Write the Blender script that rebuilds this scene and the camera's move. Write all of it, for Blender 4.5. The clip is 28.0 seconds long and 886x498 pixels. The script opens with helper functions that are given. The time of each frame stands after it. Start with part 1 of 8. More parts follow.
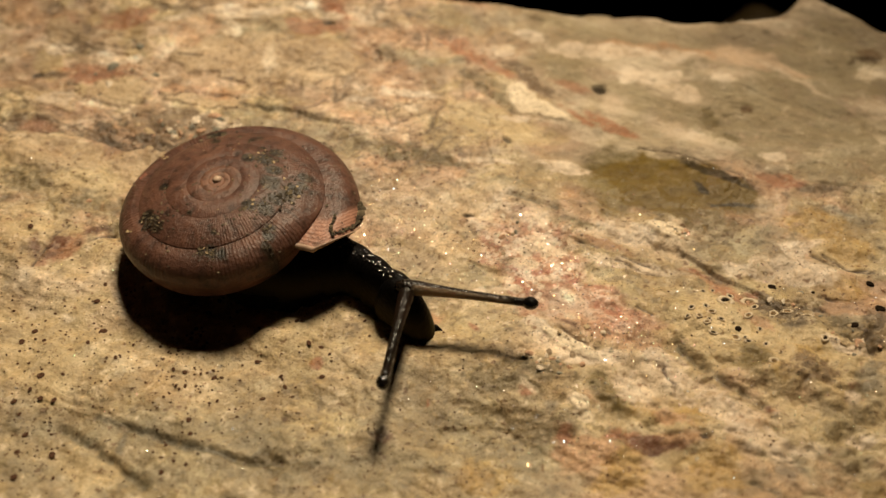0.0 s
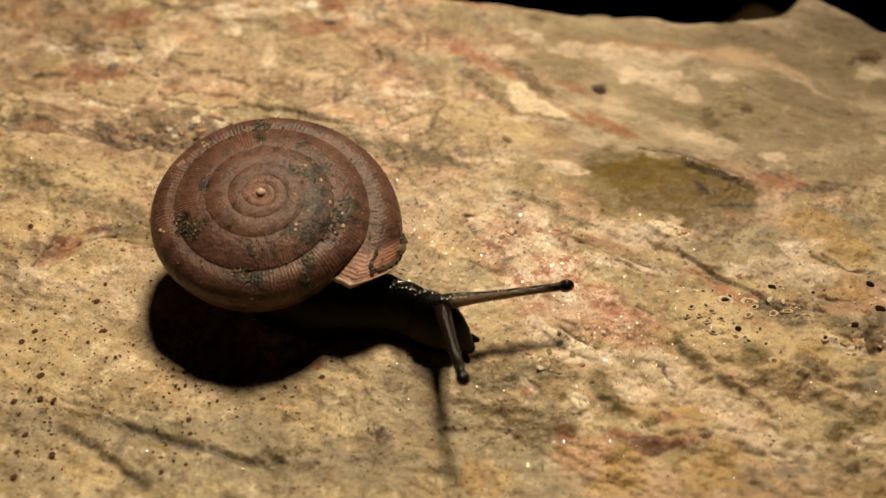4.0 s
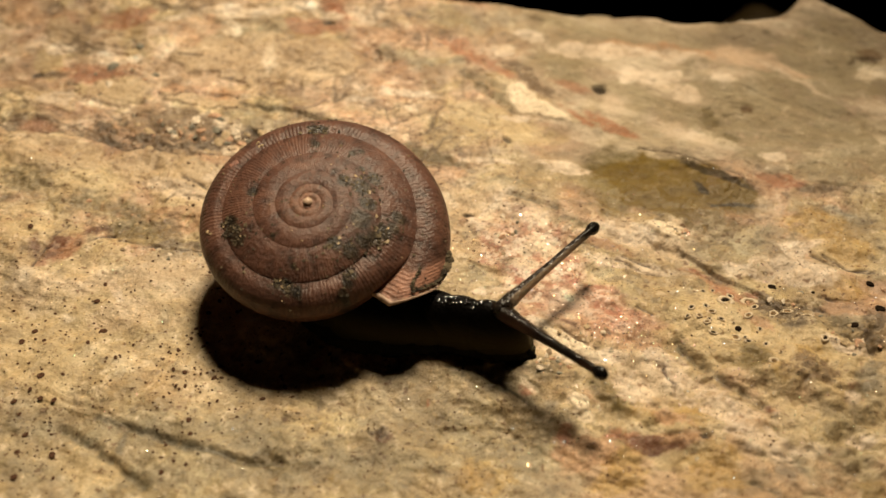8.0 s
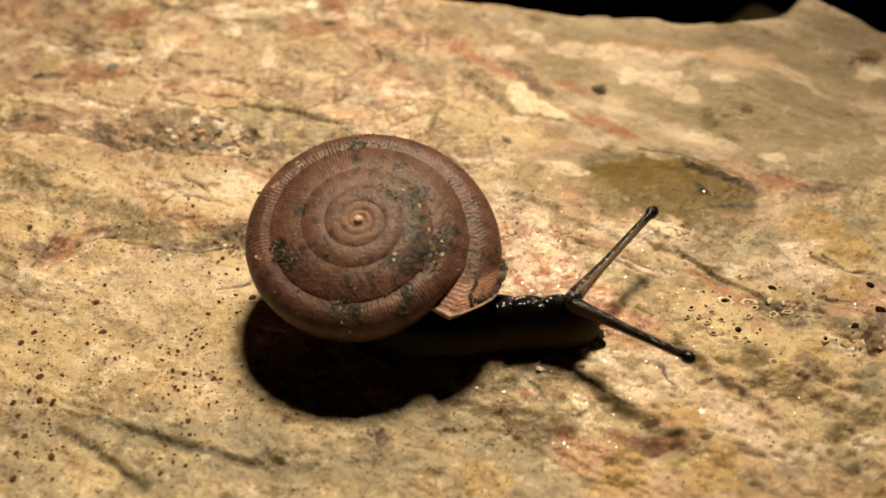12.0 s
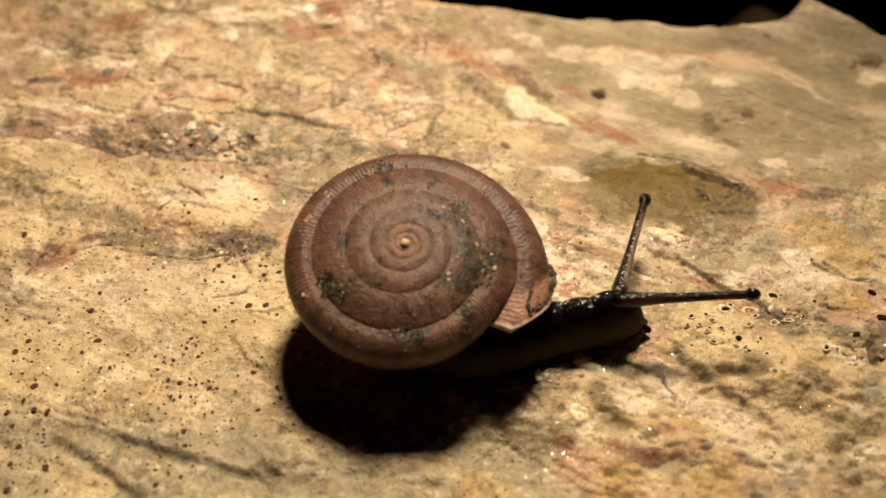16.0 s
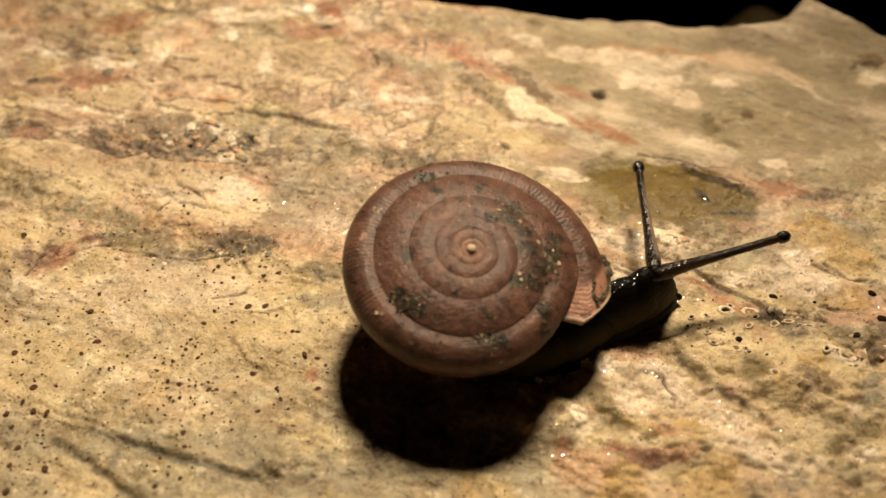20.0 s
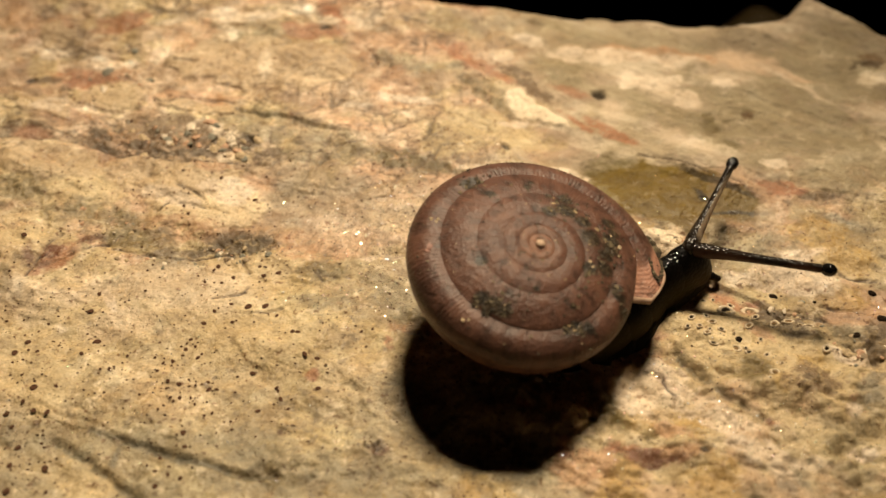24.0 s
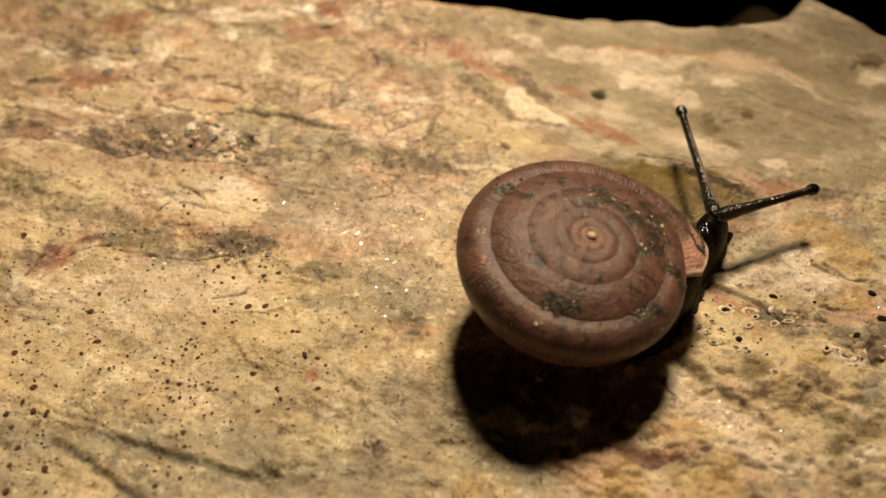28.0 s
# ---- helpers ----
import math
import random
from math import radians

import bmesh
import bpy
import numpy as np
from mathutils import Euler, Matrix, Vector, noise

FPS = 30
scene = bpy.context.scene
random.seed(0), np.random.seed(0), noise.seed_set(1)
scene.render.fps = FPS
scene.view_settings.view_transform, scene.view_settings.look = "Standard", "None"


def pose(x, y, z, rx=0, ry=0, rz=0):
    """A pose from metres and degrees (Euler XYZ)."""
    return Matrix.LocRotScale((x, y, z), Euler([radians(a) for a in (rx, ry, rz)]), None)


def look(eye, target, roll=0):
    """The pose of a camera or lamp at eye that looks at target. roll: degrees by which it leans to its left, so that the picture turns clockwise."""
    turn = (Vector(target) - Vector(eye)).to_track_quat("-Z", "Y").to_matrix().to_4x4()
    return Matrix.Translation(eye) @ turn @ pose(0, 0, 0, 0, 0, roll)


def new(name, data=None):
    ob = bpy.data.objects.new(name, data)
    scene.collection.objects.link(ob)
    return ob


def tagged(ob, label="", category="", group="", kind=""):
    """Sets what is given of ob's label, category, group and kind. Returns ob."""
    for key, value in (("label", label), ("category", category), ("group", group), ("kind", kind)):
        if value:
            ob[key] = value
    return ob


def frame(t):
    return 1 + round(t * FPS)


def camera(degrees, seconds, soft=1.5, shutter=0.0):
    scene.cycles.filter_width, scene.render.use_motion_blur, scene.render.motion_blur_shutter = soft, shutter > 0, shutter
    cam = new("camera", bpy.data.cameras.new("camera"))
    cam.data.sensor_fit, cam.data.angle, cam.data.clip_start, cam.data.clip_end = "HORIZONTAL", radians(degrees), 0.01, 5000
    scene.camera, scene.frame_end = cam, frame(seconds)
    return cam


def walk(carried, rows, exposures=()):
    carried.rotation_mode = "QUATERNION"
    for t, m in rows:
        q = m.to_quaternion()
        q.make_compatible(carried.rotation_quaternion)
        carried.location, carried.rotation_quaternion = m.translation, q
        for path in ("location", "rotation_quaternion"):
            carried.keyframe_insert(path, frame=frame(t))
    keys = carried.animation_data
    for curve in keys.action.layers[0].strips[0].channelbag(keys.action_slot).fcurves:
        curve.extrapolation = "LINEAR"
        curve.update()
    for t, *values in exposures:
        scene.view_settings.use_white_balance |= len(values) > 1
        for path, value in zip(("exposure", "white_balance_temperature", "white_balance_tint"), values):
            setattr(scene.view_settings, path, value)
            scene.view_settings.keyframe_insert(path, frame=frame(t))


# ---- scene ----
cam = camera(40, 28.0, soft=1.5)
cam.data.dof.use_dof = True
cam.data.dof.focus_distance = 0.0690
cam.data.dof.aperture_fstop = 40.0
walk(cam, [
    (0, pose(0.000000, -0.048200, 0.053500, 42.017, -0.000, 0.000)),
    (11.5, pose(0.000000, -0.048200, 0.053500, 42.017, -0.000, 0.000)),
    (12, pose(0.000017, -0.048097, 0.053502, 41.992, 0.004, 0.000)),
    (12.5, pose(0.000027, -0.048040, 0.053503, 41.978, 0.006, 0.000)),
    (14.5, pose(0.000086, -0.047687, 0.053509, 41.893, 0.020, 0.001)),
    (15, pose(0.000133, -0.047402, 0.053514, 41.824, 0.031, 0.001)),
    (15.5, pose(0.000161, -0.047231, 0.053517, 41.783, 0.038, 0.001)),
    (16.5, pose(0.000180, -0.047117, 0.053519, 41.756, 0.042, 0.002)),
    (17, pose(0.000190, -0.047060, 0.053520, 41.742, 0.045, 0.002)),
    (28, pose(0.000190, -0.047060, 0.053520, 41.742, 0.045, 0.002)),
], exposures=[(0, -0.44), (8, -0.24), (11, -0.13), (17, 0.0), (25, -0.17), (28, -0.22)])

# ---- light: night, one hand torch held behind and above the rock ----
world = bpy.data.worlds.new("night")
scene.world = world
world.use_nodes = True
world.node_tree.nodes["Background"].inputs["Color"].default_value = (0.35, 0.45, 0.7, 1)
world.node_tree.nodes["Background"].inputs["Strength"].default_value = 0.00003
torch = new("torch", bpy.data.lights.new("torch", "SPOT"))
torch.data.energy = 3.8
torch.data.color = (1.0, 0.82, 0.56)
torch.data.shadow_soft_size = 0.023
torch.data.spot_size = radians(28)
torch.data.spot_blend = 0.75
torch.matrix_world = look((0.024, 0.106, 0.198), (-0.004, -0.001, 0.0))

MM = 0.001
RIBS = 155         # fine ribs in a turn of the shell


def mm(x, y, z, rx=0, ry=0, rz=0):
    """A pose from millimetres and degrees."""
    return pose(x * MM, y * MM, z * MM, rx, ry, rz)


# ---- materials ----
def material(name, rough=0.6, spec=0.5):
    m = bpy.data.materials.new(name)
    m.use_nodes = True
    b = m.node_tree.nodes["Principled BSDF"]
    b.inputs["Roughness"].default_value = rough
    b.inputs["Specular IOR Level"].default_value = spec
    return m, m.node_tree.nodes, m.node_tree.links, b


def noise_node(n, l, scale, detail=4.0, rough=0.6, coord="Object"):
    tc = n.new("ShaderNodeTexCoord")
    t = n.new("ShaderNodeTexNoise")
    t.inputs["Scale"].default_value = scale
    t.inputs["Detail"].default_value = detail
    t.inputs["Roughness"].default_value = rough
    l.new(tc.outputs[coord], t.inputs["Vector"])
    return t


def ramp(n, l, source, stops):
    r = n.new("ShaderNodeValToRGB")
    while len(r.color_ramp.elements) < len(stops):
        r.color_ramp.elements.new(0.5)
    for e, (at, c) in zip(r.color_ramp.elements, stops):
        e.position, e.color = at, (*c, 1)
    l.new(source, r.inputs["Fac"])
    return r


def mix(n, l, kind, fac, a, b):
    x = n.new("ShaderNodeMix")
    x.data_type, x.blend_type = "RGBA", kind
    for socket, v in ((x.inputs["Factor"], fac), (x.inputs["A"], a), (x.inputs["B"], b)):
        if isinstance(v, bpy.types.NodeSocket):
            l.new(v, socket)
        elif isinstance(v, tuple):
            socket.default_value = (*v, 1)
        else:
            socket.default_value = v
    return x.outputs["Result"]


def bump(n, l, height, strength, distance, below=None):
    b = n.new("ShaderNodeBump")
    b.inputs["Strength"].default_value = strength
    b.inputs["Distance"].default_value = distance
    l.new(height, b.inputs["Height"])
    if below:
        l.new(below, b.inputs["Normal"])
    return b.outputs["Normal"]


def stone_material():
    m, n, l, b = material("limestone", 0.55, 0.4)
    tint = n.new("ShaderNodeAttribute")
    tint.attribute_name = "stone_colour"
    grain = noise_node(n, l, 5200, 3, 0.7)
    speck = noise_node(n, l, 1500, 5, 0.7)
    g = ramp(n, l, grain.outputs["Fac"], [(0.30, (0.78, 0.76, 0.74)), (0.52, (1, 1, 1)), (0.75, (1.16, 1.15, 1.13))])
    s = ramp(n, l, speck.outputs["Fac"], [(0.28, (0.68, 0.62, 0.56)), (0.46, (1, 1, 1)), (0.7, (1.15, 1.13, 1.1))])
    pit = noise_node(n, l, 2700, 2, 0.5)
    p = ramp(n, l, pit.outputs["Fac"], [(0.30, (0.42, 0.30, 0.23)), (0.365, (1, 1, 1)), (0.66, (1, 1, 1)), (0.73, (1.4, 1.37, 1.32))])
    c = mix(n, l, "MULTIPLY", tint.outputs["Alpha"], tint.outputs["Color"], g.outputs["Color"])
    c = mix(n, l, "MULTIPLY", tint.outputs["Alpha"], c, p.outputs["Color"])
    l.new(mix(n, l, "MULTIPLY", tint.outputs["Alpha"], c, s.outputs["Color"]), b.inputs["Base Color"])
    half = n.new("ShaderNodeMath")
    half.operation = "MULTIPLY"
    half.inputs[1].default_value = 0.5
    l.new(tint.outputs["Alpha"], half.inputs[0])
    l.new(half.outputs[0], b.inputs["Specular IOR Level"])
    r = ramp(n, l, speck.outputs["Fac"], [(0.3, (0.66, 0.66, 0.66)), (0.56, (0.36, 0.36, 0.36)), (0.70, (0.16, 0.16, 0.16))])
    l.new(r.outputs["Color"], b.inputs["Roughness"])
    l.new(bump(n, l, grain.outputs["Fac"], 0.6, 0.0001, bump(n, l, speck.outputs["Fac"], 0.6, 0.00026)), b.inputs["Normal"])
    return m


def plain_material(name, colour, vary, scale, rough=0.6, relief=0.0001, spec=0.5):
    m, n, l, b = material(name, rough, spec)
    t = noise_node(n, l, scale, 5, 0.65)
    lo = tuple(v * (1 - vary) for v in colour)
    hi = tuple(v * (1 + vary) for v in colour)
    l.new(ramp(n, l, t.outputs["Fac"], [(0.3, lo), (0.7, hi)]).outputs["Color"], b.inputs["Base Color"])
    l.new(bump(n, l, t.outputs["Fac"], 0.6, relief), b.inputs["Normal"])
    return m


def shell_material():
    """Brown horn shell: fine radial riblets, paler last stretch before the lip."""
    m, n, l, b = material("shell_horn", 0.42, 0.4)
    uv = n.new("ShaderNodeUVMap")
    uv.uv_map = "growth"
    sep = n.new("ShaderNodeSeparateXYZ")
    l.new(uv.outputs["UV"], sep.inputs["Vector"])
    wob = noise_node(n, l, 500, 4, 0.7)
    far = n.new("ShaderNodeMath")
    far.operation = "MULTIPLY"
    far.inputs[1].default_value = 1.6
    l.new(wob.outputs["Fac"], far.inputs[0])
    ph = n.new("ShaderNodeMath")
    ph.operation = "MULTIPLY_ADD"
    l.new(sep.outputs["X"], ph.inputs[0])
    ph.inputs[1].default_value = 2 * math.pi * RIBS
    l.new(far.outputs[0], ph.inputs[2])
    rib = n.new("ShaderNodeMath")
    rib.operation = "SINE"
    l.new(ph.outputs[0], rib.inputs[0])
    where = noise_node(n, l, 260, 3, 0.6)
    patchy = ramp(n, l, where.outputs["Fac"], [(0.38, (0.15, 0.15, 0.15)), (0.62, (1, 1, 1))])
    ribbing = n.new("ShaderNodeMath")
    ribbing.operation = "MULTIPLY"
    l.new(rib.outputs[0], ribbing.inputs[0])
    l.new(patchy.outputs["Color"], ribbing.inputs[1])
    blot = noise_node(n, l, 330, 8, 0.72)
    base = ramp(n, l, blot.outputs["Fac"], [(0.30, (0.062, 0.030, 0.021)), (0.47, (0.118, 0.056, 0.040)), (0.6, (0.152, 0.074, 0.052)), (0.75, (0.24, 0.134, 0.092))])
    last = ramp(n, l, sep.outputs["X"], [(0.0, (1, 1, 1)), (0.042, (1, 1, 1)), (0.052, (0, 0, 0))])
    c = mix(n, l, "MIX", last.outputs["Color"], base.outputs["Color"], (0.40, 0.205, 0.145))
    half = n.new("ShaderNodeMath")
    half.operation = "MULTIPLY"
    half.inputs[1].default_value = 0.1
    l.new(sep.outputs["X"], half.inputs[0])
    young = ramp(n, l, half.outputs[0], [(0.36, (0, 0, 0)), (0.52, (1, 1, 1))])
    c = mix(n, l, "MIX", young.outputs["Color"], c, (0.24, 0.122, 0.080))
    dirt = noise_node(n, l, 1400, 5, 0.7)
    d = ramp(n, l, dirt.outputs["Fac"], [(0.34, (0.38, 0.38, 0.34)), (0.47, (1, 1, 1)), (0.68, (1.25, 1.2, 1.1))])
    c = mix(n, l, "MULTIPLY", 0.95, c, d.outputs["Color"])
    film = n.new("ShaderNodeAttribute")
    film.attribute_name = "film"
    ragged = noise_node(n, l, 900, 6, 0.75)
    sum_up = n.new("ShaderNodeMath")
    sum_up.operation = "MULTIPLY_ADD"
    l.new(ragged.outputs["Fac"], sum_up.inputs[0])
    sum_up.inputs[1].default_value = 1.0
    l.new(film.outputs["Fac"], sum_up.inputs[2])
    low = n.new("ShaderNodeMapRange")
    low.inputs["From Min"].default_value = 0.86
    low.inputs["From Max"].default_value = 1.25
    l.new(sum_up.outputs[0], low.inputs["Value"])
    streak = ramp(n, l, ribbing.outputs[0], [(0.0, (0.70, 0.68, 0.66)), (0.5, (1, 1, 1)), (1.0, (1.4, 1.36, 1.3))])
    c = mix(n, l, "MULTIPLY", 0.32, c, streak.outputs["Color"])
    soil = ramp(n, l, dirt.outputs["Fac"], [(0.35, (0.012, 0.008, 0.005)), (0.55, (0.040, 0.026, 0.015)), (0.72, (0.13, 0.09, 0.052))])
    l.new(mix(n, l, "MIX", low.outputs["Result"], c, soil.outputs["Color"]), b.inputs["Base Color"])
    l.new(bump(n, l, ribbing.outputs[0], 0.22, 0.00004, bump(n, l, dirt.outputs["Fac"], 0.7, 0.0002)), b.inputs["Normal"])
    return m


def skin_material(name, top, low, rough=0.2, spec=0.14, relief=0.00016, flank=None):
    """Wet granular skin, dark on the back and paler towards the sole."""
    m, n, l, b = material(name, rough, spec)
    tc = n.new("ShaderNodeTexCoord")
    v = n.new("ShaderNodeTexVoronoi")
    v.inputs["Scale"].default_value = 4600
    l.new(tc.outputs["Object"], v.inputs["Vector"])
    g = noise_node(n, l, 900, 4, 0.6)
    c = ramp(n, l, g.outputs["Fac"], [(0.35, low), (0.6, top)]).outputs["Color"]
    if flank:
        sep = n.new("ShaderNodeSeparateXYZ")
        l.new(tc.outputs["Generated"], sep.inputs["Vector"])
        # Olive flank pigment, raised to stand in for glow through the flesh.
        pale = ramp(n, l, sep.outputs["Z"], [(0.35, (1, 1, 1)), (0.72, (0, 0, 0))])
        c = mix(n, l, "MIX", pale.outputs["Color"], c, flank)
    l.new(c, b.inputs["Base Color"])
    inv = n.new("ShaderNodeMath")
    inv.operation = "MULTIPLY"
    inv.inputs[1].default_value = -1
    l.new(v.outputs["Distance"], inv.inputs[0])
    l.new(bump(n, l, inv.outputs[0], 0.7, relief), b.inputs["Normal"])
    return m


STONE = stone_material()
SOIL = plain_material("dark_soil", (0.02, 0.016, 0.011), 0.5, 60, 0.9, 0.01)
SPOT = plain_material("lichen_brown", (0.085, 0.042, 0.024), 0.5, 3000, 0.9, 0.00005, 0.15)
HOLE = plain_material("lichen_black", (0.016, 0.010, 0.006), 0.5, 3000, 0.9, 0.00005, 0.06)
RIM = plain_material("lichen_rim", (0.62, 0.50, 0.35), 0.2, 3000, 0.6)
CUP = plain_material("lichen_ochre", (0.20, 0.13, 0.065), 0.5, 3000, 0.8, 0.00005, 0.1)
SHELL = shell_material()
LIP = plain_material("pale_lip", (0.38, 0.25, 0.175), 0.25, 1500, 0.4)
DIRT = plain_material("dirt", (0.06, 0.048, 0.030), 0.8, 3500, 0.85, 0.0002)
_g = DIRT.node_tree.nodes.new("ShaderNodeNewGeometry")
_r = ramp(DIRT.node_tree.nodes, DIRT.node_tree.links, _g.outputs["Random Per Island"], [(0.0, (0.025, 0.017, 0.010)), (0.45, (0.052, 0.037, 0.019)), (0.75, (0.10, 0.073, 0.037)), (1.0, (0.19, 0.145, 0.085))])
DIRT.node_tree.links.new(_r.outputs["Color"], DIRT.node_tree.nodes["Principled BSDF"].inputs["Base Color"])
# Horn tip painted paler than amber so its highlight shows in the colour.
NUB = plain_material("glossy_horn", (0.60, 0.43, 0.31), 0.2, 2500, 0.15, 0.00002)
GRIT = plain_material("grit", (0.42, 0.30, 0.16), 0.5, 2500, 0.5, 0.0001)
RED_GRIT = plain_material("red_grit", (0.26, 0.10, 0.06), 0.4, 2500, 0.5, 0.0001)
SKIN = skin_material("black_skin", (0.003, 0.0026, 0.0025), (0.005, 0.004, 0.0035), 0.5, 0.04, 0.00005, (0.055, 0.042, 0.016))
DROP = plain_material("wet_granule", (0.012, 0.010, 0.009), 0.3, 2000, 0.12, 0.000001, 0.9)
WET = skin_material("wet_black_skin", (0.0045, 0.004, 0.0035), (0.008, 0.006, 0.005), 0.15, 0.4, 0.0001)
SOLE = skin_material("olive_sole", (0.030, 0.023, 0.009), (0.016, 0.012, 0.005), 0.6, 0.10, 0.00006)


def see_through(m, colour, share, most):
    """Thin flesh that lets light from behind through."""
    n, l = m.node_tree.nodes, m.node_tree.links
    thin, both = n.new("ShaderNodeBsdfTranslucent"), n.new("ShaderNodeMixShader")
    thin.inputs["Color"].default_value = (*colour, 1)
    part_of = n.new("ShaderNodeMath")
    part_of.operation = "MULTIPLY"
    part_of.inputs[0].default_value = 1.0
    part_of.inputs[1].default_value = most
    if share:
        l.new(share, part_of.inputs[0])
    l.new(part_of.outputs[0], both.inputs["Fac"])
    l.new(n["Principled BSDF"].outputs["BSDF"], both.inputs[1])
    l.new(thin.outputs["BSDF"], both.inputs[2])
    l.new(both.outputs["Shader"], n["Material Output"].inputs["Surface"])


def stalk_material(name, dark_from, pale_from, dark_below):
    """Translucent skin: dark brown with a paler underside near the foot of the stalk."""
    m = skin_material(name, (0.022, 0.015, 0.011), (0.010, 0.007, 0.005), 0.25, 0.3, 0.0001)
    n, l = m.node_tree.nodes, m.node_tree.links
    b = n["Principled BSDF"]
    dark = b.inputs["Base Color"].links[0].from_socket
    tc, sep = n.new("ShaderNodeTexCoord"), n.new("ShaderNodeSeparateXYZ")
    l.new(tc.outputs["Object"], sep.inputs["Vector"])
    side = n.new("ShaderNodeMath")
    side.operation = "MULTIPLY_ADD"
    l.new(sep.outputs["Z"], side.inputs[0])
    side.inputs[1].default_value = 0.3
    l.new(sep.outputs["Y"], side.inputs[2])
    under = n.new("ShaderNodeMapRange")
    under.inputs["From Min"].default_value = 0.00006
    under.inputs["From Max"].default_value = -0.00012
    l.new(side.outputs[0], under.inputs["Value"])
    foot = n.new("ShaderNodeMapRange")
    foot.inputs["From Min"].default_value = dark_from
    foot.inputs["From Max"].default_value = pale_from
    l.new(sep.outputs["X"], foot.inputs["Value"])
    root = n.new("ShaderNodeMapRange")
    root.inputs["From Min"].default_value = dark_below
    root.inputs["From Max"].default_value = dark_below + 0.0008
    l.new(sep.outputs["X"], root.inputs["Value"])
    shaft = n.new("ShaderNodeMath")
    shaft.operation = "MULTIPLY"
    l.new(foot.outputs["Result"], shaft.inputs[0])
    l.new(root.outputs["Result"], shaft.inputs[1])
    both = n.new("ShaderNodeMath")
    both.operation = "MULTIPLY"
    l.new(under.outputs["Result"], both.inputs[0])
    l.new(shaft.outputs[0], both.inputs[1])
    l.new(mix(n, l, "MIX", both.outputs[0], dark, (0.55, 0.42, 0.29)), b.inputs["Base Color"])
    see_through(m, (0.62, 0.46, 0.32), both.outputs[0], 0.75)
    b.inputs["Subsurface Weight"].default_value = 0.2
    b.inputs["Subsurface Radius"].default_value = (1.0, 0.7, 0.45)
    b.inputs["Subsurface Scale"].default_value = 0.0006
    return m


STALK = stalk_material("stalk_skin", 0.0075, 0.0025, 0.0003)
UPPER_STALK = stalk_material("upper_stalk_skin", -0.0008, -0.0038, -0.01)
DARK_STALK = skin_material("dark_stalk_skin", (0.016, 0.011, 0.008), (0.008, 0.006, 0.004), 0.22, 0.35, 0.0001)
see_through(DARK_STALK, (0.36, 0.22, 0.16), None, 0.32)
FLAKE, _n, _l, _b = material("mica", 0.24, 0.5)
_g = _n.new("ShaderNodeNewGeometry")
_l.new(ramp(_n, _l, _g.outputs["Random Per Island"], [(0.0, (0.85, 0.83, 0.8)), (0.3, (0.9, 0.66, 0.3)), (0.5, (0.5, 0.68, 0.95)), (0.7, (0.95, 0.45, 0.45)), (0.85, (0.5, 0.85, 0.55)), (1.0, (0.9, 0.85, 0.8))]).outputs["Color"], _b.inputs["Base Color"])
_b.inputs["Metallic"].default_value = 1.0


# ---- mesh helpers ----
def mesh_object(name, verts, faces, mat, parent=None, label="", smooth=True):
    me = bpy.data.meshes.new(name)
    me.from_pydata([tuple(v) for v in verts], [], faces)
    me.materials.append(mat)
    if smooth:
        me.polygons.foreach_set("use_smooth", [True] * len(me.polygons))
    me.update()
    ob = new(name, me)
    ob.parent = parent
    if label:
        tagged(ob, label)
    return ob


def loft(rings, close=True, cap0=True, cap1=True):
    """Faces over rings of points of one length."""
    k = len(rings[0])
    verts = [v for r in rings for v in r]
    faces = []
    for i in range(len(rings) - 1):
        for j in range(k if close else k - 1):
            a, b = i * k + j, i * k + (j + 1) % k
            faces.append((a, b, b + k, a + k))
    if cap0:
        faces.append(tuple(reversed(range(k))))
    if cap1:
        faces.append(tuple(range((len(rings) - 1) * k, len(rings) * k)))
    return verts, faces


def blob(rng, size, squash=0.7, rough=0.3):
    """An irregular crumb: points and faces of a shaken low sphere."""
    bm = bmesh.new()
    bmesh.ops.create_icosphere(bm, subdivisions=1, radius=size)
    for v in bm.verts:
        v.co *= 1 + rng.uniform(-rough, rough)
        v.co.z *= squash
    out = [v.co.copy() for v in bm.verts], [[v.index for v in f.verts] for f in bm.faces]
    bm.free()
    return out


class Noise:
    """Smooth lattice noise over arrays, about -1 to 1."""

    def __init__(self, seed):
        self.g = np.random.RandomState(seed).uniform(-1, 1, (256, 256))

    def one(self, x, y):
        xi, yi = np.floor(x).astype(int), np.floor(y).astype(int)
        u, v = x - xi, y - yi
        u, v = u * u * u * (u * (u * 6 - 15) + 10), v * v * v * (v * (v * 6 - 15) + 10)
        a, b = self.g[xi & 255, yi & 255], self.g[(xi + 1) & 255, yi & 255]
        c, d = self.g[xi & 255, (yi + 1) & 255], self.g[(xi + 1) & 255, (yi + 1) & 255]
        return (a * (1 - u) + b * u) * (1 - v) + (c * (1 - u) + d * u) * v

    def fbm(self, x, y, octaves=5, gain=0.5):
        total, amp, norm = 0, 1.0, 0.0
        for i in range(octaves):
            total = total + amp * self.one(x + 17.3 * i, y - 9.1 * i)
            norm += amp
            amp *= gain
            x, y = x * 2.03, y * 2.03
        return total / norm


def smooth(a, b, v):
    t = np.clip((v - a) / (b - a), 0, 1)
    return t * t * (3 - 2 * t)


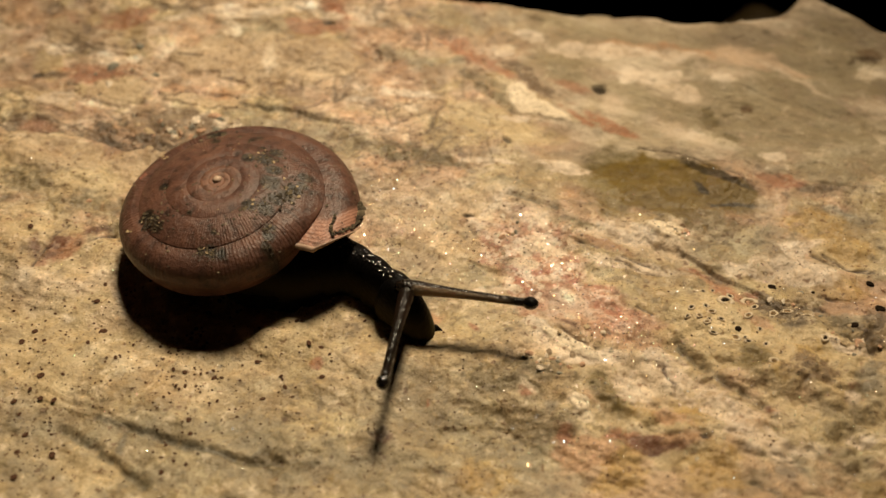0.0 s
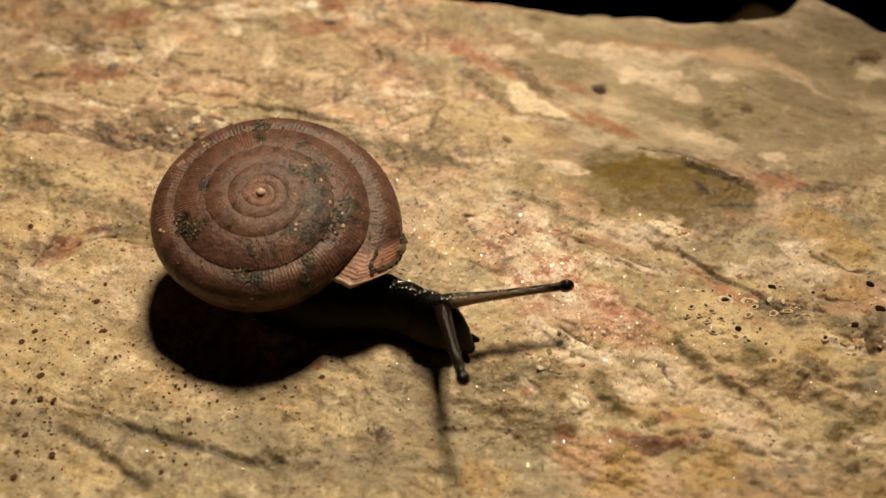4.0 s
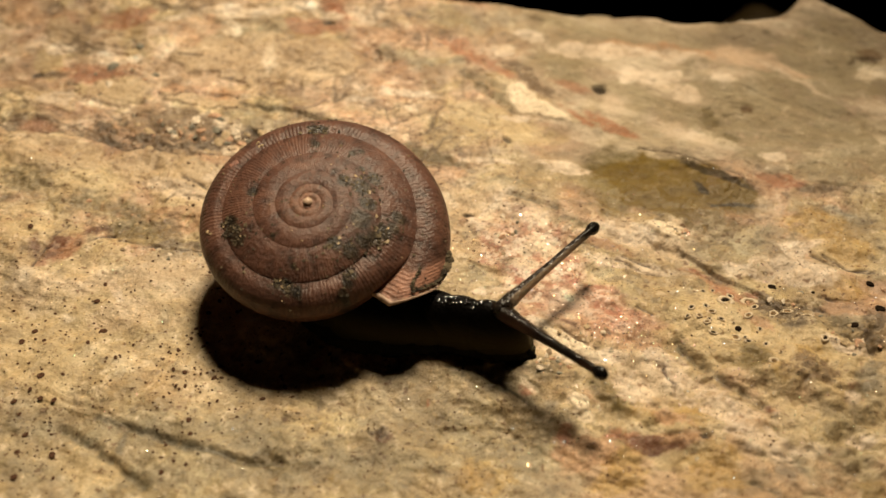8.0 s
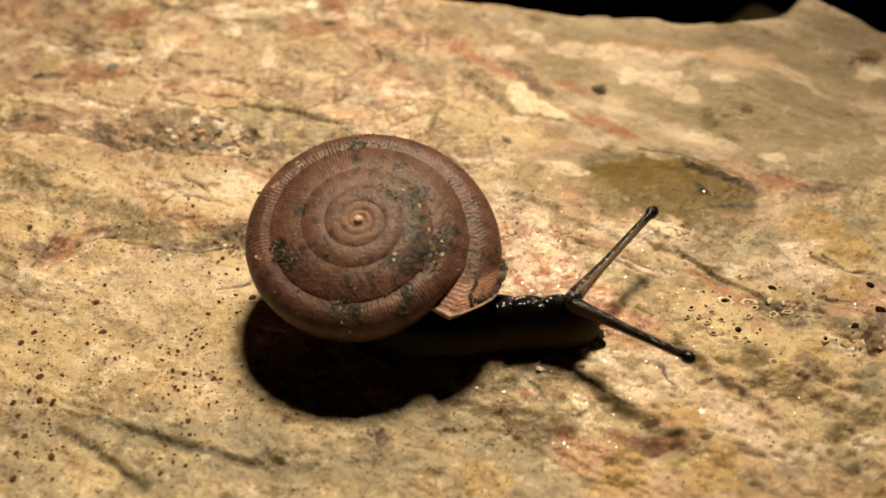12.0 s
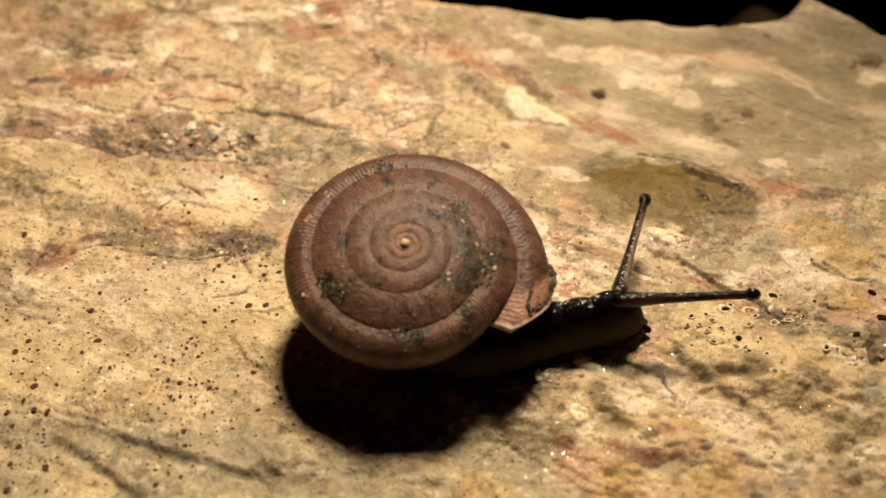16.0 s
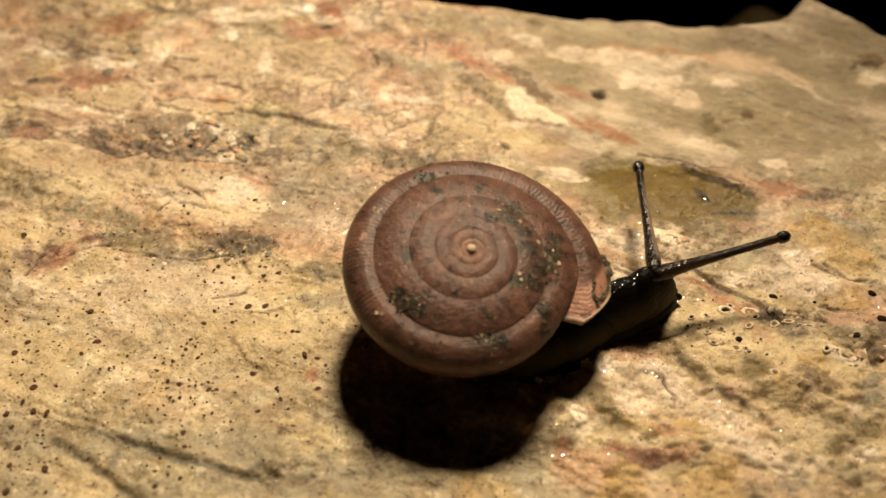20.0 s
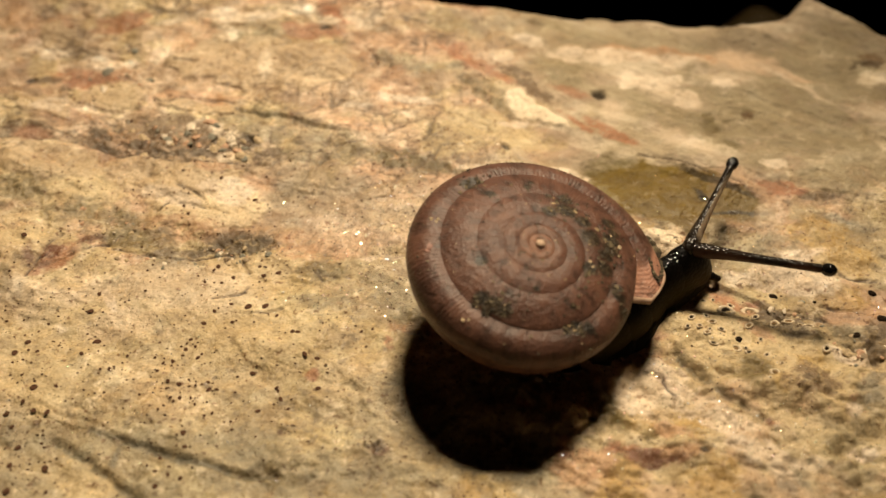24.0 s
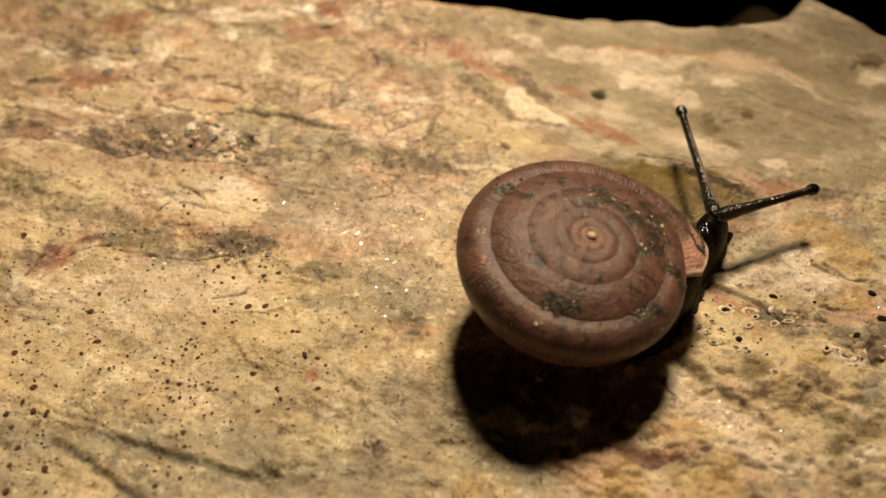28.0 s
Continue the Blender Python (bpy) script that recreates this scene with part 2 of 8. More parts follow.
# ---- the rock: marks on its face, in millimetres: centre, long half axis, short half axis ----
GREY_FILM = [
    (-12.8, -14.9, 5.4, -0.0, 0.2, -1.2), (-18.8, -14.9, 3.4, -0.0, 0.2, -1.1),
    (-20.2, -12.2, 3.2, -0.0, 0.3, -1.4), (-13.0, -13.2, 3.8, -0.0, 0.2, -1.4),
    (8.4, 17.3, 3.1, 0.0, -0.2, -2.7), (7.0, 21.0, 6.7, -0.8, -0.3, -2.6),
    (13.8, 20.4, 4.7, -0.5, -0.3, -1.9), (13.1, 14.3, 5.4, -1.5, -0.2, -1.0),
    (16.3, 0.5, 2.8, -1.1, -0.5, -1.4),
]
GREY = [
    (-13.4, 20.6, 2.8, -0.0, 0.1, -1.1), (-10.2, 11.3, 3.7, -1.3, -0.1, -1.4),
    (-5.0, 8.9, 5.3, -1.6, -0.1, -1.0), (-7.9, 8.6, 2.1, -0.5, -0.0, -0.9),
    (-3.1, 17.7, 1.9, -0.8, -0.1, -0.8), (-0.0, 17.2, 2.3, -0.0, 0.0, -0.5),
    (-6.4, -3.5, 1.9, -0.4, -0.0, -0.5), (-1.9, -3.1, 1.9, -0.0, 0.0, -1.7),
    (-1.2, -10.3, 3.2, -0.7, -0.3, -2.1), (-5.1, -14.7, 5.7, -0.0, 0.1, -1.3),
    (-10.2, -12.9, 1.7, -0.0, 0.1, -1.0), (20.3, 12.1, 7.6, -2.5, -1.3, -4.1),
    (25.7, 16.7, 4.6, 0.0, -1.0, -4.8), (25.4, 6.7, 2.8, 0.0, -0.5, -2.0),
    (24.2, 2.6, 1.7, -1.0, -0.2, -0.5), (19.7, 0.5, 1.6, -0.4, -0.5, -1.6),
]
GREY += [
    (9.1, -1.4, 1.1, -0.7, -0.2, -0.6), (22.7, -5.5, 1.3, 0.0, -0.1, -0.6),
    (21.6, -10.7, 1.8, 0.0, -0.4, -2.0), (1.5, -1.8, 1.6, -0.4, -0.1, -0.7),
    (14.7, -16.1, 1.7, 0.0, -0.1, -0.8), (19.1, -15.5, 1.1, 0.0, -0.2, -0.8),
    (4.2, -15.1, 2.2, -1.5, -0.7, -1.2), (1.9, -12.8, 4.3, -0.9, -0.3, -1.9),
    (0.5, -10.7, 2.4, 0.0, -0.0, -2.0), (6.1, -16.1, 1.4, 0.0, -0.1, -0.9),
]
GREY_PINK = [
    (-7.6, 4.9, 3.5, -0.0, 0.2, -2.3),
]
TAN = [
    (-21.8, 14.6, 1.7, -0.0, 0.2, -1.3), (-24.1, 14.6, 1.1, -0.0, 0.2, -1.0),
    (-25.7, 20.6, 1.6, -0.0, 0.2, -1.1), (-26.9, 17.2, 1.0, -0.0, 0.4, -1.8),
    (-9.2, 16.6, 4.2, -0.6, 0.0, -2.5),
]
OCHRE = [
    (-14.8, 4.2, 2.1, -0.0, 0.1, -0.9), (-24.2, 1.7, 1.5, 0.2, 0.2, -0.6),
    (-11.5, -0.8, 3.6, -0.0, 0.2, -2.0), (-17.9, -14.9, 1.7, -0.0, 0.3, -1.3),
    (-21.2, -4.4, 4.1, -0.0, 0.4, -2.0), (-15.8, -2.7, 3.5, -0.0, 0.3, -1.7),
    (-22.0, -8.3, 2.4, -0.0, 0.5, -2.3), (11.6, -0.1, 2.8, -1.0, -0.2, -0.7),
    (23.7, -0.9, 1.8, -0.7, -0.2, -0.5), (15.9, -6.7, 3.0, -1.5, -1.1, -2.4),
    (19.8, -7.5, 3.4, -1.2, -0.7, -1.8), (11.7, -14.7, 0.9, 0.0, -0.1, -0.6),
]
GOLDEN = [
    (22.7, 1.9, 2.2, -0.7, -0.4, -1.0), (22.9, -3.1, 1.3, -0.2, -0.3, -1.1),
    (11.8, -11.3, 2.7, 0.0, -0.1, -1.0), (13.4, -15.2, 1.7, 0.0, -0.2, -1.5),
    (21.6, -16.4, 0.8, 0.0, -0.1, -0.6), (2.2, -15.6, 1.7, 0.0, -0.0, -1.2),
    (9.0, -15.8, 1.4, 0.0, -0.1, -0.9),
]
PALE_PLATE = [
    (-14.4, 5.2, 3.4, -0.4, 0.2, -2.7),
]
SALMON = [
    (-30.3, 23.5, 1.6, -0.0, 0.4, -1.8), (-18.1, 20.0, 1.2, -0.0, 0.1, -1.0),
    (-14.8, 13.8, 1.5, -0.3, 0.0, -0.7), (-18.1, 14.6, 1.0, -0.1, 0.1, -0.6),
    (-17.3, 9.7, 1.1, -0.0, 0.1, -0.5), (-15.2, 2.2, 3.0, -0.0, 0.1, -0.9),
    (-20.8, 1.4, 1.2, -0.3, 0.0, -0.4), (-6.0, 1.2, 4.0, -0.0, 0.1, -1.0),
    (-8.3, 1.0, 2.0, -0.0, 0.1, -1.1), (-1.5, -5.4, 1.6, -0.0, 0.0, -0.6),
    (14.4, 18.8, 4.6, -0.6, -0.1, -0.7), (15.3, -2.0, 1.5, -0.5, -0.1, -0.4),
    (7.4, -14.0, 1.7, 0.0, -0.1, -1.0), (6.6, -13.7, 0.6, 0.0, -0.0, -0.4),
]
PINK = [
    (4.9, 0.5, 2.8, -1.4, -0.7, -2.3), (5.7, -2.6, 2.1, -1.0, -0.7, -2.2),
    (8.5, -4.3, 2.6, -1.3, -0.4, -1.2),
]
BROWN_FILM = [
    (-28.8, 17.2, 1.7, -0.0, 0.5, -2.1), (-23.2, 20.3, 1.8, -0.0, 0.2, -1.1),
    (-21.7, 11.8, 1.1, -0.0, 0.3, -1.6), (-16.2, 23.8, 2.0, -0.0, 0.1, -0.8),
]
DARK_GREY = [
    (-11.9, 12.9, 1.5, -0.4, -0.0, -0.4), (-2.1, 8.0, 3.9, -1.0, -0.1, -0.8),
    (-25.6, 5.7, 1.7, -0.0, 0.2, -1.0), (-20.9, 3.6, 3.9, -0.7, 0.1, -1.0),
    (-17.8, 1.7, 2.1, -0.5, 0.0, -0.9), (-14.8, -0.2, 1.3, -0.0, 0.1, -0.5),
    (-6.9, -1.1, 1.3, -0.0, 0.1, -0.9), (-8.5, -14.7, 2.0, -0.0, 0.1, -0.7),
    (3.3, 14.0, 1.9, -1.7, -0.2, -0.5), (17.4, 11.5, 0.7, 0.0, -0.1, -0.6),
    (18.3, 9.8, 0.7, -0.2, -0.1, -0.3), (20.0, 12.6, 0.4, 0.0, -0.1, -0.5),
    (5.4, -8.8, 1.8, 0.0, -0.0, -0.6), (4.4, -10.2, 1.0, -0.7, -0.3, -0.6),
    (3.2, -9.0, 0.8, 0.0, -0.0, -0.6), (20.6, -13.5, 1.6, 0.0, -0.3, -1.5),
]
DARK_GREY += [
    (20.8, -15.6, 1.7, 0.0, -0.3, -1.2),
]
BLUE_GREY = [
    (23.0, -9.8, 0.6, 0.0, -0.2, -0.7), (17.7, -15.1, 0.7, 0.0, -0.2, -1.0),
]
BROWN = [
    (-28.1, 23.8, 0.7, -0.0, 0.2, -0.9), (-25.4, 19.4, 1.6, -0.4, 0.1, -0.7),
    (-27.3, 10.7, 3.7, -0.5, 0.1, -0.4), (-16.0, 10.8, 4.1, -1.0, 0.0, -1.2),
    (-11.1, 8.7, 1.1, -0.0, 0.1, -0.9), (5.2, 16.1, 1.8, -2.0, -0.3, -0.6),
    (22.9, 4.7, 1.3, -0.3, -0.1, -0.4), (19.8, -9.0, 1.7, 0.0, -0.3, -1.3),
]
OLIVE_FILM = [
    (10.4, 5.7, 2.2, 0.0, -0.3, -2.9), (10.6, 5.6, 2.3, 0.0, -0.3, -3.0),
    (14.4, 3.9, 4.7, -0.7, -0.3, -1.3), (16.9, -8.3, 1.1, 0.0, -0.2, -1.1),
    (8.6, -10.6, 0.8, -1.3, -0.5, -0.4),
]
OLIVE = [
    (13.6, 5.6, 4.0, -1.0, -0.6, -2.3), (17.5, 4.6, 2.5, -1.0, -0.4, -1.2),
    (19.0, 4.2, 1.0, -0.6, -0.2, -0.5),
]
DARK_OLIVE = [
    (16.2, 6.7, 0.7, -0.4, -0.1, -0.2),
]
RUST_FILM = [
    (-26.2, 10.5, 1.1, -0.0, 0.1, -0.5), (-7.7, 23.3, 1.5, -1.3, -0.2, -0.7),
    (-18.0, 0.1, 0.7, -0.0, 0.1, -0.5), (8.6, 14.6, 1.1, -0.5, -0.1, -0.4),
    (9.7, 0.2, 1.9, -0.6, -0.1, -0.4), (8.8, -5.2, 2.9, -1.4, -0.6, -1.5),
]
RUST = [
    (-22.6, 22.3, 1.9, 0.6, 0.3, -0.9), (-24.5, 16.9, 1.9, -0.0, 0.2, -0.9),
    (-22.3, 16.8, 0.8, -0.0, 0.1, -0.6), (-8.7, 20.9, 2.4, -0.0, 0.1, -0.9),
    (-10.3, 20.8, 0.9, -0.0, 0.1, -0.8), (-22.5, 0.1, 0.9, 0.7, 0.4, -0.8),
    (-23.3, -1.0, 0.8, 0.4, 0.2, -0.4), (-6.7, -8.4, 0.4, -0.0, 0.0, -0.3),
    (-2.8, -6.5, 0.2, -0.0, 0.0, -0.4), (-0.7, -11.2, 0.1, -0.0, 0.0, -0.2),
    (1.8, 18.2, 2.3, -2.2, -0.3, -0.9), (10.7, 11.0, 1.7, -1.7, -0.2, -0.4),
    (21.1, 5.5, 1.5, -0.3, -0.1, -0.5), (16.7, -3.5, 1.1, -0.7, -0.2, -0.4),
    (5.0, 1.6, 0.6, 0.0, -0.0, -0.6), (4.4, -10.4, 0.5, 0.0, -0.0, -0.3),
]
RUST += [
    (9.3, -13.1, 1.1, 0.0, -0.1, -0.5),
]
DARK_RUST = [
    (-3.0, -13.0, 0.4, -0.0, 0.0, -0.4), (10.8, -13.6, 2.2, -0.2, -0.1, -0.3),
]
DARK_BROWN = [
    (-17.6, 9.2, 1.8, -0.0, 0.1, -0.6), (-20.9, 9.3, 1.9, -0.7, -0.0, -0.4),
    (-13.0, 10.0, 1.4, -0.0, 0.1, -0.8), (-11.7, 1.4, 2.2, -0.3, 0.0, -1.0),
    (-15.0, 0.6, 2.6, 0.3, 0.1, -0.3),
    (29.0, 17.6, 1.0, 0.0, -0.1, -0.5), (20.4, -4.4, 1.8, -0.4, -0.1, -0.3),
    (19.2, -4.9, 1.5, -0.9, -0.3, -0.6), (23.9, -6.7, 0.8, 0.0, -0.4, -1.8),
]
PALE_FILM = [
    (-2.2, 12.4, 1.1, -0.0, 0.0, -0.5), (-21.3, -2.7, 1.3, -0.0, 0.2, -0.8),
    (-23.5, -2.7, 1.9, -0.0, 0.4, -1.7), (-17.4, -4.6, 2.2, -0.0, 0.2, -1.4),
    (-15.6, -1.9, 4.9, -0.0, 0.3, -2.0), (-2.7, 3.5, 3.8, -0.0, 0.1, -2.1),
    (-4.7, 2.6, 2.0, -0.0, 0.1, -1.4), (11.2, 12.6, 0.7, 0.0, -0.1, -1.2),
    (3.8, 18.2, 1.5, -0.6, -0.1, -0.7), (15.7, 14.0, 2.1, -0.9, -0.2, -0.7),
    (19.4, 15.8, 1.5, 0.0, -0.1, -0.7), (24.0, 15.8, 1.9, -2.1, -0.1, -0.3),
    (15.5, 9.9, 1.8, -1.4, -0.3, -0.6), (19.9, 3.5, 0.7, 0.0, -0.2, -1.0),
    (6.9, -4.3, 1.3, -1.0, -0.5, -0.9), (10.9, -9.5, 1.6, -0.8, -0.6, -1.4),
]
PALE_FILM += [
    (18.8, -14.0, 1.5, 0.0, -0.1, -0.3),
]
PALE = [
    (-22.7, 18.3, 2.0, -0.3, 0.1, -0.5), (-26.8, 19.4, 1.0, -0.0, 0.1, -0.5),
    (-25.6, 13.8, 1.0, -0.0, 0.2, -0.8), (-14.0, 22.6, 2.4, 0.3, 0.1, -0.4),
    (-2.2, 14.0, 1.9, -0.2, -0.0, -0.4), (-5.6, 22.2, 1.7, -1.2, -0.1, -0.6),
    (4.9, 11.8, 1.1, 0.0, -0.0, -0.4), (14.1, 16.2, 2.2, -0.6, -0.2, -0.7),
    (21.0, 7.5, 0.7, 0.0, -0.1, -0.4), (10.0, 1.0, 2.3, -0.3, -0.1, -0.5),
    (11.4, -1.3, 3.8, -0.9, -0.1, -0.5), (21.0, 0.3, 1.3, 0.0, -0.1, -0.5),
    (20.3, -1.7, 2.1, -0.6, -0.4, -1.0), (17.9, -1.9, 1.4, -0.7, -0.2, -0.4),
    (3.0, 3.4, 1.2, 1.1, 0.1, -0.3), (6.1, 0.0, 1.8, 0.0, -0.0, -0.6),
]
PALE += [
    (4.8, -1.4, 0.9, 0.0, -0.0, -0.5), (2.8, -3.1, 1.6, 0.0, -0.0, -0.4),
    (6.1, -6.8, 1.3, -1.0, -0.2, -0.4), (12.2, -8.3, 1.2, 0.0, -0.1, -0.7),
    (7.9, -8.3, 1.9, 0.0, -0.0, -0.5), (14.5, -11.7, 1.0, -0.6, -0.2, -0.4),
    (16.3, -13.4, 1.4, -0.9, -0.5, -0.8),
]
WHITE = [
    (-23.5, 13.2, 0.9, -0.4, -0.0, -0.4), (-15.0, 20.8, 0.6, -0.5, -0.2, -0.7),
    (-11.9, 17.5, 0.5, -0.0, 0.1, -1.2), (-9.9, 23.3, 1.5, -1.1, -0.1, -0.7),
    (-13.9, 11.1, 1.0, -0.2, -0.0, -0.5), (-13.4, 8.7, 0.7, -0.0, 0.0, -0.3),
    (-23.0, -1.3, 0.3, -0.0, 0.0, -0.2), (29.1, 16.1, 1.2, 0.0, -0.2, -0.7),
    (14.6, 1.0, 0.6, 0.0, -0.0, -0.3), (5.7, 2.0, 0.5, 0.0, -0.0, -0.5),
    (10.5, -10.1, 0.6, -0.3, -0.2, -0.5), (6.9, -11.1, 0.4, 0.0, -0.0, -0.4),
]
CHIP = [
    (5.2, 13.6, 1.1, -0.8, -0.3, -0.9), (6.8, 12.5, 1.7, -1.3, -0.2, -0.5),
    (13.6, 1.5, 1.3, -0.4, -0.1, -0.5), (7.0, -7.4, 1.6, -1.0, -0.1, -0.3),
    (7.3, -11.5, 0.5, 0.0, -0.0, -0.6),
]
HOLLOW = [
    (-27.7, 16.4, 0.5, -0.0, 0.1, -0.3), (-8.0, 21.4, 0.4, -0.0, 0.0, -0.4),
    (10.5, 14.5, 0.4, -0.2, -0.1, -0.4), (13.2, -13.3, 0.2, 0.0, -0.0, -0.2),
]
PALE_FILM += [
    (2.3, 3.3, 4.1, -0.9, -0.3, -2.1), (12.3, 0.7, 2.6, -0.9, -0.3, -1.1), (6.7, -7.5, 1.8, -0.8, -0.3, -0.8), (20.9, -1.7, 1.9, -0.4, -0.3, -1.0), (-4.7, 2.6, 3.7, 0.0, 0.1, -1.7),
]
LEDGES = [
    [(14.2, 0.0), (15.4, -1.3), (16.9, -2.4), (18.0, -3.4), (18.8, -4.5)],
    [(-11.7, 7.9), (-14.3, 8.3), (-16.7, 8.2), (-18.6, 8.8), (-20.8, 9.0), (-23.5, 9.9), (-26.1, 10.1), (-28.3, 10.5)],
    [(-13.4, 13.2), (-10.3, 12.3), (-6.9, 10.9)],
]
GROOVES = [
    [(12.8, -7.0), (14.0, -8.5), (15.6, -10.3), (17.2, -11.6)],
    [(15.5, -16.1), (16.4, -16.8)],
    [(-19.9, -12.4), (-18.5, -13.3), (-17.3, -14.2), (-16.3, -15.1), (-15.1, -16.1)],
    [(-16.5, -12.5), (-14.8, -13.2), (-13.0, -13.7), (-11.5, -14.1), (-10.3, -14.6), (-8.5, -14.8)],
]
CRACKS = [
    [(12.5, 8.6), (15.0, 8.1), (17.9, 6.5), (19.6, 4.7)],
    [(21.7, -3.6), (22.5, -4.1), (23.8, -4.3)],
    [(11.9, -8.7), (12.0, -9.5), (12.5, -10.0), (12.5, -10.4)],
    [(10.5, -0.6), (12.1, -1.1), (13.0, -1.6)],
    [(21.8, -0.4), (22.7, -1.1), (23.6, -1.6), (24.6, -1.6)],
    [(-28.3, 10.4), (-26.1, 10.1), (-23.5, 9.8), (-20.8, 9.0), (-18.6, 8.8), (-16.7, 8.1), (-14.2, 8.2), (-12.1, 7.8)],
    [(-7.3, -1.1), (-6.7, -1.9)],
]
CRACKS += [
    [(-19.3, 0.9), (-17.2, 0.2), (-14.6, 0.1), (-11.6, 0.4)],
    [(-16.5, 6.3), (-15.1, 5.5), (-14.4, 4.9)],
    [(-15.9, 4.7), (-14.1, 4.2), (-12.8, 3.7)],
    [(-13.0, -3.1), (-11.9, -2.8), (-11.1, -2.5)],
    [(-11.7, -0.1), (-11.1, -0.9)],
    [(-19.1, 14.3), (-18.3, 13.9), (-16.5, 14.3), (-14.2, 13.9)],
    [(-22.0, 16.6), (-20.6, 16.1)],
    [(-22.1, -0.0), (-21.0, 0.8), (-19.7, 1.3)],
    [(-18.2, 18.0), (-16.6, 17.7)],
]
BROWN_FILM += [
    (-28.5, 23.8, 0.9, 0.0, 0.1, -0.7), (-24.1, 20.8, 2.4, 0.0, 0.2, -0.9),
    (-29.3, 17.7, 1.1, 0.0, 0.1, -0.6), (-25.5, 19.7, 1.0, 0.0, 0.1, -0.6),
    (7.4, 10.6, 0.7, -0.2, -0.1, -0.5),
    (12.1, -14.0, 0.9, -0.1, -0.1, -0.3),
]
RUST += [
    (-22.2, 22.2, 1.2, 0.0, 0.1, -0.7), (-24.3, 16.6, 1.5, -0.2, 0.1, -0.9),
    (-22.6, 16.9, 0.5, 0.0, 0.1, -0.6), (-10.1, 20.9, 0.9, 0.0, 0.1, -0.8),
    (-7.4, 22.9, 1.5, -0.8, -0.1, -0.6), (-6.7, -8.6, 0.3, 0.0, 0.0, -0.3),
    (-0.7, -11.2, 0.2, 0.0, 0.0, -0.2), (1.6, -6.0, 0.3, -0.1, 0.0, -0.2),
    (2.0, 18.1, 1.7, -1.5, -0.2, -0.6), (3.9, 16.1, 1.1, -0.8, -0.1, -0.4),
    (9.1, 11.6, 1.0, -0.9, -0.1, -0.3), (11.0, 10.1, 0.9, -0.6, -0.1, -0.3),
    (14.7, -1.6, 1.0, -0.3, -0.1, -0.3),
    (6.5, -13.2, 0.4, 0.0, 0.0, -0.4), (17.3, -11.7, 0.2, 0.0, 0.0, -0.2),
]
RUST += [
    (22.0, -10.1, 0.3, 0.1, 0.0, -0.2), (17.7, -3.4, 0.4, -0.2, -0.1, -0.2),
]
SALMON += [
    (-16.2, 2.5, 2.4, -0.2, 0.1, -1.2), (-8.7, 1.2, 1.4, 0.0, 0.1, -1.1),
    (-4.8, 1.1, 1.3, -0.3, 0.0, -0.6), (-0.6, -5.6, 0.7, 0.0, 0.0, -0.6),
    (-14.2, 7.9, 1.6, -0.2, 0.0, -0.5),
]
PALE += [
    (-22.8, 18.1, 1.7, 0.0, 0.1, -0.5), (-17.3, 22.8, 2.8, 0.5, 0.1, -0.4),
    (-25.7, 13.3, 0.9, 0.0, 0.2, -0.7), (-13.2, 22.5, 1.6, 0.0, 0.1, -0.5),
    (-8.0, 22.4, 0.9, 0.0, 0.0, -0.5), (-5.2, 22.3, 1.0, -0.4, -0.1, -0.9),
    (-1.9, 13.9, 1.1, -0.1, 0.0, -0.3), (-6.0, 13.4, 1.0, -0.3, 0.0, -0.3),
    (-2.2, 12.3, 0.5, 0.0, 0.0, -0.5), (-3.3, 0.0, 1.3, -0.1, 0.0, -0.2),
    (-18.9, -3.1, 0.3, 0.2, 0.4, -0.8), (-16.6, 5.2, 1.8, -0.5, 0.0, -0.8),
    (-13.3, 5.9, 1.6, -0.2, 0.0, -1.2), (4.2, 18.5, 0.8, -0.9, -0.3, -0.6),
    (6.2, 20.1, 1.2, -0.6, -0.2, -0.7), (10.8, 18.8, 3.5, -0.1, -0.1, -0.7),
]
PALE += [
    (14.1, 16.0, 2.2, -0.6, -0.2, -1.0), (16.3, 14.0, 0.9, -0.2, -0.2, -0.8),
    (19.0, 15.5, 0.9, -0.1, -0.1, -0.6), (15.9, 18.2, 1.9, -0.1, -0.1, -0.6),
    (2.7, 7.5, 2.1, -0.4, 0.0, -0.3), (7.7, 7.2, 1.4, -0.3, -0.1, -0.5),
    (5.9, 0.0, 0.9, -0.2, -0.1, -0.5), (20.6, 0.0, 0.6, -0.4, -0.3, -0.5),
    (21.3, -1.6, 1.1, -0.2, -0.2, -0.7), (6.7, -7.5, 1.5, -0.8, -0.2, -0.5),
    (10.2, -10.1, 0.9, -0.1, -0.2, -0.9), (14.6, -11.1, 2.2, -0.9, -0.2, -0.6),
    (16.0, -13.1, 1.3, -0.7, -0.4, -0.7), (21.8, -10.9, 0.4, 0.0, -0.1, -0.5),
    (21.9, -13.1, 1.2, 0.3, 0.0, -0.4), (13.5, -10.1, 1.7, -1.0, -0.3, -0.5),
]
PALE += [
    (11.0, 1.4, 1.7, -0.3, -0.1, -0.6),
]
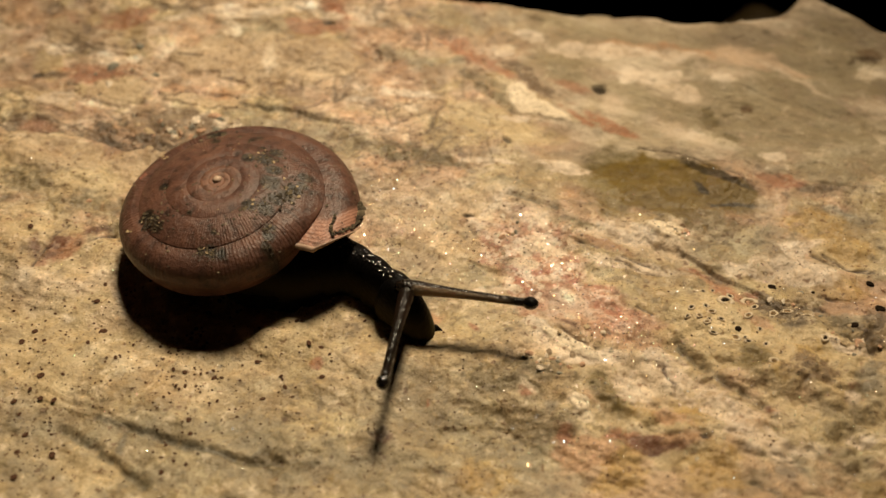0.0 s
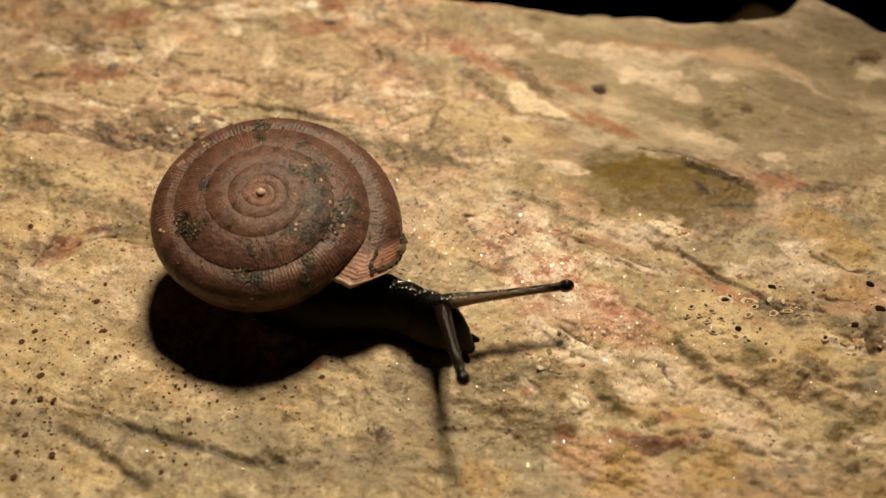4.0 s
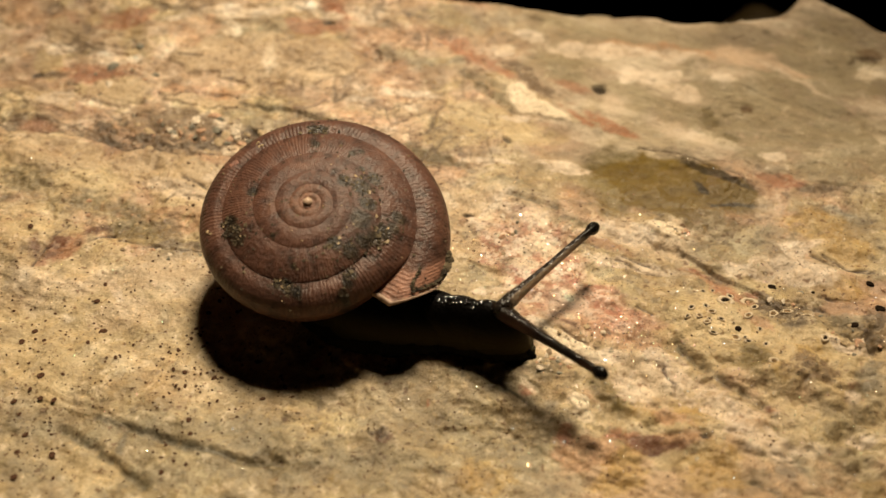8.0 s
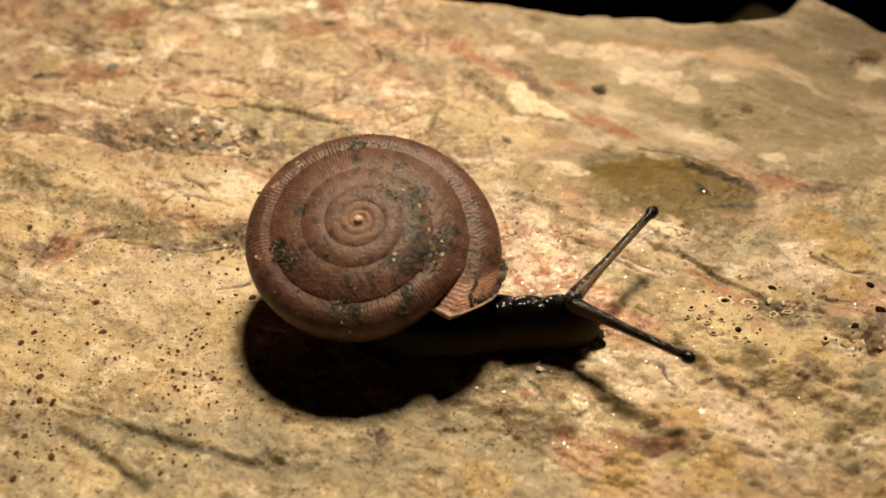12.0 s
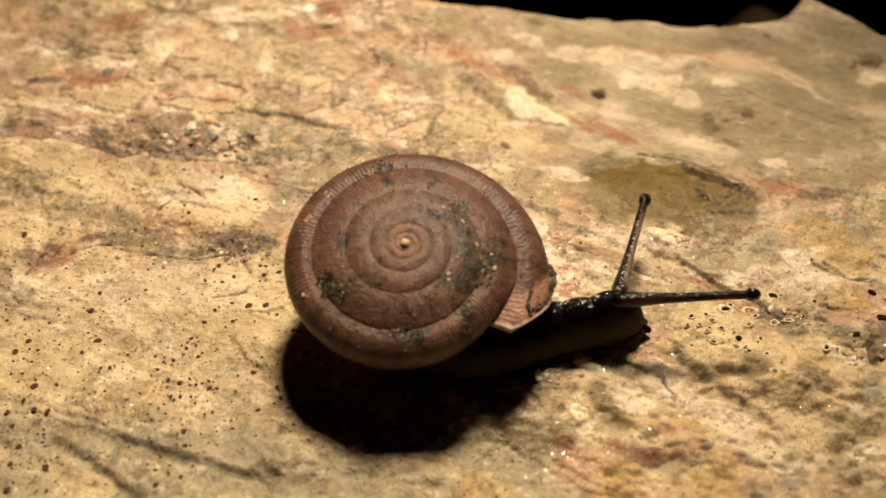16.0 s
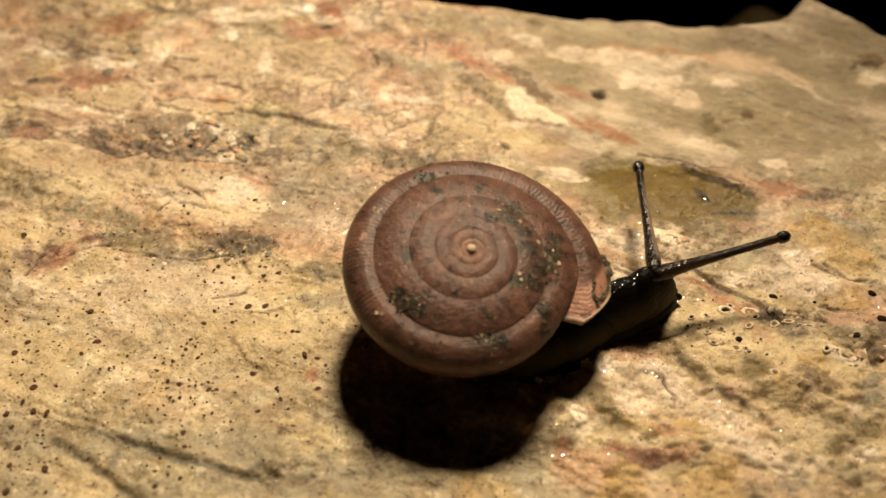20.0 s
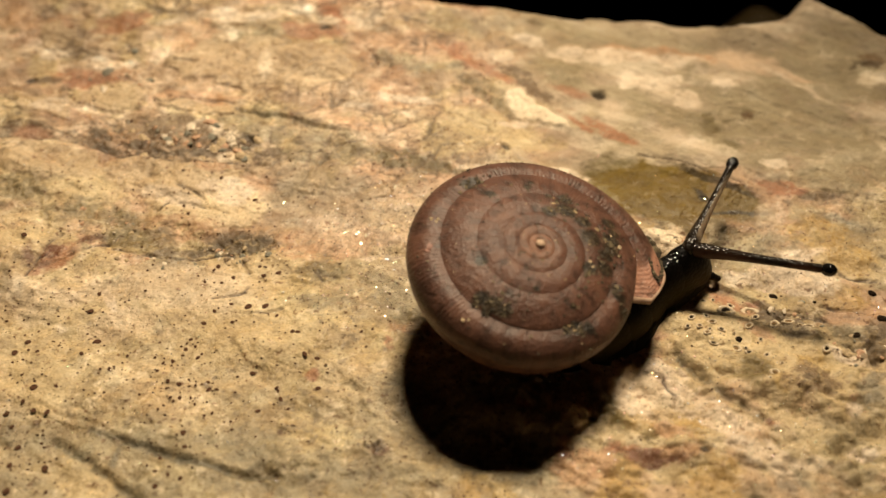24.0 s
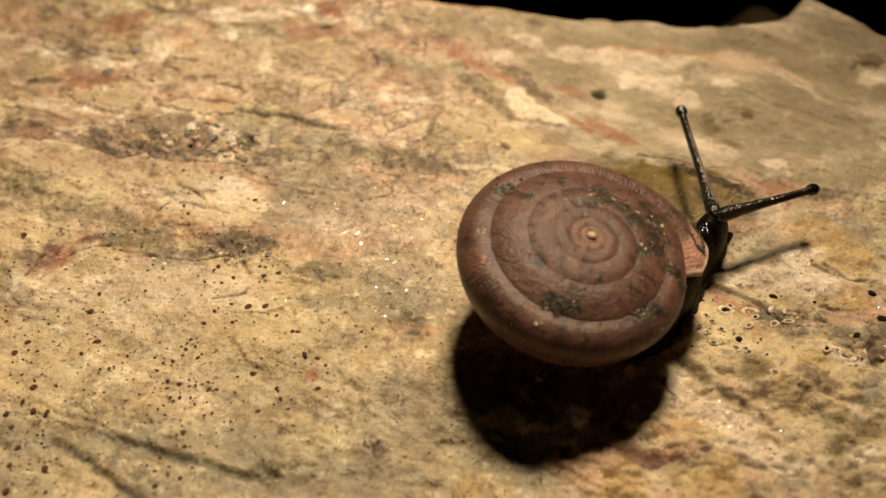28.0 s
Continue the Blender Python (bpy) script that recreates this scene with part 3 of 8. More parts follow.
WHITE += [
    (-15.0, 20.5, 0.6, -0.4, -0.1, -0.6), (-12.1, 17.3, 0.4, 0.0, 0.1, -0.8),
    (-10.3, 23.5, 1.1, 0.0, 0.1, -0.9), (-23.4, 13.2, 0.6, -0.2, 0.0, -0.3),
    (-13.8, 10.5, 0.8, -0.4, -0.1, -0.3), (-21.3, -5.0, 0.4, 0.2, 0.2, -0.3),
    (-13.2, 8.8, 0.6, 0.0, 0.0, -0.3), (3.0, 3.0, 0.6, 0.8, 0.2, -0.2),
    (6.2, 2.1, 0.4, 0.0, 0.0, -0.6), (13.7, 1.2, 1.0, -0.7, -0.1, -0.2),
    (28.8, 16.0, 1.0, 0.0, -0.2, -0.7), (7.0, -3.9, 0.3, -0.5, -0.3, -0.3),
    (7.2, -5.4, 0.3, 0.0, 0.0, -0.4), (14.6, -11.6, 0.5, -0.1, -0.1, -0.3),
    (7.4, -11.9, 0.4, -0.2, -0.2, -0.4), (6.9, -10.9, 0.2, 0.0, 0.0, -0.3),
]
WHITE += [
    (4.6, -10.1, 0.4, -0.4, -0.1, -0.2), (19.4, -13.9, 0.7, -0.1, -0.1, -0.2),
    (14.5, 2.1, 0.6, -0.4, -0.1, -0.3), (17.0, -1.8, 0.5, -0.3, -0.1, -0.3),
]
TAN += [
    (-16.5, 17.2, 4.3, -0.6, 0.2, -2.1), (-8.2, 16.6, 3.5, -0.4, 0.1, -2.4),
    (-19.0, 20.9, 2.8, 0.0, 0.2, -1.2), (23.8, 16.8, 1.3, -1.1, -0.2, -0.4),
    (20.6, 18.2, 2.3, -0.5, -0.3, -1.1),
]
OCHRE += [
    (-27.2, 17.7, 0.9, 0.0, 0.4, -2.0), (-21.7, 14.2, 1.9, -0.2, 0.2, -1.5),
    (-24.4, 14.6, 0.5, 0.0, 0.2, -1.0), (-23.4, 5.9, 4.0, -1.0, 0.1, -1.9),
    (-24.9, 1.7, 1.3, 0.3, 0.2, -0.6), (-22.1, 1.2, 0.6, 0.5, 0.3, -0.6),
    (-14.0, -1.9, 3.9, -0.4, 0.1, -1.5), (-10.4, -1.4, 2.3, -0.2, 0.1, -1.0),
    (-22.1, -7.5, 1.8, 0.0, 0.4, -1.9), (-11.2, -6.0, 4.1, -0.4, 0.1, -2.3),
    (3.5, 11.2, 3.6, -1.3, -0.3, -1.4), (17.2, -6.3, 3.3, -0.8, -0.6, -1.9),
    (20.5, -10.1, 1.6, -1.1, -0.5, -0.9), (10.5, -0.4, 1.9, -0.4, -0.1, -0.6),
]
GREY += [
    (-14.0, 21.8, 2.8, 0.0, 0.1, -0.9), (-2.3, 17.8, 1.0, -0.2, -0.1, -0.8),
    (-11.0, 11.2, 3.4, -1.0, 0.0, -0.9), (3.4, 14.9, 1.2, -0.7, -0.1, -0.5),
    (-7.0, -3.5, 0.8, -0.2, 0.0, -0.6), (-3.7, -1.7, 0.8, -0.1, 0.0, -0.6),
    (-9.0, -13.2, 1.7, 0.0, 0.1, -0.8), (-3.7, -14.9, 1.7, 0.0, 0.0, -0.6),
    (-1.2, 8.2, 3.6, -1.2, -0.1, -0.5), (4.4, 5.2, 2.1, -0.7, -0.1, -0.6),
    (19.8, 1.0, 1.1, -0.5, -0.3, -0.8), (15.2, 0.0, 1.1, -0.6, -0.2, -0.5),
    (5.1, -13.7, 0.6, -1.0, -0.4, -0.4), (6.8, -15.4, 1.1, -0.9, -0.3, -0.4),
    (20.1, 11.0, 2.1, -0.3, -0.3, -1.4), (8.3, 16.7, 1.3, -0.8, -0.5, -1.7),
]
DARK_GREY += [
    (-25.9, 6.2, 1.3, 0.0, 0.2, -0.8), (-21.6, 3.9, 2.2, -0.3, 0.1, -1.1),
    (-18.6, 1.4, 1.5, -0.2, 0.1, -0.6), (-11.7, 1.2, 1.7, -0.2, 0.0, -0.8),
    (-15.8, -0.2, 1.4, -0.2, 0.0, -0.4), (-1.9, -4.7, 1.2, -0.2, -0.1, -0.9),
    (-8.1, -14.7, 1.0, -0.1, 0.0, -0.2), (-7.7, -14.1, 0.3, 0.0, 0.0, -0.3),
    (-10.0, -14.7, 0.7, -0.1, 0.0, -0.2), (22.9, -6.2, 1.1, -0.8, -0.4, -0.7),
    (21.9, -5.1, 0.8, -0.6, -0.2, -0.3), (20.8, -14.0, 1.5, -0.3, -0.6, -1.6),
    (21.6, -12.3, 0.7, -0.2, -0.3, -0.6), (17.3, 11.8, 0.5, -0.2, -0.2, -0.6),
    (18.5, 9.7, 0.7, -0.2, -0.1, -0.3), (2.6, -9.8, 1.0, -0.4, -0.2, -0.7),
]
DARK_GREY += [
    (5.4, -9.2, 0.9, -0.5, -0.2, -0.5), (19.1, -9.6, 0.5, 0.6, 0.4, -0.5),
    (8.0, 1.9, 1.3, -0.4, -0.1, -0.4),
]
DARK_BROWN += [
    (-25.0, 15.4, 0.5, -0.1, 0.0, -0.3), (-21.9, 10.9, 0.9, -0.3, 0.0, -0.6),
    (-20.8, 11.6, 0.6, -0.2, 0.0, -0.4), (-17.3, 9.5, 3.3, -0.6, 0.0, -0.5),
    (-3.0, -12.8, 0.3, -0.1, -0.1, -0.3), (-3.6, -12.8, 0.2, -0.1, 0.0, -0.1),
    (-4.1, -12.7, 0.1, 0.0, 0.0, -0.1), (-1.4, -5.8, 0.8, 0.0, 0.0, -0.4),
]
DARK_RUST += [
    (-23.7, -0.2, 0.4, 0.3, 0.5, -0.9), (-22.9, 0.5, 0.6, 0.4, 0.2, -0.3),
    (-20.8, 1.4, 0.8, 0.3, 0.1, -0.3), (4.5, 1.8, 0.6, -0.1, 0.0, -0.3),
    (4.4, 1.0, 0.2, 0.0, 0.0, -0.1), (7.2, -6.2, 0.5, -0.2, 0.0, -0.2),
    (10.1, -13.2, 1.4, -0.1, -0.1, -0.3), (10.7, -13.8, 0.7, -0.1, -0.1, -0.3),
]
HOLLOW += [
    (-20.2, 12.2, 0.1, 0.0, 0.0, -0.2), (-8.0, 21.5, 0.2, 0.0, 0.0, -0.3),
    (10.5, 14.4, 0.5, -0.2, -0.1, -0.5), (13.4, -13.2, 0.2, 0.0, 0.0, -0.2),
    (1.4, 2.8, 0.3, 0.0, 0.0, -0.2),
    (4.0, 9.2, 0.3, -0.1, 0.0, -0.2),
]
GREY_PINK += [
    (-1.3, -1.0, 2.0, -0.4, -0.1, -0.8), (-9.1, 5.9, 1.4, 0.0, 0.2, -1.9),
]
RUST_FILM += [
    (9.6, -6.1, 1.8, -1.2, -0.5, -0.9), (11.4, -7.5, 0.9, -0.2, -0.2, -0.6),
    (11.9, -13.4, 1.4, 0.1, 0.0, -0.5), (15.9, -2.6, 0.9, -0.3, -0.1, -0.3),
]
GOLDEN += [
    (2.2, -15.3, 1.3, -0.2, -0.1, -0.8), (13.6, -15.4, 1.4, -0.2, -0.2, -0.9),
    (21.5, -16.0, 1.0, 0.0, -0.2, -0.6), (23.9, 0.0, 1.2, -0.7, -0.5, -0.9),
    (6.5, -6.7, 0.6, -0.2, -0.1, -0.3), (12.4, -12.0, 1.4, -0.4, -0.1, -0.5),
    (22.5, -3.4, 1.2, -0.3, -0.2, -0.6), (8.6, -14.4, 1.1, -0.3, -0.3, -0.8),
]
BLUE_GREY += [
    (17.3, -15.1, 0.4, -0.1, -0.3, -0.8), (24.2, 2.9, 1.0, -0.5, -0.1, -0.3),
    (23.0, -9.0, 0.8, 0.3, 0.0, -0.4), (5.6, -11.4, 0.5, -0.1, -0.1, -0.3),
]
BROWN += [
    (29.6, 18.4, 0.9, 0.0, -0.2, -0.9), (20.0, 12.6, 0.4, -0.1, -0.1, -0.3),
    (18.2, -3.9, 0.7, -0.6, -0.3, -0.4), (15.5, -1.9, 1.2, -0.6, -0.1, -0.2),
    (4.5, -1.3, 1.0, -0.4, -0.1, -0.3),
]
OLIVE_FILM += [
    (16.8, -7.9, 0.7, -0.2, -0.2, -0.7),
]
DARK_OLIVE += [
    (16.9, 6.3, 2.2, -1.4, -0.1, -0.3), (15.9, 5.1, 0.4, -0.7, -0.1, -0.2),
    (18.2, 3.5, 1.7, -0.1, 0.0, -0.2),
]
CRACKS += [
    [(-16.4, 14.6), (-15.0, 14.2), (-13.6, 13.6)],
    [(-22.0, 16.6), (-20.5, 16.0)],
    [(-22.6, 2.0), (-23.3, 0.8), (-23.7, -0.4), (-24.0, -1.3)],
    [(-19.7, 1.2), (-21.0, 0.8), (-22.0, 0.1), (-22.6, -0.1)],
    [(-7.4, -0.5), (-6.8, -1.4), (-5.1, -1.6)],
    [(-16.5, 6.4), (-15.2, 5.6), (-14.5, 5.1)],
    [(-16.6, 4.7), (-17.3, 4.1)],
    [(-14.8, 4.4), (-12.9, 3.7)],
    [(-12.2, -2.8), (-11.4, -2.6), (-11.1, -2.2)],
    [(-10.8, -4.2), (-9.5, -4.1), (-8.8, -3.9)],
]
CRACKS += [
    [(22.5, -0.4), (23.5, -1.6), (25.0, -1.8)],
    [(10.1, -0.8), (12.0, -1.7), (12.7, -2.0)],
    [(11.8, -8.8), (12.0, -9.4), (12.3, -10.0), (12.4, -10.6)],
    [(21.5, -3.6), (22.7, -4.2), (23.9, -4.3)],
    [(6.5, -6.3), (8.0, -7.6)],
    [(11.1, -4.5), (11.7, -5.1)],
    [(7.9, 0.4), (9.2, -0.0)],
    [(18.8, -4.3), (21.0, -5.3), (22.4, -6.7), (23.4, -7.7)],
]
LEDGES += [
    [(23.4, -7.7), (22.4, -6.7), (21.0, -5.3), (19.7, -4.6)],
]
GROOVES += [
    [(4.2, 4.5), (5.7, 3.7), (6.9, 3.2)],
]
GREY_CRACKS = [
    [(-18.2, -11.7), (-16.6, -12.4), (-15.4, -12.9), (-13.8, -13.5), (-12.3, -13.9), (-10.9, -14.3)],
    [(-16.5, -12.5), (-16.6, -13.9)],
]
# brown lichen bodies: x, y, half width
LICHEN_DOTS = []
LICHEN_DOTS += [
    (-19.51, -2.62, 0.16), (-19.74, -3.95, 0.18), (-19.06, -5.87, 0.21), (-19.62, -7.0, 0.16), (-16.83, -2.62, 0.1), (-13.0, -0.44, 0.16),
    (-13.19, -0.79, 0.13), (-13.58, -1.78, 0.13), (-12.61, -1.78, 0.13), (-12.72, -4.03, 0.13), (-13.26, -4.76, 0.16), (-13.83, -5.88, 0.13),
    (-14.01, -6.15, 0.1), (-14.02, -6.54, 0.13), (-14.11, -7.0, 0.1), (-14.61, -7.39, 0.16), (-13.52, -6.35, 0.1), (-13.25, -7.2, 0.16),
    (-13.07, -6.93, 0.1), (-15.12, -7.5, 0.1), (-15.1, -7.2, 0.08), (-17.87, -8.11, 0.13), (-22.83, -6.07, 0.18), (-23.37, -6.81, 0.21),
    (-22.15, -6.73, 0.13), (-21.96, -4.76, 0.1), (-23.47, -4.35, 0.08), (-12.02, -1.27, 0.16), (-9.43, -0.93, 0.21), (-10.26, -1.14, 0.16),
]
LICHEN_DOTS += [
    (-10.56, -0.45, 0.13), (-10.19, -0.53, 0.1), (-11.82, -3.54, 0.13), (-10.84, -3.75, 0.21), (-9.89, -3.67, 0.21), (-11.61, -4.84, 0.13),
    (-9.18, -4.4, 0.13), (-8.16, -5.68, 0.16), (-7.87, -5.72, 0.16), (-7.38, -7.24, 0.21), (-6.69, -7.43, 0.16), (-6.19, -7.96, 0.13),
    (-10.15, -8.22, 0.16), (-4.37, -5.61, 0.13), (-3.75, -5.49, 0.1), (-4.07, -6.62, 0.1), (-2.88, -2.8, 0.1), (-5.65, -2.3, 0.08),
    (-2.48, -2.04, 0.08), (-14.6, -8.89, 0.13), (-14.0, -9.04, 0.16), (-14.62, -9.37, 0.1), (-14.32, -9.95, 0.13), (-14.14, -10.14, 0.1),
    (-13.84, -9.92, 0.13), (-14.6, -10.46, 0.1), (-13.11, -9.11, 0.1), (-12.79, -9.0, 0.1), (-12.48, -8.82, 0.13), (-12.36, -9.3, 0.16),
]
LICHEN_DOTS += [
    (-11.96, -9.34, 0.13), (-12.98, -10.32, 0.1), (-12.02, -10.82, 0.1), (-13.31, -12.22, 0.18), (-13.1, -13.08, 0.13), (-14.32, -13.65, 0.16),
    (-14.91, -14.08, 0.1), (-14.43, -14.42, 0.13), (-13.75, -14.18, 0.13), (-13.73, -14.68, 0.1), (-13.07, -14.91, 0.13), (-14.29, -15.3, 0.16),
    (-22.16, -10.06, 0.16), (-22.88, -10.81, 0.21), (-21.5, -10.6, 0.16), (-20.74, -10.78, 0.18), (-22.38, -11.66, 0.16), (-21.8, -12.9, 0.18),
    (-20.71, -11.87, 0.1), (-20.64, -12.6, 0.1), (-21.98, -13.98, 0.18), (-20.14, -14.11, 0.21), (-21.76, -15.49, 0.21), (-19.76, -15.55, 0.13),
    (-21.75, -9.22, 0.24), (-20.54, -9.22, 0.13), (-8.74, -9.3, 0.13), (-8.66, -9.48, 0.1), (-8.46, -10.03, 0.16), (-8.79, -10.32, 0.1),
]
LICHEN_DOTS += [
    (-9.62, -10.71, 0.16), (-8.02, -10.64, 0.13), (-6.53, -9.38, 0.16), (-6.07, -8.45, 0.1), (-24.68, 1.61, 0.21), (-20.24, 12.22, 0.13),
    (-16.06, 7.19, 0.13), (-13.64, 6.69, 0.16), (-12.43, 7.89, 0.16), (-11.38, 4.92, 0.16), (-15.66, 4.35, 0.13), (-15.2, 3.5, 0.16),
    (-15.61, 3.26, 0.08), (-17.76, 2.48, 0.1), (-13.31, 2.06, 0.08),
]
# rimmed lichen cups: x, y, half width
RIMMED_PORES = [
    (13.99, -4.77, 0.26), (14.87, -4.48, 0.22), (15.12, -4.94, 0.26), (16.05, -4.07, 0.44), (17.53, -3.86, 0.47),
    (17.65, -4.48, 0.22), (17.14, -5.22, 0.29), (18.64, -4.9, 0.33), (19.45, -4.81, 0.29), (20.59, -5.02, 0.29),
    (20.03, -5.1, 0.18), (14.7, -5.83, 0.22), (14.91, -5.51, 0.18), (15.57, -5.51, 0.22), (16.23, -5.75, 0.11),
    (16.17, -6.71, 0.33), (15.0, -6.39, 0.26), (16.74, -6.71, 0.15), (16.87, -7.02, 0.22), (17.71, -5.99, 0.18),
    (17.81, -7.18, 0.18), (16.47, -3.44, 0.22), (14.96, -3.14, 0.18), (15.53, -3.02, 0.15), (21.15, -6.75, 0.29),
    (13.69, -5.39, 0.18), (17.83, -8.84, 0.33), (18.47, -5.3, 0.15), (14.32, -5.43, 0.18), (18.47, -7.88, 0.15),
]
BLACK_PITS = [
    (18.98, -2.8, 0.44), (16.43, -6.11, 0.29), (24.69, -2.5, 0.33), (24.62, -4.81, 0.4), (23.11, -5.83, 0.36), (21.26, -3.27, 0.15),
]
SPOT_FIELDS = [
    (-13.9, -9.0, 7.0, -3.0, -0.7, -4.6), (-21.6, -11.6, 2.4, 0.0, 1.2, -5.4),
    (-21.5, -3.4, 5.2, 0.0, 1.0, -4.6),
]
# Last PALE row is a ridge edge with its torch light painted in.
PALE += [(14.6, -11.8, 0.6, -0.2, -0.2, -0.4), (16.9, -14.3, 1.0, -0.7, -0.3, -0.4), (22.3, -7.5, 1.1, -0.8, -0.2, -0.2)]
SALMON += [(11.8, -11.9, 1.1, -0.4, -0.2, -0.5), (17.7, -5.6, 0.8, -0.6, -0.2, -0.4)]
DARK_RUST += [(11.95, -8.9, 0.05, -0.4, -0.16, 0.0), (12.2, -9.4, 0.3, -0.2, -0.12, -0.16), (12.45, -10.0, 0.0, -0.45, -0.15, 0.0), (17.3, -11.7, 0.2, 0.0, -0.1, -0.2)]
DARK_GREY += [(23.4, -6.3, 0.6, -0.5, -0.4, -0.5)]
GOLDEN += [(18.3, -9.4, 0.8, -0.7, -0.4, -0.5), (20.3, -7.5, 1.0, -0.2, -0.2, -0.5), (9.7, -13.8, 0.8, 0.3, 0.1, -0.4)]
TAN_PLATE = [(-21.7, 14.4, 2.4, -0.1, 0.2, -1.4), (-26.1, 13.6, 2.1, -0.4, 0.1, -1.0), (-12.2, 17.5, 6.6, -0.6, 0.1, -2.3), (-8.0, 16.9, 2.6, 0.0, 0.1, -1.5), (-16.1, 13.3, 2.7, -0.7, 0.0, -0.5), (-17.1, 7.0, 4.8, -0.3, 0.2, -1.6), (-24.9, 8.1, 3.2, -0.2, 0.3, -1.5), (-26.6, 20.8, 1.7, -0.6, 0.1, -1.4)]
BROWN += [(-26.8, 11.0, 2.1, -0.2, 0.1, -0.7), (-22.9, 10.2, 1.9, -0.4, 0.1, -0.6), (-26.5, 16.4, 1.2, 0.3, 0.2, -0.5)]
BROWN_FILM += [(-18.7, 10.8, 4.3, -0.5, 0.1, -1.2), (-29.3, 17.5, 1.3, 0.5, 0.4, -1.1)]
GLITTER_FIELDS = [
    (-3.6, 2.3, 5.1, 0.0, 0.1, -3.8), (6.4, -1.7, 4.0, -2.6, -1.8, -4.4),
    (7.0, -12.0, 3.3, 0.0, -0.2, -2.8), (-4.7, -3.4, 3.9, 0.0, 0.1, -2.1),
    (9.9, -6.7, 2.7, -0.6, -0.4, -1.6), (-16.4, -7.1, 10.0, 0.0, 1.2, -7.5),
    (15.5, -10.5, 9.0, -2.0, -1.0, -5.0), (17.0, -1.5, 8.0, -2.0, 0.0, -4.0),
]
BRIGHT_GRAINS = [
    (-3.7, 0.9), (-15.3, -9.6), (-15.4, -8.1), (-5.7, 3.4), (-9.6, 4.8), (-4.0, 5.5), (-2.0, 3.0), (-21.3, -4.6),
    (-26.2, 6.9), (-4.7, 1.0), (-5.5, 1.9), (24.5, -4.0), (5.2, 1.3), (12.7, -7.0), (4.6, -2.6), (5.2, -3.2),
    (8.8, -8.5), (24.4, -6.6), (6.3, -13.4), (5.1, -3.2),
]


N1, N2, N3, N4, N5 = (Noise(s) for s in (3, 14, 15, 92, 65))
GROUND_Z = -0.46


def warped(x, y, by=0.7, size=1.6):
    return x + by * N1.fbm(x / size, y / size, 4), y + by * N2.fbm(x / size + 40, y / size, 4)


def patch_mask(rows, x, y, edge, soft=0.35):
    """0 to 1: inside any of the ragged ellipses."""
    total = np.zeros_like(x)
    for cx, cy, ux, uy, vx, vy in rows:
        reach = 2.2 * max(math.hypot(ux, uy), math.hypot(vx, vy))
        near = (np.abs(x - cx) < reach) & (np.abs(y - cy) < reach)
        if not near.any():
            continue
        det = ux * vy - uy * vx
        px, py = x[near] - cx, y[near] - cy
        a, b = (px * vy - py * vx) / det, (ux * py - uy * px) / det
        e = edge[near]
        total[near] = np.maximum(total[near], 1 - smooth(e - soft, e + soft, np.sqrt(a * a + b * b)))
    return total


def lumps(x, y, wide, tall, seed):
    """Ragged lumps of stone: distance to the seam between two, and a random number for each lump."""
    rnd = np.random.RandomState(seed).uniform(0, 1, (3, 64, 64))
    px, py = warped(x, y, 0.55, 1.4)
    px, py = px / wide, py / tall
    ix, iy = np.floor(px).astype(int), np.floor(py).astype(int)
    f1, f2, tone = np.full(x.shape, 9.0), np.full(x.shape, 9.0), np.zeros(x.shape)
    for a in (-1, 0, 1):
        for b in (-1, 0, 1):
            i, j = (ix + a) & 63, (iy + b) & 63
            d = np.hypot(ix + a + rnd[0, i, j] - px, iy + b + rnd[1, i, j] - py)
            f2 = np.minimum(f2, np.maximum(d, f1))
            tone = np.where(d < f1, rnd[2, i, j], tone)
            f1 = np.minimum(d, f1)
    return f2 - f1, tone


def seams(x, y):
    """How open the seams are at a place, and the tone of its lump."""
    gap, tone = lumps(x, y, 3.6, 2.3, 77)
    small, fleck = lumps(x + 50, y, 1.3, 0.9, 78)
    where = smooth(-0.1, 0.25, N4.fbm(x / 5 + 12, y / 4, 3)) * (0.35 + 0.65 * np.maximum(smooth(0, 6, y), smooth(6, 14, x)))
    where = where * (1 - 0.95 * smooth(4, 9, y) * smooth(2, 11, x))
    where = where * (1 - 0.6 * waxy(x, y))
    return np.exp(-(gap / 0.045) ** 2) * where, np.exp(-(small / 0.07) ** 2) * where, tone - 0.5, fleck - 0.5


def line_distance(lines, x, y):
    """Distance to the nearest of the polylines, and the side (above or below)."""
    best, side = np.full_like(x, 1e3), np.zeros_like(x)
    for line in lines:
        for (x0, y0), (x1, y1) in zip(line, line[1:]):
            dx, dy = x1 - x0, y1 - y0
            t = np.clip(((x - x0) * dx + (y - y0) * dy) / (dx * dx + dy * dy), 0, 1)
            qx, qy = x - x0 - t * dx, y - y0 - t * dy
            d = np.hypot(qx, qy)
            near = d < best
            side = np.where(near, np.sign(dx * qy - dy * qx), side)
            best = np.where(near, d, best)
    return best, side


EDGE = ([-300, -60, -20, -7.7, -0.2, 3.9, 7.1, 12.7, 17.9, 21.9, 24.4, 25.8, 26.8, 29, 31.2, 45, 90, 300],
        [22, 32, 30.5, 27.2, 25.3, 24.9, 24.4, 23.7, 23.1, 23.1, 23.7, 24.8, 26.2, 24.6, 22.2, 13, -20, -60])


def waxy(x, y):
    """Where the stone is glazed over in smooth lumps."""
    return smooth(4, 10, x) * smooth(-4.5, -8, y)


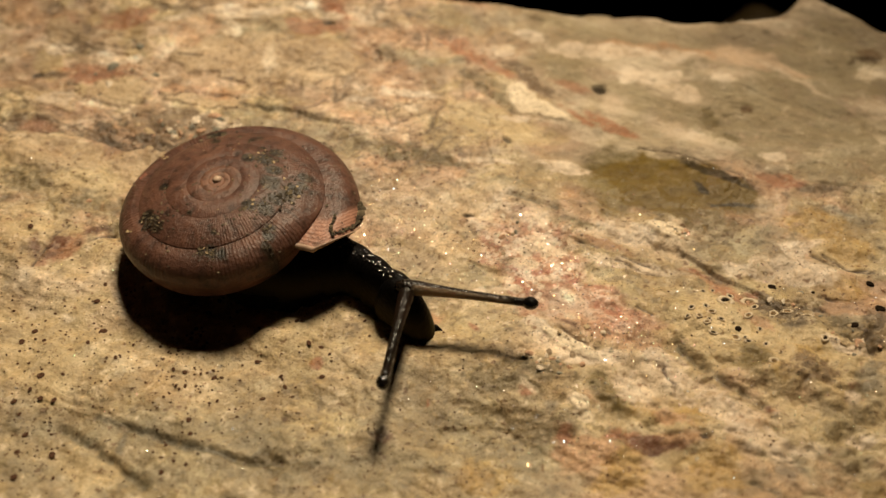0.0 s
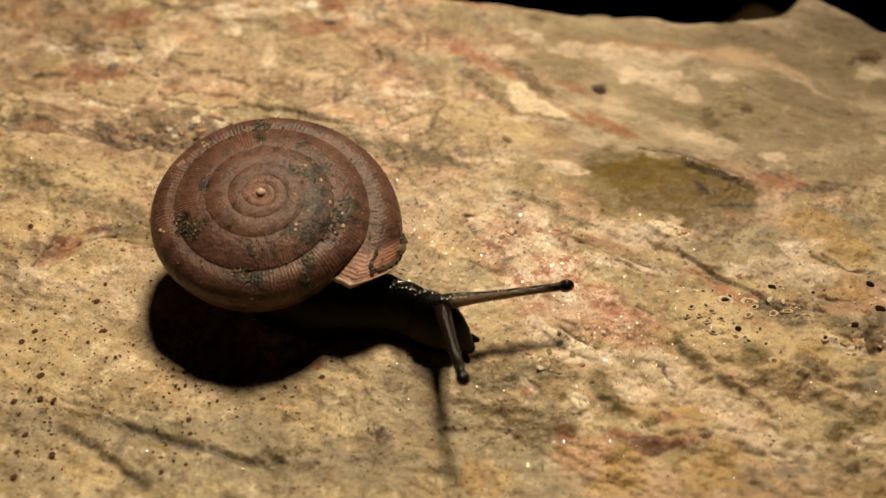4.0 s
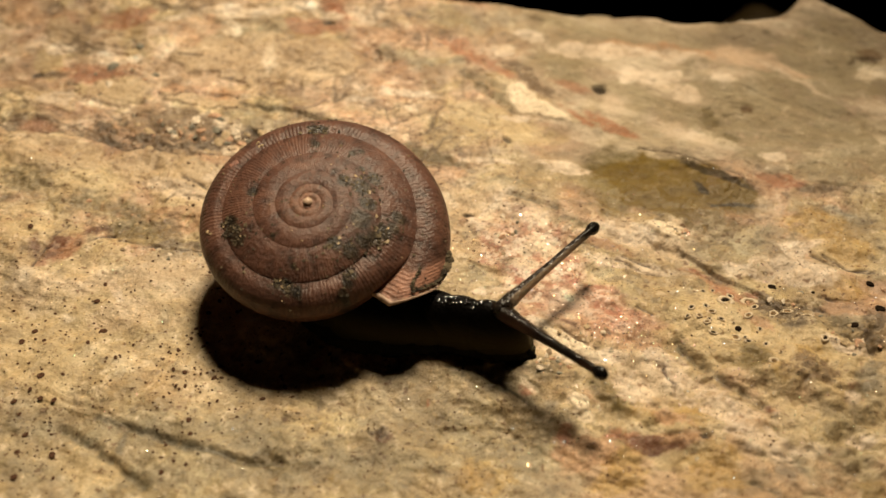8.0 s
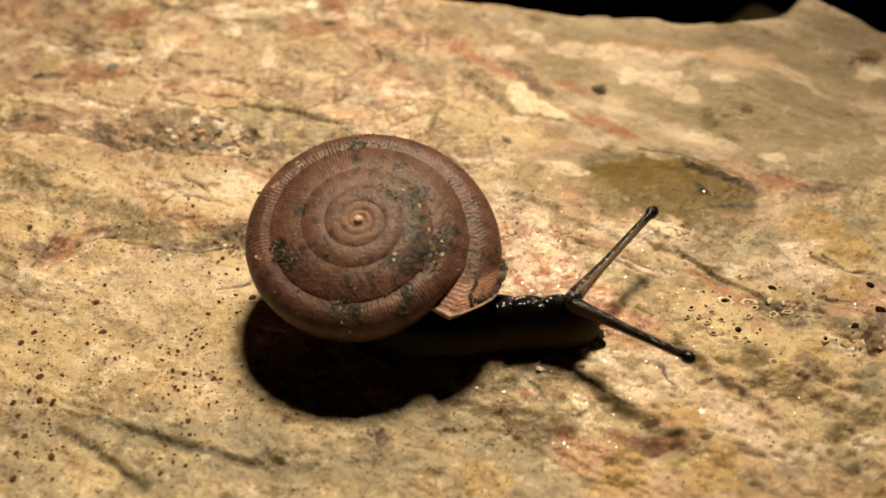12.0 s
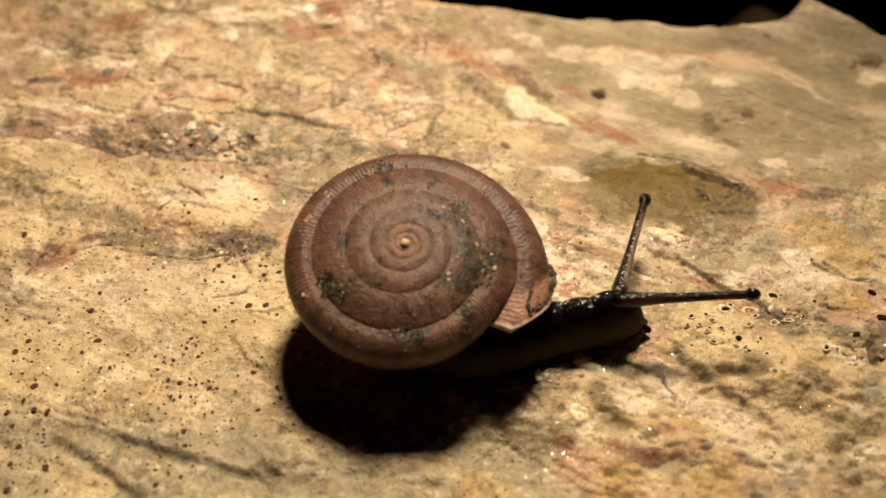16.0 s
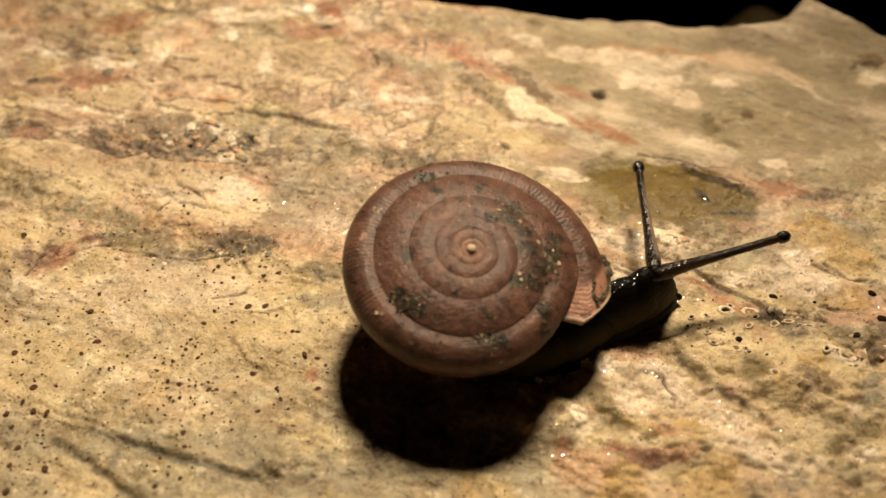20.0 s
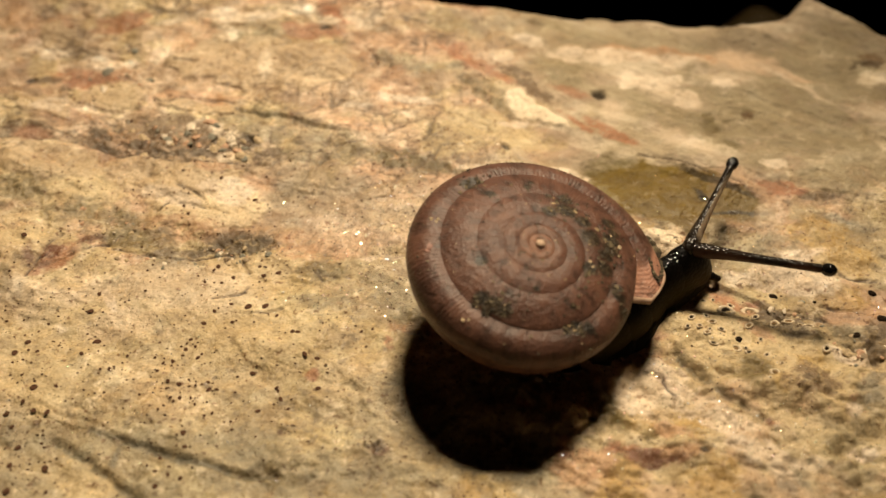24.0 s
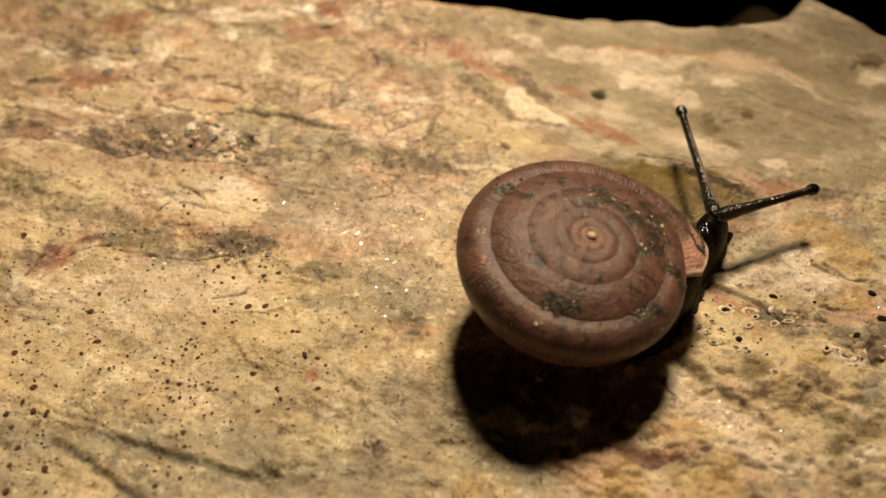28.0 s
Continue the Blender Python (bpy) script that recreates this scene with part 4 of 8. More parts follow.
def rock_height(x, y):
    """Height of the rock's face in millimetres."""
    wx, wy = warped(x, y)
    # strata run slantwise over the face
    s = x * 0.42 + y * 0.91
    along = x * 0.91 - y * 0.42
    z = 0.55 * N4.fbm(along / 16, s / 7, 3) + (0.26 + 0.22 * smooth(2, 8, x) * smooth(3, -3, y)) * N5.fbm(along / 5.0, s / 2.6, 4)
    z += 0.17 * N3.fbm(x / 1.3, y / 1.2, 4, 0.5) + 0.030 * N2.fbm(x / 0.32, y / 0.32, 3, 0.6)
    z += 0.75 * waxy(x, y) * (np.maximum(-0.12, N1.fbm(x / 2.6 + 15, y / 1.9, 3, 0.45)) + 0.4 * np.abs(N5.fbm(x / 1.1, y / 0.9 + 9, 2, 0.5)))
    # broken steps between thin layers
    step = N1.fbm(along / 11 + 5, s / 4.2, 4)
    z += 0.10 * (smooth(-0.06, 0.03, step) + smooth(0.15, 0.24, step) - 1)
    edge = 1.04 + 0.9 * N3.fbm(x / 1.5, y / 1.1, 6, 0.66)
    rough = np.maximum(patch_mask(DARK_BROWN, wx, wy, edge, 0.45), 0.7 * patch_mask(DARK_GREY, wx, wy, edge, 0.45))
    z += rough * (0.22 * N4.fbm(x / 0.5 + 7, y / 0.5, 3, 0.6) - 0.06)
    hx, hy = warped(x, y, 0.28, 1.1)
    firm = 1.0 + 0.4 * N3.fbm(x / 1.3, y / 1.0, 5, 0.6)
    z += 0.16 * patch_mask(CHIP, hx, hy, firm, 0.13) + 0.13 * patch_mask(PALE_PLATE, hx, hy, firm, 0.12) + 0.12 * patch_mask(TAN_PLATE, hx, hy, firm, 0.1)
    z -= 0.2 * patch_mask(HOLLOW, wx, wy, edge, 0.4) + 0.06 * patch_mask(OLIVE, hx, hy, firm, 0.2)
    lx, ly = warped(x, y, 0.25, 2.0)
    d, side = line_distance(LEDGES, lx, ly)
    z += np.where(side > 0, 0.13, -0.10) * np.exp(-(d / 0.9) ** 2)
    d, side = line_distance(GROOVES, lx, ly)
    z -= 0.24 * np.exp(-(d / 0.28) ** 2)
    d, side = line_distance(CRACKS, lx, ly)
    z -= 0.11 * np.exp(-(d / 0.09) ** 2)
    z -= 0.55 * np.exp(-((x - 4) / 8) ** 2 - ((y + 14.5) / 4.5) ** 2)
    wide_gap, thin_gap, tone, fleck = seams(x, y)
    z += 0.07 * tone + 0.03 * fleck - 0.07 * wide_gap - 0.05 * thin_gap
    calm = smooth(40, 70, np.hypot(x, y))
    z = z * (1 - 0.2 * calm) + calm * 6 * N4.fbm(x / 60, y / 60, 4)
    ye = np.interp(x, *EDGE) + 0.5 * N2.fbm(x / 3, x * 0 + 2, 3)
    over = (y - ye) / 0.6
    z -= 2.6 * 0.6 * np.where(over > 20, over, np.log1p(np.exp(np.minimum(over, 20))))
    # a lower shoulder behind the edge, at the rim of the torch light, painted dim too
    z = np.maximum(z, -9.3 - ((x - 27.5) / 2.1) ** 2 - ((y - 36.0) / 1.9) ** 2 + 0.6 * N3.fbm(x / 2.5, y / 2.5, 3))
    for out in (-y - 170, np.abs(x) - 190):
        z -= 3.0 * np.maximum(out, 0)
    return np.maximum(z, GROUND_Z / MM - 6)


# colour of each kind of mark, how much it covers, how soft its rim is
MARKS = (
    (GREY_FILM, (0.33, 0.265, 0.16), 0.6, 0.5), (GREY, (0.31, 0.248, 0.152), 0.78, 0.32), (GREY_PINK, (0.36, 0.275, 0.19), 0.8, 0.5),
    (TAN, (0.55, 0.395, 0.27), 0.95, 0.3), (OCHRE, (0.55, 0.415, 0.235), 0.95, 0.26), (GOLDEN, (0.46, 0.30, 0.11), 0.82, 0.3), (PALE_PLATE, (0.70, 0.545, 0.345), 0.95, 0.16),
    (TAN_PLATE, (0.54, 0.395, 0.245), 0.8, 0.12), (SALMON, (0.52, 0.315, 0.185), 0.92, 0.3), (PINK, (0.54, 0.305, 0.20), 0.92, 0.35), (BROWN_FILM, (0.24, 0.16, 0.09), 0.4, 0.6),
    (DARK_GREY, (0.21, 0.160, 0.083), 0.8, 0.32), (BLUE_GREY, (0.20, 0.185, 0.15), 0.65, 0.5), (BROWN, (0.20, 0.13, 0.075), 0.92, 0.3))
MARKS += (
    (OLIVE_FILM, (0.16, 0.115, 0.035), 0.8, 0.35), (OLIVE, (0.185, 0.117, 0.022), 1.0, 0.2), (DARK_OLIVE, (0.050, 0.031, 0.007), 0.95, 0.26),
    (RUST_FILM, (0.40, 0.18, 0.10), 0.6, 0.45), (RUST, (0.40, 0.17, 0.09), 0.8, 0.4), (DARK_RUST, (0.16, 0.06, 0.032), 0.85, 0.4),
    (DARK_BROWN, (0.125, 0.085, 0.05), 0.88, 0.32), (PALE_FILM, (0.64, 0.50, 0.37), 0.6, 0.5), (PALE, (0.68, 0.545, 0.41), 0.95, 0.25),
    (WHITE, (0.76, 0.62, 0.46), 0.8, 0.4), (CHIP, (0.80, 0.66, 0.48), 1.0, 0.2), (HOLLOW, (0.03, 0.02, 0.012), 0.95, 0.4))


def rock_colour(x, y):
    wx, wy = warped(x, y, 0.45)
    s, along = x * 0.42 + y * 0.91, x * 0.91 - y * 0.42
    big = N3.fbm(along / 9, s / 5, 5, 0.55)
    mid = N4.fbm(along / 2.6, s / 1.5, 5, 0.6)
    fine = N5.fbm(x / 0.6, y / 0.6, 4, 0.65)
    tone = N5.fbm(x / 1.9 + 60, y / 1.5, 5, 0.68)
    hue = N1.fbm(x / 4.0 + 20, y / 3.2, 4, 0.6)

    def blend(c, k, m):
        return c * (1 - m[..., None]) + np.array(k) * m[..., None]

    c = np.ones(x.shape + (3,)) * np.array((0.47, 0.352, 0.20))
    c = blend(c, (0.52, 0.365, 0.25), smooth(2, 10, y) * 0.85)
    c = blend(c, (0.40, 0.325, 0.205), smooth(-8, -14, y) * 0.6)
    c = blend(c, (0.58, 0.44, 0.27), smooth(0.0, 0.3, big) * 0.8 * (1 - 0.5 * smooth(-8, -14, y)))
    c = blend(c, (0.385, 0.285, 0.175), smooth(0.06, 0.35, -big) * 0.35)
    c = blend(c, (0.53, 0.335, 0.215), smooth(0.0, 0.3, hue) * 0.85 * np.maximum(smooth(-2, 5, y), smooth(2, 9, x)))
    c = blend(c, (0.50, 0.38, 0.195), smooth(0.08, 0.35, -hue) * 0.6)
    c = blend(c, (0.72, 0.58, 0.42), smooth(0.3, 0.45, fine) * 0.35)
    c = blend(c, (0.17, 0.12, 0.075), smooth(0.3, 0.48, -fine) * 0.28)
    c = blend(c, (0.57, 0.43, 0.255), 0.35 * waxy(x, y))
    edge = 1.02 + 0.6 * N3.fbm(x / 1.5, y / 1.1, 6, 0.66)
    calm = np.zeros_like(x)
    cover = 0.86 + 0.14 * smooth(-0.3, 0.2, fine + 0.6 * mid)
    far = smooth(4, 9, y) * smooth(2, 11, x)
    band = N4.fbm(along / 5.5 + 31, s / 1.3, 4, 0.5)
    c = blend(c, (0.40, 0.33, 0.245), far * 0.6)
    c = blend(c, (0.64, 0.52, 0.38), far * smooth(0.08, 0.3, band) * 0.5)
    c = blend(c, (0.27, 0.21, 0.14), far * smooth(0.1, 0.32, -band) * 0.7)
    calm = np.maximum(np.maximum(calm, 0.65 * far), 0.45 * waxy(x, y))
    hx, hy = warped(x, y, 0.28, 1.1)
    firm = 1.0 + 0.4 * N3.fbm(x / 1.3, y / 1.0, 5, 0.6)
    crisp = (OLIVE, PALE_PLATE, CHIP, TAN_PLATE)
    grainy = (GREY, DARK_GREY, DARK_BROWN, BROWN, RUST, DARK_RUST, WHITE, PALE, SALMON, GOLDEN)
    grit = N2.fbm(x / 0.55 + 33, y / 0.5, 4, 0.7)
    for rows, k, most, soft in MARKS:
        if any(rows is q for q in crisp):
            m = patch_mask(rows, hx, hy, firm, 0.13)
            calm = np.maximum(calm, m * (0.9 if rows is CHIP else 0.6))
        else:
            m = patch_mask(rows, wx, wy, edge, soft)
        if any(rows is q for q in grainy):
            m = m * (0.30 + 0.70 * smooth(-0.20, 0.12, grit + 0.5 * (m - 0.5)))
        if rows is GREY or rows is DARK_GREY or rows is GREY_FILM:
            m = m * (1 - 0.35 * waxy(x, y))
        c = blend(c, k, m * most * cover)
        if rows is TAN_PLATE:
            c = blend(c, (0.17, 0.105, 0.062), 4 * m * (1 - m) * 0.5 * smooth(-0.3, 0.2, mid))
        if rows is OCHRE:
            calm = np.maximum(calm, m * 0.45)
        if rows is PINK:
            c = blend(c, (0.76, 0.62, 0.50), m * smooth(0.02, 0.16, grit) * 0.85)
            c = blend(c, (0.40, 0.15, 0.10), m * smooth(0.10, 0.26, -grit) * 0.8)
    # mottling at two scales over all kinds of stone
    c = c * np.exp((0.16 * mid + 0.24 * tone + 0.18 * fine) * (1 - calm))[..., None]
    c = c * np.exp((1 - calm) * 0.3 * N4.fbm(x / 1.1 + 80, y / 0.9, 4, 0.6))[..., None] ** np.array((0.35, 0.65, 1.1))
    c = c * np.exp(0.45 * (1 - 0.9 * calm) * smooth(6, 11, y) * smooth(6, -4, x) * N2.fbm(x / 1.3 + 50, y / 0.9 + 11, 5, 0.65))[..., None] ** np.array((0.8, 1.0, 1.2))
    wide_gap, thin_gap, lump, fleck = seams(x, y)
    corner = smooth(5, 9, y) * smooth(4, -4, x)
    c = c * np.exp((1 - 0.7 * calm) * ((0.24 + 0.06 * corner) * lump + (0.18 + 0.12 * corner) * fleck))[..., None] ** np.array((0.8, 1.0, 1.25))
    c = blend(c, (0.13, 0.085, 0.05), wide_gap * (1 - calm) * (0.45 + 0.3 * corner))
    c = blend(c, (0.20, 0.13, 0.08), thin_gap * (1 - calm) * (0.45 + 0.3 * corner))
    seam = np.abs(N2.fbm(along / 4.2 + 9, s / 2.1, 6, 0.6))
    c = blend(c, (0.15, 0.10, 0.06), (1 - smooth(0.0, 0.025, seam)) * smooth(0.0, 0.3, N1.fbm(x / 5, y / 5 + 30, 3)) * 0.25)
    lx, ly = warped(x, y, 0.25, 2.0)
    d, _ = line_distance(GROOVES, lx, ly)
    c = blend(c, (0.085, 0.075, 0.05), np.exp(-(d / 0.28) ** 2) * smooth(-0.55, 0.1, fine) * 0.7)
    d, _ = line_distance(GREY_CRACKS, lx, ly)
    c = blend(c, (0.16, 0.14, 0.10), np.exp(-(d / 0.22) ** 2) * smooth(-0.7, 0.0, fine) * 0.75)
    # Dark line along the ledges: their shade put into the colour.
    d, side = line_distance(LEDGES, lx, ly)
    c = blend(c, (0.11, 0.08, 0.045), np.exp(-((d + 0.05 * side) / 0.2) ** 2) * smooth(-0.4, 0.2, fine + mid) * 0.5)
    d, _ = line_distance(CRACKS, lx, ly)
    c = blend(c, (0.08, 0.045, 0.03), np.exp(-(d / 0.075) ** 2) * smooth(-0.6, 0.25, fine + mid) * 0.95)
    c = blend(c, (0.74, 0.61, 0.44), smooth(0.34, 0.5, fine) * 0.25 * (1 - calm))
    c = blend(c, (0.16, 0.115, 0.07), smooth(0.34, 0.5, -fine) * 0.25 * (1 - calm))
    bright = (c @ np.array((0.3, 0.5, 0.2)) / 0.36)[..., None]
    c = c * bright ** (0.16 + 0.04 * smooth(4, 10, y) * smooth(4, -4, x))[..., None]
    # Past the far edge the stone is painted nearly black, in place of missing light.
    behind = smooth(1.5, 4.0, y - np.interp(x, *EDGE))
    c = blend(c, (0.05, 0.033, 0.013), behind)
    return np.clip(c * np.array((0.938, 0.947, 0.955)), 0.008, 0.88)


def axis(lo, hi, step, far_lo, far_hi):
    """Even steps over the near stretch, then ever wider ones."""
    mid = np.arange(lo, hi, step)
    grow = step * 1.35 ** np.arange(1, 40)
    down = lo - np.cumsum(grow)
    up = mid[-1] + np.cumsum(grow)
    return np.concatenate([[far_lo], down[down > far_lo + 5][::-1], mid, up[up < far_hi - 5], [far_hi]])


def build_rock():
    xs, ys = axis(-35, 35, 0.085, -360, 360), axis(-19, 27, 0.085, -340, 150)
    x, y = np.meshgrid(xs, ys)
    z = rock_height(x, y)
    grainy = 0.85 - 0.7 * smooth(3, 8, y) * smooth(2, 9, x) - 0.2 * waxy(x, y)
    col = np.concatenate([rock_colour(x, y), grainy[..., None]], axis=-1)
    h, w = x.shape
    idx = np.arange(h * w).reshape(h, w)
    quads = np.stack([idx[:-1, :-1], idx[:-1, 1:], idx[1:, 1:], idx[1:, :-1]], axis=-1).reshape(-1, 4)
    me = bpy.data.meshes.new("rock")
    me.vertices.add(h * w)
    me.vertices.foreach_set("co", (np.stack([x, y, z], axis=-1) * MM).astype(np.float32).ravel())
    me.loops.add(quads.size)
    me.polygons.add(len(quads))
    me.loops.foreach_set("vertex_index", quads.astype(np.int32).ravel())
    me.polygons.foreach_set("loop_start", np.arange(0, quads.size, 4, dtype=np.int32))
    me.polygons.foreach_set("use_smooth", np.ones(len(quads), dtype=bool))
    me.update(calc_edges=True)
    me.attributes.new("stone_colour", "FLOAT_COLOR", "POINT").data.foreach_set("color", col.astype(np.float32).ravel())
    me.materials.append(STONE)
    return tagged(new("rock", me), "ochre and grey limestone boulder with cracks, dark spots and glints", "rock")


def top(x, y):
    """Height of the rock's face at one place, in millimetres."""
    return float(rock_height(np.array([[float(x)]]), np.array([[float(y)]]))[0, 0])


rock = build_rock()

ground = mesh_object("ground", [(-80, -80, GROUND_Z), (80, -80, GROUND_Z), (80, 80, GROUND_Z), (-80, 80, GROUND_Z)], [(0, 1, 2, 3)], SOIL)
tagged(ground, "dark bare soil around the boulder at night", "ground", kind="structure")


# ---- marks grown on the rock ----
def dome(size, height, squeeze, turn, k=9):
    """A low dome of three rings, sunk a little at its foot."""
    rings = []
    for rr, zz in ((1.0, -0.5), (0.95, 0.35), (0.6, 0.85)):
        rings.append([(size * rr * math.cos(turn + 2 * math.pi * j / k), squeeze * size * rr * math.sin(turn + 2 * math.pi * j / k), height * zz) for j in range(k)])
    return loft(rings)


def bead(size, height, squeeze, turn, k=8):
    """A round half bead."""
    rings = []
    for q in (0, 22, 44, 64, 80):
        rr, zz = math.cos(radians(q)), math.sin(radians(q))
        rings.append([(size * rr * math.cos(turn + 2 * math.pi * j / k), squeeze * size * rr * math.sin(turn + 2 * math.pi * j / k), height * zz) for j in range(k)])
    return loft(rings)


def build_spots():
    rng = random.Random(5)
    shapes = []
    for q in range(5):
        v, f = dome(1.0, 0.16, rng.uniform(0.55, 0.9), rng.uniform(0, 6), 11)
        me = bpy.data.meshes.new("lichen_spot")
        me.from_pydata([tuple(MM * a * rng.uniform(0.9, 1.1) for a in p) for p in v], [], f)
        me.materials.append(SPOT)
        shapes.append(me)
    for x, y, wide in LICHEN_DOTS:
        ob = new("lichen_spot", rng.choice(shapes))
        ob.parent = rock
        s = wide * rng.uniform(0.9, 1.1)
        ob.matrix_basis = mm(x, y, top(x, y) + 0.03, 0, 0, rng.uniform(0, 360)) @ Matrix.Scale(s, 4)
    places = []
    for (cx, cy, ux, uy, vx, vy), count in zip(SPOT_FIELDS, (150, 100, 40)):
        for _ in range(count):
            a, b = rng.gauss(0, 0.5), rng.gauss(0, 0.5)
            places.append((cx + a * ux + b * vx, cy + a * uy + b * vy, 0.03 + 0.07 * rng.random() ** 2))
    for _ in range(2600):
        places.append((rng.uniform(-30, 4) if rng.random() < 0.8 else rng.uniform(4, 30), rng.uniform(-17, 6) if rng.random() < 0.8 else rng.uniform(6, 20), 0.02 + 0.06 * rng.random() ** 3))
    places = [p for p in places if p[0] < 3 or p[1] < 5]
    verts, faces = [], []
    zs = rock_height(np.array([[p[0] for p in places]]), np.array([[p[1] for p in places]]))[0]
    for (x, y, s), z in zip(places, zs):
        v, f = dome(s, s * 0.3, rng.uniform(0.6, 1.0), rng.uniform(0, 6))
        faces += [[i + len(verts) for i in q] for q in f]
        verts += [((x + a) * MM, (y + b) * MM, (z + 0.015 + c) * MM) for a, b, c in v]
    ob = mesh_object("lichen_speck", verts, faces, SPOT, rock, "tiny black lichen specks")
    return tagged(ob, kind="stuff")


# crumbly places on the face: x, y, spread along x and y, how many chips, largest size
CRUMBLY = [(-17.5, 10.6, 3.6, 0.9, 46, 0.42), (-13.8, 9.4, 1.2, 0.8, 22, 0.45), (-12.2, 0.4, 1.6, 0.7, 40, 0.24), (-16.0, -0.2, 2.6, 0.5, 26, 0.22),
           (5.6, -8.6, 1.6, 0.9, 34, 0.28), (22.8, -6.8, 0.9, 1.2, 24, 0.30), (7.8, -6.8, 1.6, 0.6, 18, 0.22), (-21.5, 2.6, 3.0, 1.0, 30, 0.22),
           (4.4, 1.2, 1.8, 1.4, 26, 0.24), (14.0, 1.2, 1.2, 0.4, 12, 0.26), (-22.0, 16.0, 3.0, 2.0, 18, 0.40), (19.5, -3.9, 1.6, 0.5, 16, 0.26)]


def build_chips():
    """Small angular flakes and crumbs of the rock itself, half sunk in it."""
    rng = random.Random(17)
    kinds = []
    for tone in ((0.72, 0.60, 0.46), (0.50, 0.37, 0.22), (0.28, 0.20, 0.12), (0.22, 0.20, 0.15), (0.52, 0.31, 0.19)):
        mat = plain_material("chip_stone", tone, 0.35, 1800, 0.55, 0.00015)
        for _ in range(4):
            bm = bmesh.new()
            bmesh.ops.create_icosphere(bm, subdivisions=2, radius=1.0)
            cut = [(Vector((rng.uniform(-1, 1), rng.uniform(-1, 1), rng.uniform(-0.3, 1))).normalized(), rng.uniform(0.45, 0.8)) for _ in range(6)]
            for v in bm.verts:
                for n, d in cut:
                    over = v.co.dot(n) - d
                    if over > 0:
                        v.co -= n * over
                v.co.z *= 0.55
                v.co *= MM
            me = bpy.data.meshes.new("stone_chip")
            bm.to_mesh(me)
            bm.free()
            me.materials.append(mat)
            kinds.append(me)
    for cx, cy, sx, sy, count, size in CRUMBLY:
        for _ in range(count):
            x, y = cx + rng.gauss(0, sx * 0.6), cy + rng.gauss(0, sy * 0.6)
            s = size * (0.25 + 0.75 * rng.random() ** 2)
            ob = new("stone_chip", rng.choice(kinds))
            ob.parent = rock
            ob.matrix_basis = mm(x, y, top(x, y) - 0.1 * s, rng.uniform(-15, 15), rng.uniform(-15, 15), rng.uniform(0, 360)) @ Matrix.Diagonal((s * rng.uniform(0.8, 1.5), s, s, 1))


def build_pores():
    """Round lichen cups with a pale raised rim and a black middle."""
    rng = random.Random(8)
    for x, y, wide in RIMMED_PORES + BLACK_PITS:
        r, z, q = wide / (1.75 if (x, y, wide) in BLACK_PITS else 1.4), top(x, y), rng.uniform(0.7, 1.1)
        k, rings, turn = 14, [], rng.uniform(-0.6, 0.6)
        two = rng.uniform(0.0, 0.3)
        wob = [rng.uniform(0.86, 1.12) * (1 + two * math.cos(2 * 6.2832 * j / k)) for j in range(k)]

        def at(rr, j, zz):
            a, b = r * rr * wob[j] * math.cos(6.2832 * j / k), q * r * rr * wob[j] * math.sin(6.2832 * j / k)
            return ((x + a * math.cos(turn) - b * math.sin(turn)) * MM, (y + a * math.sin(turn) + b * math.cos(turn)) * MM, (z + zz) * MM)

        for rr, zz in ((1.40, -0.08), (1.28, 0.05), (1.02, 0.08), (0.72, 0.05), (0.64, -0.05)):
            rings.append([at(rr, j, zz * rng.uniform(0.7, 1.3)) for j in range(k)])
        if (x, y, wide) in BLACK_PITS:
            pit = [[at(rr, j, zz) for j in range(k)] for rr, zz in ((1.3, -0.06), (1.15, 0.02), (0.7, 0.05), (0.2, 0.05))]
            mesh_object("lichen_pit", *loft(pit), HOLE, rock, "black oval lichen body")
            continue
        cup = mesh_object("lichen_cup", *loft(rings, cap0=False, cap1=False), RIM, rock, "pale rimmed lichen cup")
        full = rng.random() < 0.35
        disc = [[at(rr, j, zz) for j in range(k)] for rr, zz in ((0.80, -0.03), (0.5, 0.055 if full else 0.02), (0.2, 0.07 if full else 0.02))]
        dark = rng.random() < 0.6
        mesh_object("cup_disc", *loft(disc), HOLE if dark else CUP, cup, "black middle of the cup" if dark else "brown middle of the cup")


